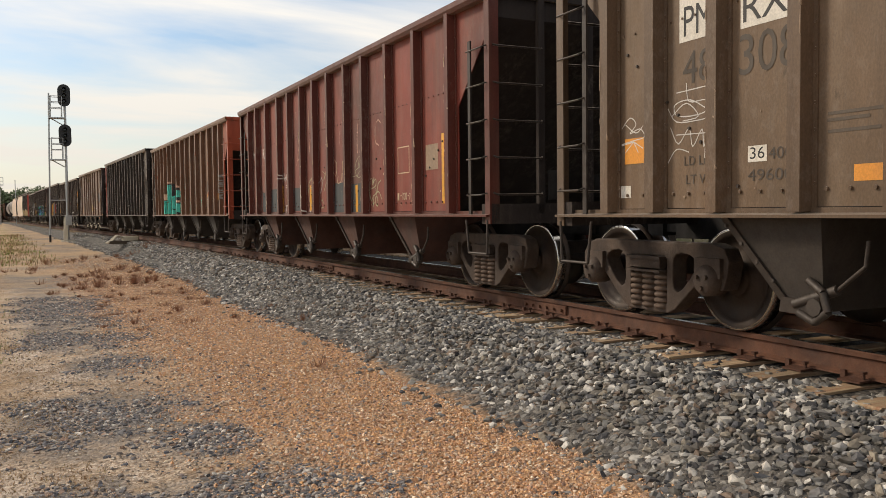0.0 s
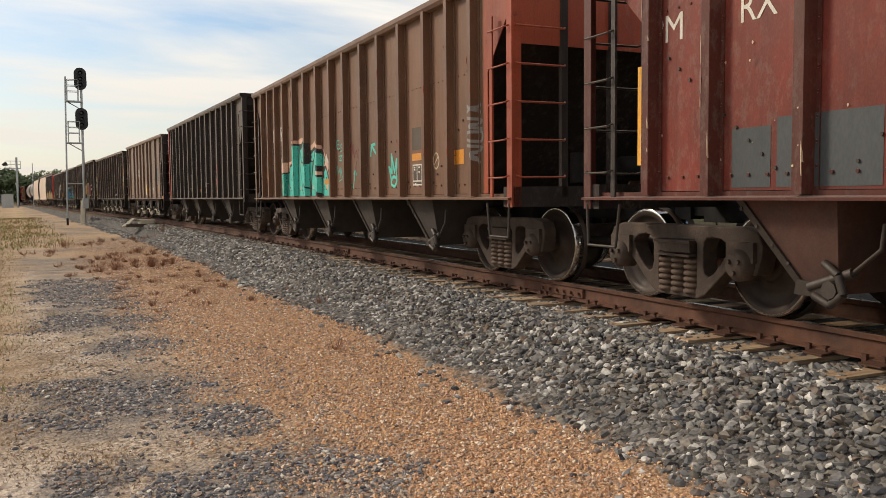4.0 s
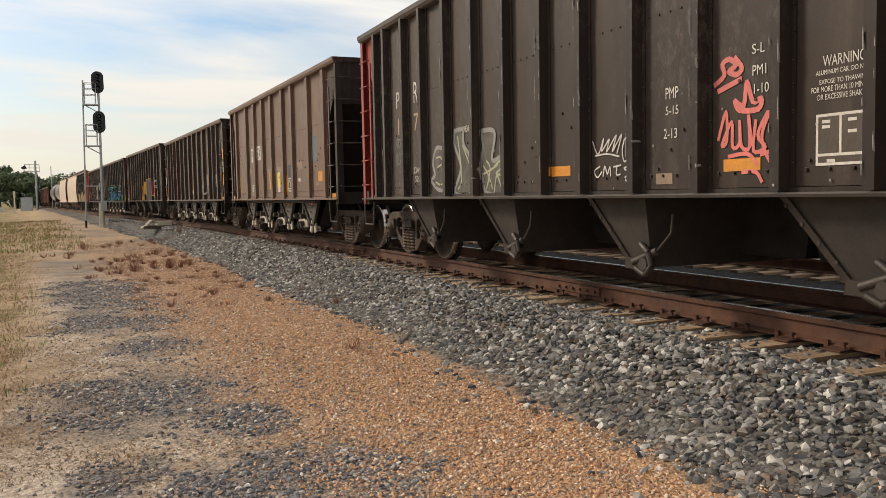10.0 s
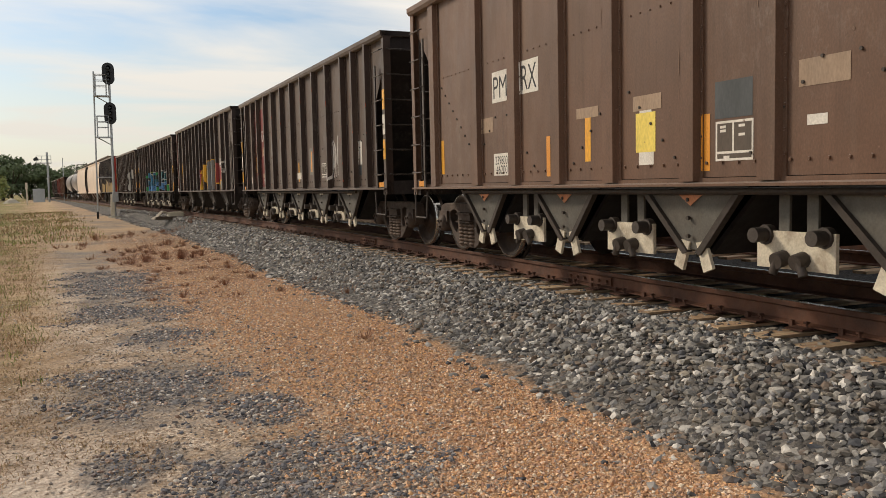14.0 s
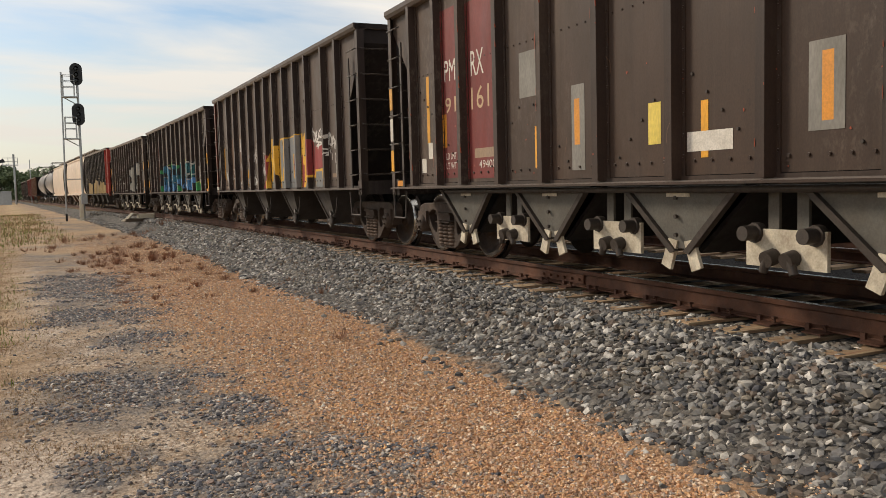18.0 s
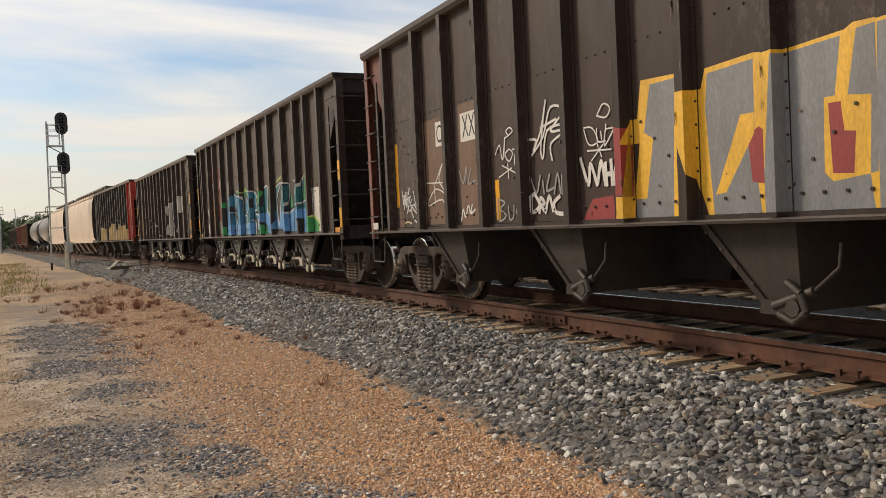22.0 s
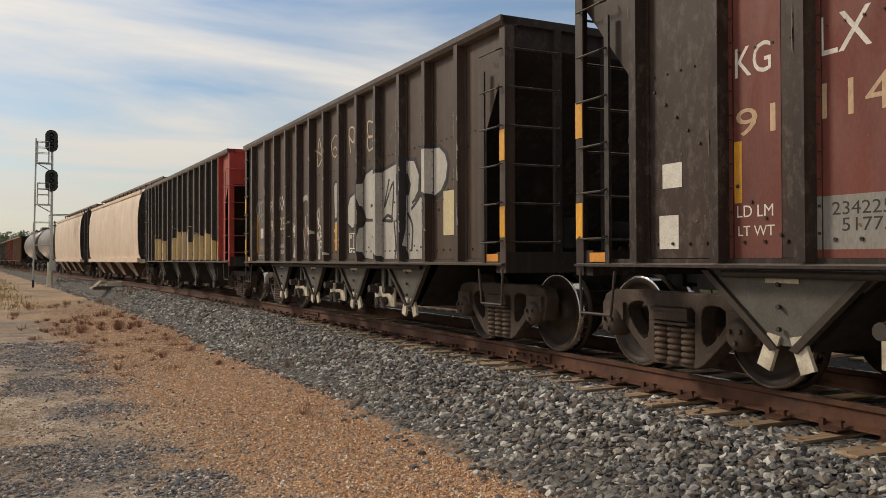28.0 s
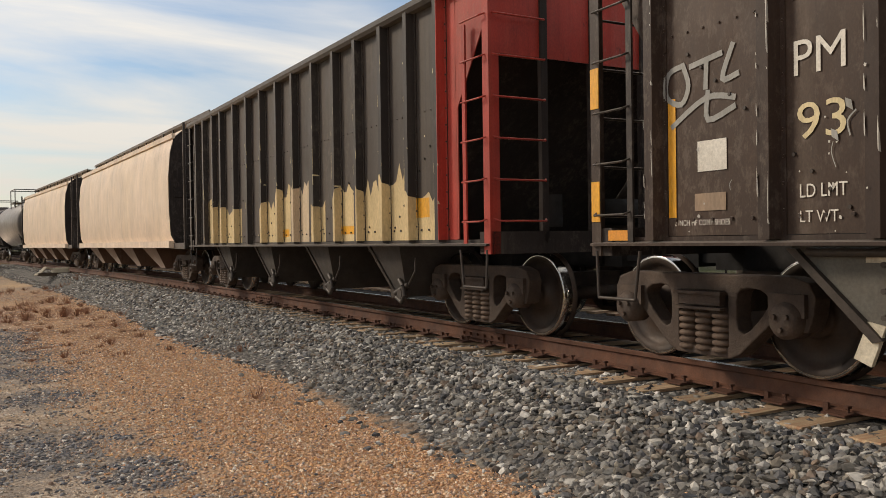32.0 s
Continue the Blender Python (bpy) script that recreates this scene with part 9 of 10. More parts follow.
def field(n, x0, x1, y0, y1, g, power=1.0):
    y = y0 + (y1 - y0) * g.uniform(0, 1, n) ** power
    x = g.uniform(x0, x1, n)
    return np.stack([x, y, ground_z(x, y)], -1)


pea = np.concatenate([field(125000, 0.9, 4.4, 2.6, 16, gg, 1.6), field(14000, 0.9, 4.4, -5.0, 2.6, gg)])
o_ = offset(pea[:, 0], pea[:, 1])
pea = pea[(o_ < -2.6 + gg.normal(0, 0.12, len(pea))) & (pea[:, 0] > 1.75 + gg.normal(0, 0.32, len(pea)) + 0.35 * ripple(pea[:, 0], pea[:, 1]))]
scatter("pea_gravel", pea, 0.005, 0.019, "pea_gravel", "loose tan pea gravel", OCT, OCTF, 0.75, 0.35, 0.25, False, 2.2)
pea = field(30000, 0.9, 5.2, 15, 36, gg, 1.3)
o_ = offset(pea[:, 0], pea[:, 1])
pea = pea[(o_ < -2.7) & (pea[:, 0] > 1.9 + gg.normal(0, 0.4, len(pea))) & (gg.uniform(0, 1, len(pea)) < 0.75 + 0.5 * ripple(pea[:, 0] * 0.4, pea[:, 1] * 0.3))]
scatter("pea_gravel", pea, 0.007, 0.020, "pea_gravel", "loose tan pea gravel", OCT, OCTF, 0.7, 0.35, 0.3, False)
pb = field(36000, -1.2, 2.4, 2.8, 15, gg, 1.6)
pb = pb[gg.uniform(0, 1, len(pb)) < 0.45 + 0.4 * np.clip(pb[:, 0], 0, 1) + 0.5 * ripple(pb[:, 1], pb[:, 0])]
scatter("loose_pebble", pb, 0.003, 0.018, "mixed_pebble", "small mixed pebbles strewn on sandy ground", OCT, OCTF, 0.7, 0.35, 0.35, False, 2.6)
gr = field(78000, -0.6, 2.6, 2.8, 19, gg, 1.6)
d_ = np.full(len(gr), 9.0)
for cx, cy, rx, ry in GRAY_PATCHES[:8]:
    d_ = np.minimum(d_, ((gr[:, 0] - cx) / rx) ** 2 + ((gr[:, 1] - cy) / ry) ** 2)
dens = np.clip(1.1 - 0.75 * d_ + 1.5 * ripple(gr[:, 0], gr[:, 1]) + 0.5 * ripple(gr[:, 1] * 2.7, gr[:, 0] * 3.1), 0, 1) * (d_ < 2.6)
dens = np.maximum(dens, 0.05 * np.clip(gr[:, 0] - 0.1 + 0.5 * ripple(gr[:, 1], gr[:, 0]), 0, 1))
gr = gr[gg.uniform(0, 1, len(gr)) < dens]
scatter("gray_gravel", gr, 0.006, 0.024, "gray_gravel", "scattered grey gravel on sandy ground", ICO, ICOF, 0.6, 0.35, 0.3, False, 1.9)


# ---- grass and weeds ----
def blades(name, pts, h0, h1, lean, material, label, category, per=7, w=0.006, spread=0.05):
    g = np.random.default_rng(len(pts) + 3)
    n = len(pts) * per
    p = np.repeat(pts, per, 0) + np.concatenate([g.normal(0, spread, (n, 2)), np.zeros((n, 1))], 1)
    h = g.uniform(h0, h1, n)
    a, b = g.uniform(0, 6.283, n), g.uniform(0, 6.283, n)
    d = np.stack([np.cos(a), np.sin(a), np.zeros(n)], -1)
    l_ = np.stack([np.cos(b), np.sin(b), np.zeros(n)], -1) * (g.uniform(0, lean, n) * h)[:, None]
    up = np.array([0, 0, 1.0])
    ww = (w * g.uniform(0.6, 1.5, n))[:, None]
    V = np.stack([p - d * ww, p + d * ww, p + l_ * 0.35 + up * (h * 0.55)[:, None] + d * ww * 0.7, p + l_ * 0.35 + up * (h * 0.55)[:, None] - d * ww * 0.7, p + l_ + up * h[:, None]], 1)
    F4 = np.array([(0, 1, 2), (0, 2, 3), (3, 2, 4)])
    F = (F4[None] + (np.arange(n) * 5)[:, None, None]).reshape(-1, 3)
    ob = new(name, quads(name, V.reshape(-1, 3), F, material, False))
    return tagged(ob, label, category, kind="stuff")


ga = field(10500, -9, 0.5, 8.3, 32, gg, 1.3)
ga = ga[ga[:, 0] < -0.05 + gg.normal(0, 0.3, len(ga)) - 0.5 * (ga[:, 1] < 10)]
sel = gg.uniform(0, 1, len(ga)) < np.clip(0.12 - ga[:, 0] * 0.09, 0.05, 0.7)
blades("grass", ga[sel], 0.03, 0.11, 0.9, "green_grass", "patchy green and yellow grass", "grass", 9, 0.004, 0.09)
blades("dry_grass", ga[~sel], 0.012, 0.055, 1.6, "dry_weed", "dry brown grass", "grass", 9, 0.004, 0.09)
gt = field(5200, -3.5, 0.7, 5.2, 12.5, gg, 1.2)
gt = gt[ripple(gt[:, 0] * 0.5, gt[:, 1] * 0.45) > 0.35 * gt[:, 0] - 0.1]
blades("dry_grass", gt, 0.006, 0.026, 2.2, "dry_weed", "trodden brown grass on sandy ground", "grass", 8, 0.003, 0.07)
gb = field(5200, -30, 2.2, 32, 75, gg)
sel = gg.uniform(0, 1, len(gb)) < 0.45
blades("grass", gb[sel], 0.05, 0.14, 0.9, "green_grass", "patchy green and yellow grass", "grass", 10, 0.014, 0.3)
blades("dry_grass", gb[~sel], 0.05, 0.18, 0.9, "dry_weed", "dry brown grass", "grass", 10, 0.014, 0.3)


def weed(x, y, n, h, r):
    """A clump of dry stalks that spring from one root."""
    g = np.random.default_rng(int(x * 97 + y * 31) % 9999)
    z = float(ground_z(x, y))
    V, F = [(x, y, z - 0.02)], []
    for i in range(n * 7):
        a, q, hh, w = g.uniform(0, 6.283), g.uniform(0.2, 1.0) * r, h * g.uniform(0.35, 1.0), (0.003 + 0.00018 * y) * g.uniform(0.7, 1.5)
        bx, by = x + q * math.cos(a), y + q * math.sin(a)
        d = (w * math.sin(a + 0.6), -w * math.cos(a + 0.6))
        k = len(V)
        lean = g.uniform(0.0, 0.6) * hh
        V += [(bx - d[0], by - d[1], z + hh * 0.3), (bx + d[0], by + d[1], z + hh * 0.3), (bx + lean * math.cos(a), by + lean * math.sin(a), z + hh)]
        F += [(0, k, k + 1), (k, k + 2, k + 1)]
    ob = new("weed", quads("weed", np.array(V), np.array(F), "weed_stalk", False))
    return tagged(ob, "dry reddish-brown weed clump on gravel", "weed", "weeds by the track")


WEEDS_NEAR = ((3.15, 8.55, 4, 0.15, 0.1), (3.75, 9.9, 2, 0.05, 0.08), (1.55, 13.6, 6, 0.1, 0.14), (2.15, 21.4, 22, 0.3, 0.45), (3.0, 21.9, 30, 0.34, 0.55), (3.7, 22.8, 14, 0.22, 0.45), (1.4, 22.6, 14, 0.18, 0.45), (2.6, 17.6, 6, 0.12, 0.2), (2.2, 18.2, 5, 0.1, 0.18), (1.9, 16.6, 6, 0.1, 0.2), (2.9, 16.2, 5, 0.11, 0.18), (3.6, 17.3, 5, 0.1, 0.2))
WEEDS_FAR = ((1.2, 19.5, 8, 0.12, 0.3), (4.3, 12.3, 6, 0.16, 0.2), (4.5, 14.5, 6, 0.18, 0.25), (2.5, 25.5, 20, 0.25, 0.7), (4.0, 27.0, 20, 0.25, 0.7), (1.0, 28.0, 18, 0.22, 0.7), (3.0, 33.0, 26, 0.3, 1.1), (5.0, 36.0, 24, 0.28, 1.1), (1.6, 14.9, 4, 0.08, 0.15), (2.0, 12.9, 4, 0.07, 0.12), (-0.5, 3.9, 3, 0.04, 0.12))
for x, y, n, h, r in WEEDS_NEAR + WEEDS_FAR:
    k = 1 if r < 0.3 else int(r / 0.1)
    for i in range(k):
        weed(x + tr.gauss(0, r * 0.6) * (k > 1), y + tr.gauss(0, r * 0.9) * (k > 1), max(3, n // k), h * tr.uniform(0.6, 1.1), min(r, 0.16))
for i in range(70):
    y = tr.uniform(13.0, 27.0)
    x = tr.uniform(1.5, 4.7 + 0.02 * y)
    if offset(x, y) < -2.6:
        weed(x, y, tr.randint(3, 6), tr.uniform(0.05, 0.17), tr.uniform(0.06, 0.16))
st = Shape()
st.bent([(4.85, 20.5, float(ground_z(4.85, 20.5)) + 0.03), (5.1, 20.65, float(ground_z(5.1, 20.65)) + 0.05), (5.36, 20.75, float(ground_z(5.36, 20.75)) + 0.03)], 0.022, 6)
tagged(part("fallen_branch", st, "bark"), "dark broken branch lying on the ballast", "branch")


# ---- the signal by the line ----
def signal():
    x, y = 4.36, 56.5
    z = float(ground_z(x, y)) - 0.02
    r = thing("railway_signal", "silver two-head railway signal mast with ladder platforms", "railway signal", pose(x, y, 0))
    s = Shape()
    s.rod((0, 0, z), (0.05, 0, 7.75), 0.085, 14, 0.07)
    part("mast", s, "galv", r)
    s = Shape()
    s.rod((-1.0, 0, z), (-0.84, 0, 8.5), 0.05, 10)
    part("ladder_rail", s, "galv", r)
    s = Shape()
    s.rod((-0.97, 0, 1.95), (0, 0, 1.95), 0.03, 8)
    part("crossbar", s, "galv", r)
    s = Shape()
    s.box(-1.06, -0.94, -0.07, 0.07, z, z + 0.45)
    part("pole_foot", s, "under_black", r)
    for zp in (6.95, 4.40):
        s = Shape()
        s.box(-0.86, 0.02, -0.32, 0.32, zp, zp + 0.07)
        p = part("platform", s, "galv", r, "grated steel platform")
        s = Shape()
        s.rod((-0.75, 0, zp), (0.03, 0, zp - 0.45), 0.03, 8)
        part("brace", s, "galv", p)
        s = Shape()
        for yy in (-0.30, 0.30):
            for xx in (-0.78, -0.15):
                s.rod((xx, yy, zp), (xx + 0.02, yy, zp + 1.35), 0.022, 6)
            for dz in (0.65, 1.0, 1.35):
                s.rod((-0.78, yy, zp + dz), (-0.15, yy, zp + dz), 0.02, 6)
        for dz in (0.65, 1.35):
            s.rod((-0.78, -0.3, zp + dz), (-0.78, 0.3, zp + dz), 0.02, 6)
        part("guard_rail", s, "galv", p)
    for zc in (8.37, 5.92):
        o = [(0.36 * math.cos(q), 0.36 * math.sin(q) + (0.32 if math.sin(q) > 0 else -0.32)) for q in (2 * math.pi * i / 28 for i in range(28))]
        s = Shape()
        s.prism([(u, -0.20, zc + v) for u, v in o], (0, 0.03, 0))
        hd = part("signal_head", s, "signal_black", r, "black oval signal backplate with hooded lamps")
        for dz in (-0.36, 0.0, 0.36):
            s = Shape()
            s.lathe([(-0.20, 0.125), (-0.46, 0.125), (-0.46, 0.118), (-0.20, 0.118)], (0, 0, zc + dz), "y", 18)
            part("hood", s, "signal_black", hd)
            s = Shape()
            s.lathe([(-0.21, 0.0), (-0.215, 0.06), (-0.205, 0.11)], (0, 0, zc + dz), "y", 16)
            part("lens", s, "lens_dark", hd)
        s = Shape()
        s.box(-0.17, 0.17, -0.17, 0.05, zc - 0.5, zc + 0.5, 0.03)
        s.rod((0.02, 0, zc - 1.15), (0.02, 0, zc - 0.5), 0.05, 8)
        part("lamp_case", s, "signal_black", hd)
    s = Shape()
    s.box(-0.12, 0.24, -0.26, -0.08, 0.40, 1.02, 0.02)
    part("junction_box", s, "galv", r)
    s = Shape()
    s.prism([(-0.26, -0.10, z), (0.0, -0.12, z), (-0.02, -0.12, 0.85), (-0.20, -0.10, 0.90)], (0, 0.22, 0))
    part("cable_cover", s, "signal_white", r, "cream cable cover")
    s = Shape()
    s.lathe([(z - 0.2, 0.0), (z - 0.2, 0.42), (z + 0.12, 0.40), (z + 0.12, 0.0)], (0, 0, 0), "z", 20)
    part("foundation", s, "concrete", r)


signal()


def switch_stand():
    x, y, a = track(41.0, -1.75)
    r = thing("track_derail_device", "pale-painted low steel track device on two ties", "track device", pose(x, y, -0.2, 0, 0, a))
    for dy in (-0.3, 0.3):
        s = Shape()
        s.box(-0.7, 0.75, dy - 0.11, dy + 0.11, -0.12, 0.02)
        part("base_tie", s, "bark", r)
    s = Shape()
    s.box(-0.1, 0.6, -0.28, 0.28, 0.02, 0.22, 0.05)
    part("housing", s, "signal_white", r)
    for q in range(5):
        s = Shape()
        s.bent([(-0.1, -0.25 + 0.12 * q, 0.18), (-0.35, -0.3 + 0.14 * q, 0.26), (-0.6, -0.34 + 0.15 * q, 0.02), (-0.8, -0.36 + 0.15 * q, -0.08)], 0.035, 6)
        part("rod", s, "white_plate", r)


switch_stand()


# ---- far things across the yard ----
mat("van_white", srgb((234, 235, 238)), 0.3, 0, 0.04, 2, 0.0)
paint_mat("truck_red", (96, 40, 40), (60, 36, 34), 0.4, 0.35)
mat("box_white", srgb((222, 224, 226)), 0.5, 0, 0.06, 2, 0.02, 40, srgb((180, 176, 170)), 0.4, 0.5)
mat("tyre", srgb((30, 30, 31)), 0.9)
mat("car_glass", srgb((34, 40, 46)), 0.08, 0, 0.1, 3, 0)
mat("cabinet_grey", srgb((176, 180, 182)), 0.5, 0.3, 0.08, 3, 0.05)


def wheels(r, xs, half, rad):
    for x in xs:
        for q in (-1, 1):
            s = Shape()
            s.lathe([(-0.11, 0.0), (-0.11, rad * 0.9), (-0.07, rad), (0.07, rad), (0.11, rad * 0.9), (0.11, 0.0)], (x, q * half, rad), "y", 22)
            w = part("wheel", s, "tyre", r)
            s = Shape()
            s.lathe([(q * 0.112, 0.0), (q * 0.118, rad * 0.3), (q * 0.112, rad * 0.58)], (x, q * half, rad), "y", 18)
            part("rim", s, "galv", w)


def van():
    x, y = -8.9, 75.0
    r = thing("van", "white panel van parked on the grass", "van", pose(x, y, float(ground_z(x, y)), 0, 0, -4))
    s = Shape()
    s.prism([(-2.6, -0.95, 0.35), (2.65, -0.95, 0.35), (2.7, -0.95, 0.75), (2.5, -0.95, 1.02), (1.75, -0.95, 1.15), (1.1, -0.95, 1.85), (0.8, -0.95, 1.98), (-2.5, -0.95, 2.0), (-2.65, -0.95, 1.8), (-2.68, -0.95, 0.6)], (0, 1.9, 0))
    bevel(part("body", s, "van_white", r), 0.08, 3)
    for a, b in ((0.95, 0.22), (-0.05, -0.75), (-0.95, -1.6)):
        s = Shape()
        s.prism([(a + 0.55 if a > 0.5 else a, -0.957, 1.18), (b, -0.957, 1.18), (b, -0.957, 1.72), (a + (0.12 if a > 0.5 else 0), -0.957, 1.72)], (0, 0.004, 0))
        part("side_window", s, "car_glass", r)
    s = Shape()
    s.prism([(1.78, -0.8, 1.17), (1.15, -0.78, 1.84), (1.15, 0.78, 1.84), (1.78, 0.8, 1.17)], (0.012, 0, 0.012))
    part("windscreen", s, "car_glass", r)
    s = Shape()
    s.box(2.62, 2.80, -0.92, 0.92, 0.36, 0.58, 0.05)
    part("bumper", s, "tyre", r)
    wheels(r, (-1.7, 1.75), 0.84, 0.36)


def pickup():
    x, y = -9.9, 128.0
    r = thing("pickup_truck", "dark red flatbed pickup truck with a rack", "truck", pose(x, y, float(ground_z(x, y)), 0, 0, 4))
    s = Shape()
    s.prism([(-2.7, -0.9, 0.5), (2.7, -0.9, 0.5), (2.7, -0.9, 0.95), (1.4, -0.9, 1.1), (-2.7, -0.9, 1.1)], (0, 1.8, 0))
    bevel(part("body", s, "truck_red", r), 0.06)
    s = Shape()
    s.prism([(-0.9, -0.8, 1.1), (1.35, -0.8, 1.1), (0.7, -0.75, 1.7), (-0.7, -0.75, 1.7)], (0, 1.6, 0))
    bevel(part("cab", s, "car_glass", r), 0.05)
    s = Shape()
    for q in (-0.8, 0.8):
        for xx in (-2.6, 0.9):
            s.rod((xx, q, 1.1), (xx, q, 1.95), 0.035, 6)
        s.rod((-2.6, q, 1.95), (0.9, q, 1.95), 0.04, 6)
    part("rack", s, "galv", r)
    wheels(r, (-1.7, 1.8), 0.8, 0.38)


def box_trailer():
    x, y = -8.8, 152.0
    r = thing("box_trailer", "white box trailer standing at the edge of trees", "trailer", pose(x, y, float(ground_z(x, y)) + 0.1, 0, 0, 25))
    s = Shape()
    s.box(-1.9, 1.9, -1.25, 1.25, 0.45, 2.75, 0.04)
    part("box", s, "box_white", r)
    s = Shape()
    for xx in (-1.89, 1.89):
        s.box(xx - 0.02, xx + 0.02, -1.27, -1.2, 0.45, 2.75)
    part("corner_trim", s, "galv", r)
    wheels(r, (-0.9, 0.9), 1.1, 0.38)


van()
pickup()
box_trailer()


def cantilever():
    x, y = 1.75, 150.0
    z = float(ground_z(x, y))
    r = thing("crossing_signal", "grey signal post with a railed top bracket", "railway signal", pose(x, y, z))
    s = Shape()
    s.rod((0, 0, 0), (0, 0, 8.0), 0.16, 10)
    part("post", s, "galv", r)
    s = Shape()
    s.box(-1.7, 0.6, -0.5, 0.5, 6.2, 6.32)
    for xx in (-1.6, -0.8, 0, 0.55):
        s.rod((xx, -0.48, 6.3), (xx, -0.48, 7.4), 0.04, 5)
    for zz in (6.85, 7.4):
        s.rod((-1.6, -0.48, zz), (0.55, -0.48, zz), 0.04, 5)
    part("bracket", s, "galv", r)
    s = Shape()
    s.prism([(-1.9, -0.55, 6.6), (-2.1, -0.55, 6.9), (-1.5, -0.55, 7.3), (-1.2, -0.55, 6.7)], (0, 0.5, 0))
    part("signal_head", s, "signal_black", r)
    x, y = 0.25, 148.0
    r = thing("relay_cabinet", "pale grey metal relay cabinet on gravel", "cabinet", pose(x, y, float(ground_z(x, y))))
    s = Shape()
    s.box(-0.85, 0.85, -0.6, 0.6, 0.0, 2.0, 0.03)
    part("body", s, "cabinet_grey", r)
    s = Shape()
    s.prism([(-0.95, -0.7, 2.0), (0.95, -0.7, 2.0), (0.9, -0.7, 2.1), (0, -0.7, 2.2), (-0.9, -0.7, 2.1)], (0, 1.4, 0))
    part("roof", s, "cabinet_grey", r)
    x, y = -1.2, 120.0
    r = thing("mile_marker_post", "white post with a small sign plate", "sign", pose(x, y, float(ground_z(x, y))))
    s = Shape()
    s.box(-0.09, 0.09, -0.05, 0.05, 0, 2.0)
    part("post", s, "signal_white", r)
    s = Shape()
    s.box(-0.14, 0.14, -0.08, -0.05, 2.0, 2.85)
    part("plate", s, "signal_white", r)
    for x, y, h, w in ((4.0, 150, 7.0, 0.12), (4.6, 148, 2.4, 0.5), (7.0, 150, 2.2, 0.3), (-5.45, 80.0, 0.85, 0.06)):
        r = thing("post", "plain upright post in the grass", "post", pose(x, y, float(ground_z(x, y))))
        s = Shape()
        s.box(-w / 2, w / 2, -0.08, 0.08, 0, h)
        part("shaft", s, "concrete" if w > 0.2 else "galv", r)
    x, y = -3.5, 140.0
    g = np.random.default_rng(8)
    n = 18
    V = [(x, y, float(ground_z(x, y)) + 0.75)] + [(x + (1.15 + 0.2 * g.uniform()) * math.cos(q), y + 1.1 * math.sin(q), float(ground_z(x, y)) - 0.05) for q in (2 * math.pi * i / n for i in range(n))] + [(x + 0.6 * math.cos(q), y + 0.6 * math.sin(q), float(ground_z(x, y)) + 0.42 + 0.1 * g.uniform()) for q in (2 * math.pi * i / n for i in range(n))]
    s = Shape()
    s.add(V, [(1 + i, 1 + (i + 1) % n, 1 + n + (i + 1) % n, 1 + n + i) for i in range(n)] + [(0, 1 + n + i, 1 + n + (i + 1) % n) for i in range(n)], True)
    tagged(part("gravel_heap", s, "concrete"), "small pale gravel heap in the grass", "gravel heap")


cantilever()


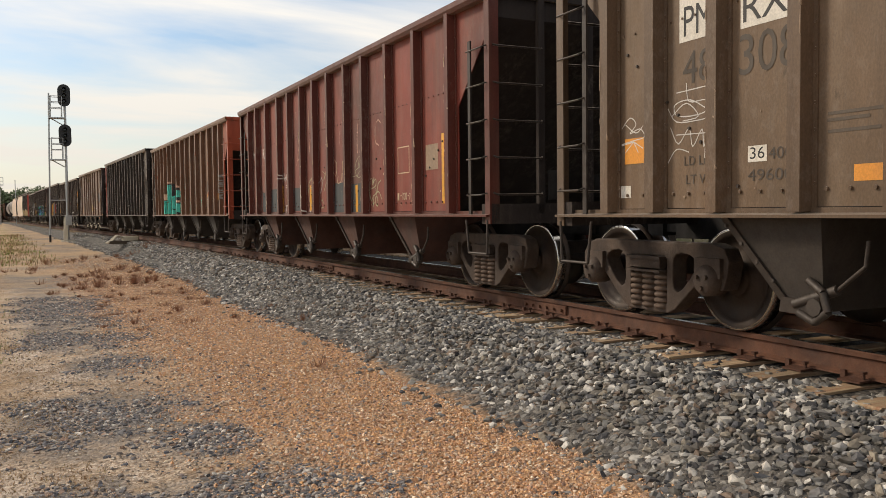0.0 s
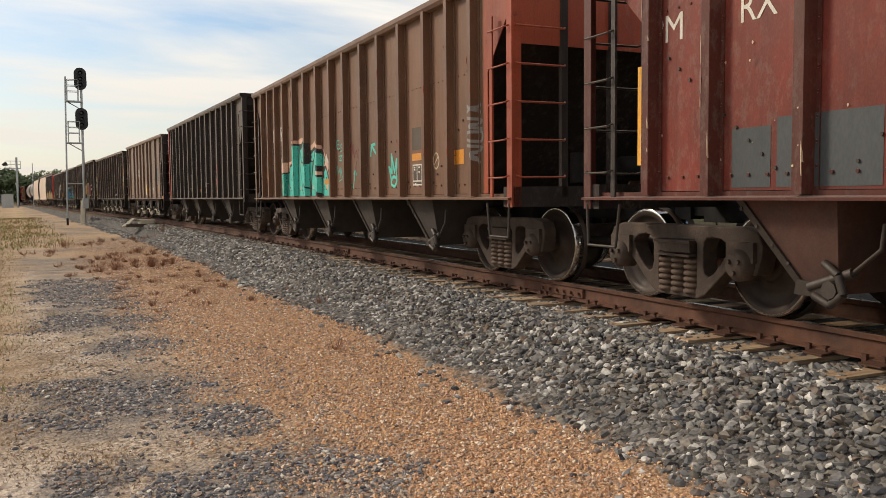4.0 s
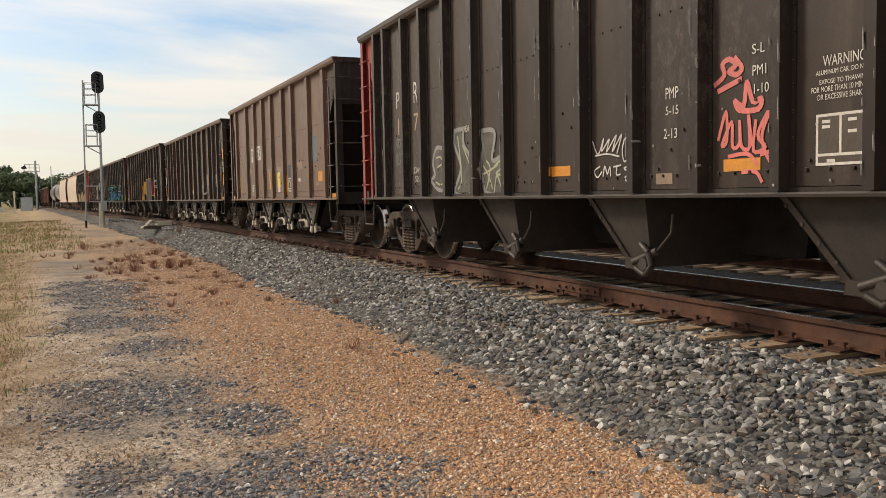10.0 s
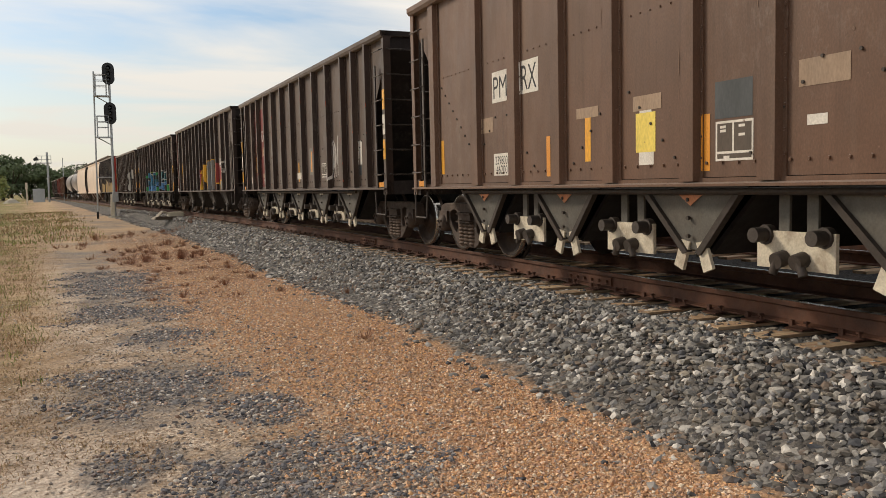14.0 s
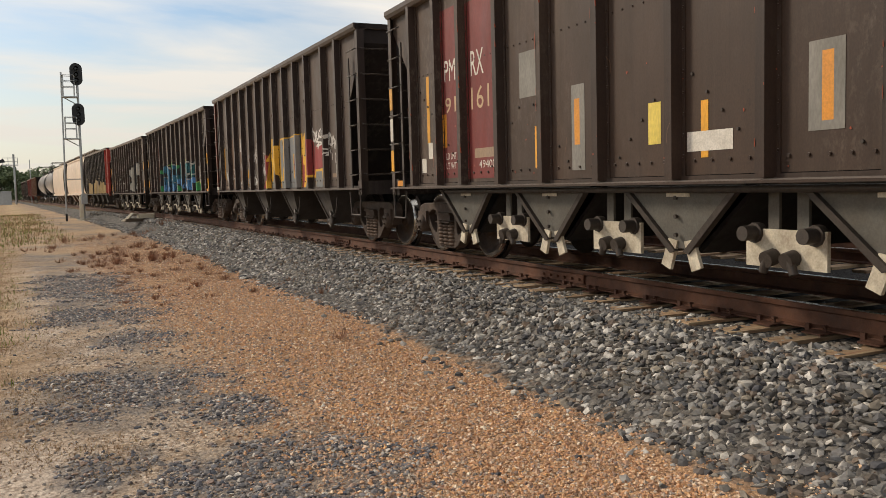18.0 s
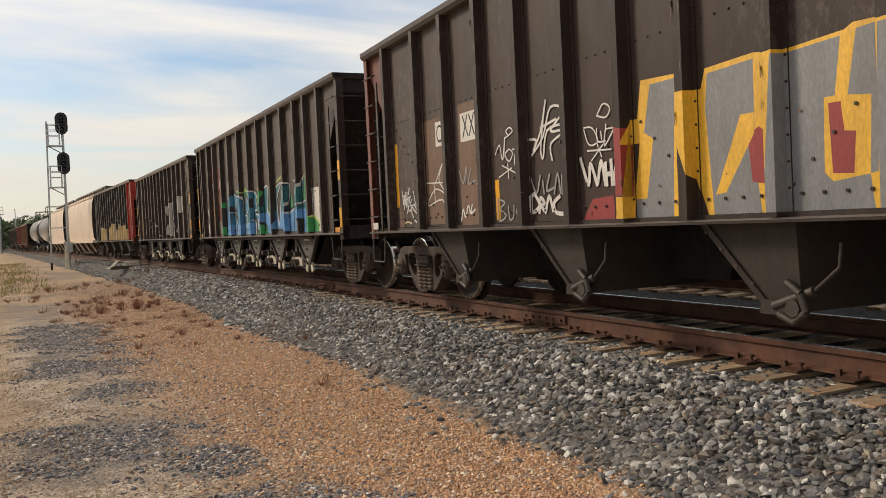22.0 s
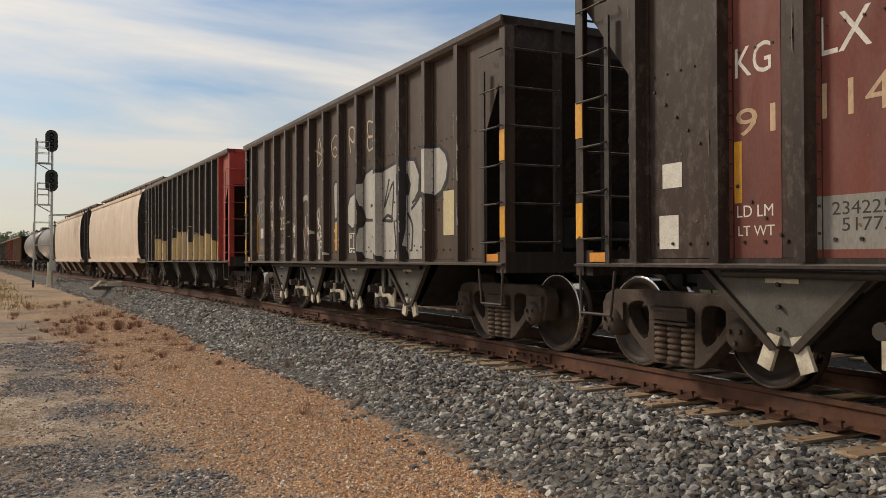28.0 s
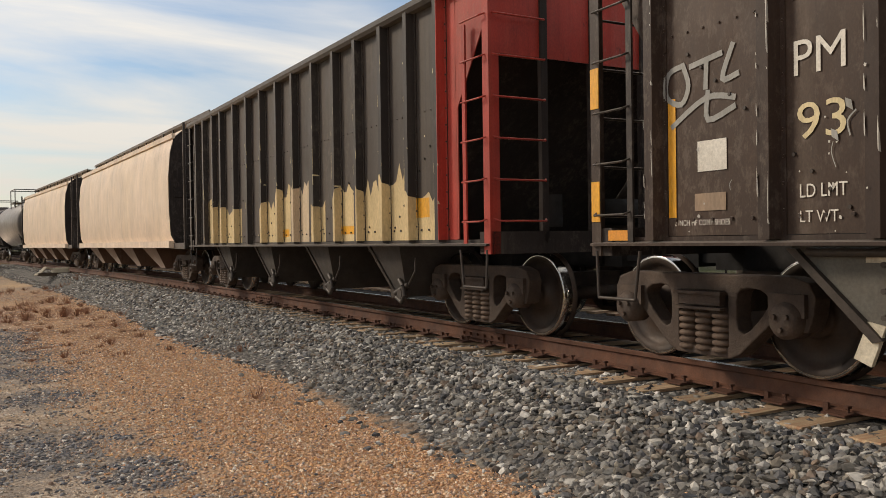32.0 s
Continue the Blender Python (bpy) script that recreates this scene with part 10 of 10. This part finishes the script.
# ---- trees ----
def tree(x, y, h, wid, seed, light=False, leaf=0.3, n=2600):
    g = np.random.default_rng(seed)
    z = float(ground_z(x, y)) - 0.05
    r = thing("tree", "broad leafy green tree at the edge of the yard", "tree", pose(x, y, z), "trees behind the yard")
    s = Shape()
    s.rod((0, 0, 0), (0.1, 0, h * 0.35), 0.035 * h, 10, 0.025 * h)
    tips = []
    for i in range(7):
        q, t = g.uniform(0, 6.283), g.uniform(0.55, 0.85)
        e = (wid * 0.35 * math.cos(q), wid * 0.35 * math.sin(q), h * t)
        s.rod((0.1, 0, h * 0.30), e, 0.016 * h, 7, 0.006 * h)
        tips.append(e)
    part("trunk", s, "bark", r)
    k = 26
    cen = np.stack([g.normal(0, wid * 0.26, k), g.normal(0, wid * 0.26, k), h * g.uniform(0.10, 0.90, k)], -1)
    cen[:7] = tips
    rad = g.uniform(0.10, 0.20, k) * wid * (1.15 - 0.5 * np.abs(cen[:, 2] / h - 0.5))
    i = g.integers(0, k, n)
    d = g.normal(0, 1, (n, 3))
    d /= np.linalg.norm(d, axis=1, keepdims=True)
    p = cen[i] + d * (rad[i] * g.uniform(0.55, 1.08, n))[:, None] * np.array([1, 1, 0.8])
    u = g.normal(0, 1, (n, 3))
    u /= np.linalg.norm(u, axis=1, keepdims=True)
    w = np.cross(u, d)
    w /= np.linalg.norm(w, axis=1, keepdims=True) + 1e-9
    L_ = leaf * g.uniform(0.6, 1.4, n)[:, None]
    V = np.stack([p - u * L_, p + w * L_ * 0.55, p + u * L_, p - w * L_ * 0.55], 1)
    F = np.arange(n * 4).reshape(n, 4)
    part("crown", quads("crown", V.reshape(-1, 3), F, "leaf_light" if light else "leaf_dark", False), None, r)


tg = random.Random(12)
for x, y, h, w, li in ((-62, 215, 9.5, 15, 0), (-50, 222, 10.5, 16, 0), (-40, 214, 9.5, 15, 0), (-31, 220, 9.8, 14, 0), (-24, 216, 9.6, 12, 0), (-17, 222, 9.0, 13, 0), (-11, 218, 11.5, 13, 0), (-7, 214, 10.5, 10, 0), (-9.5, 178, 6.0, 9, 1), (-13, 182, 5.5, 8, 1), (-5, 205, 8.0, 10, 0), (-1.5, 210, 8.6, 10, 0), (2.5, 205, 7.2, 8, 0), (6, 260, 6.0, 14, 0), (12, 262, 9.5, 13, 0), (17, 270, 10.0, 14, 0), (23, 268, 8.5, 14, 0), (-22, 150, 3.6, 8, 1), (-29, 152, 4.2, 9, 1), (-36, 155, 4.0, 9, 1)):
    tree(x, y, h, w, int(x * 7 + y) % 991, bool(li), 0.34, 3000)
for i in range(9):
    x, y, _ = track(2 + i * 11, 24 + tg.uniform(-3, 6))
    tree(x, y, tg.uniform(6.5, 9), tg.uniform(7, 9), 300 + i, i % 3 == 0, 0.2, 2600)


# ---- what moves ----
def motions():
    for car in CARS:
        rows = []
        for t in range(33):
            s = car.c - RUN[t]
            d = car.L / 2 - 1.42
            ax, ay, _ = track(s - d)
            bx, by, _ = track(s + d)
            rows.append((t, pose((ax + bx) / 2, (ay + by) / 2, 0, 0, 0, -math.degrees(math.atan2(bx - ax, by - ay)))))
        walk(car.root, rows)
    turn = np.interp(np.arange(0, 32.01, 0.15), range(33), RUN) / WR
    times = np.arange(0, 32.01, 0.15).tolist() + [32.0]
    turn = np.append(turn, RUN[-1] / WR)
    for w, y in WHEELS:
        walk(w, [(t, pose(0, y, WR, math.degrees(a) % 360)) for t, a in zip(times, turn)])


motions()
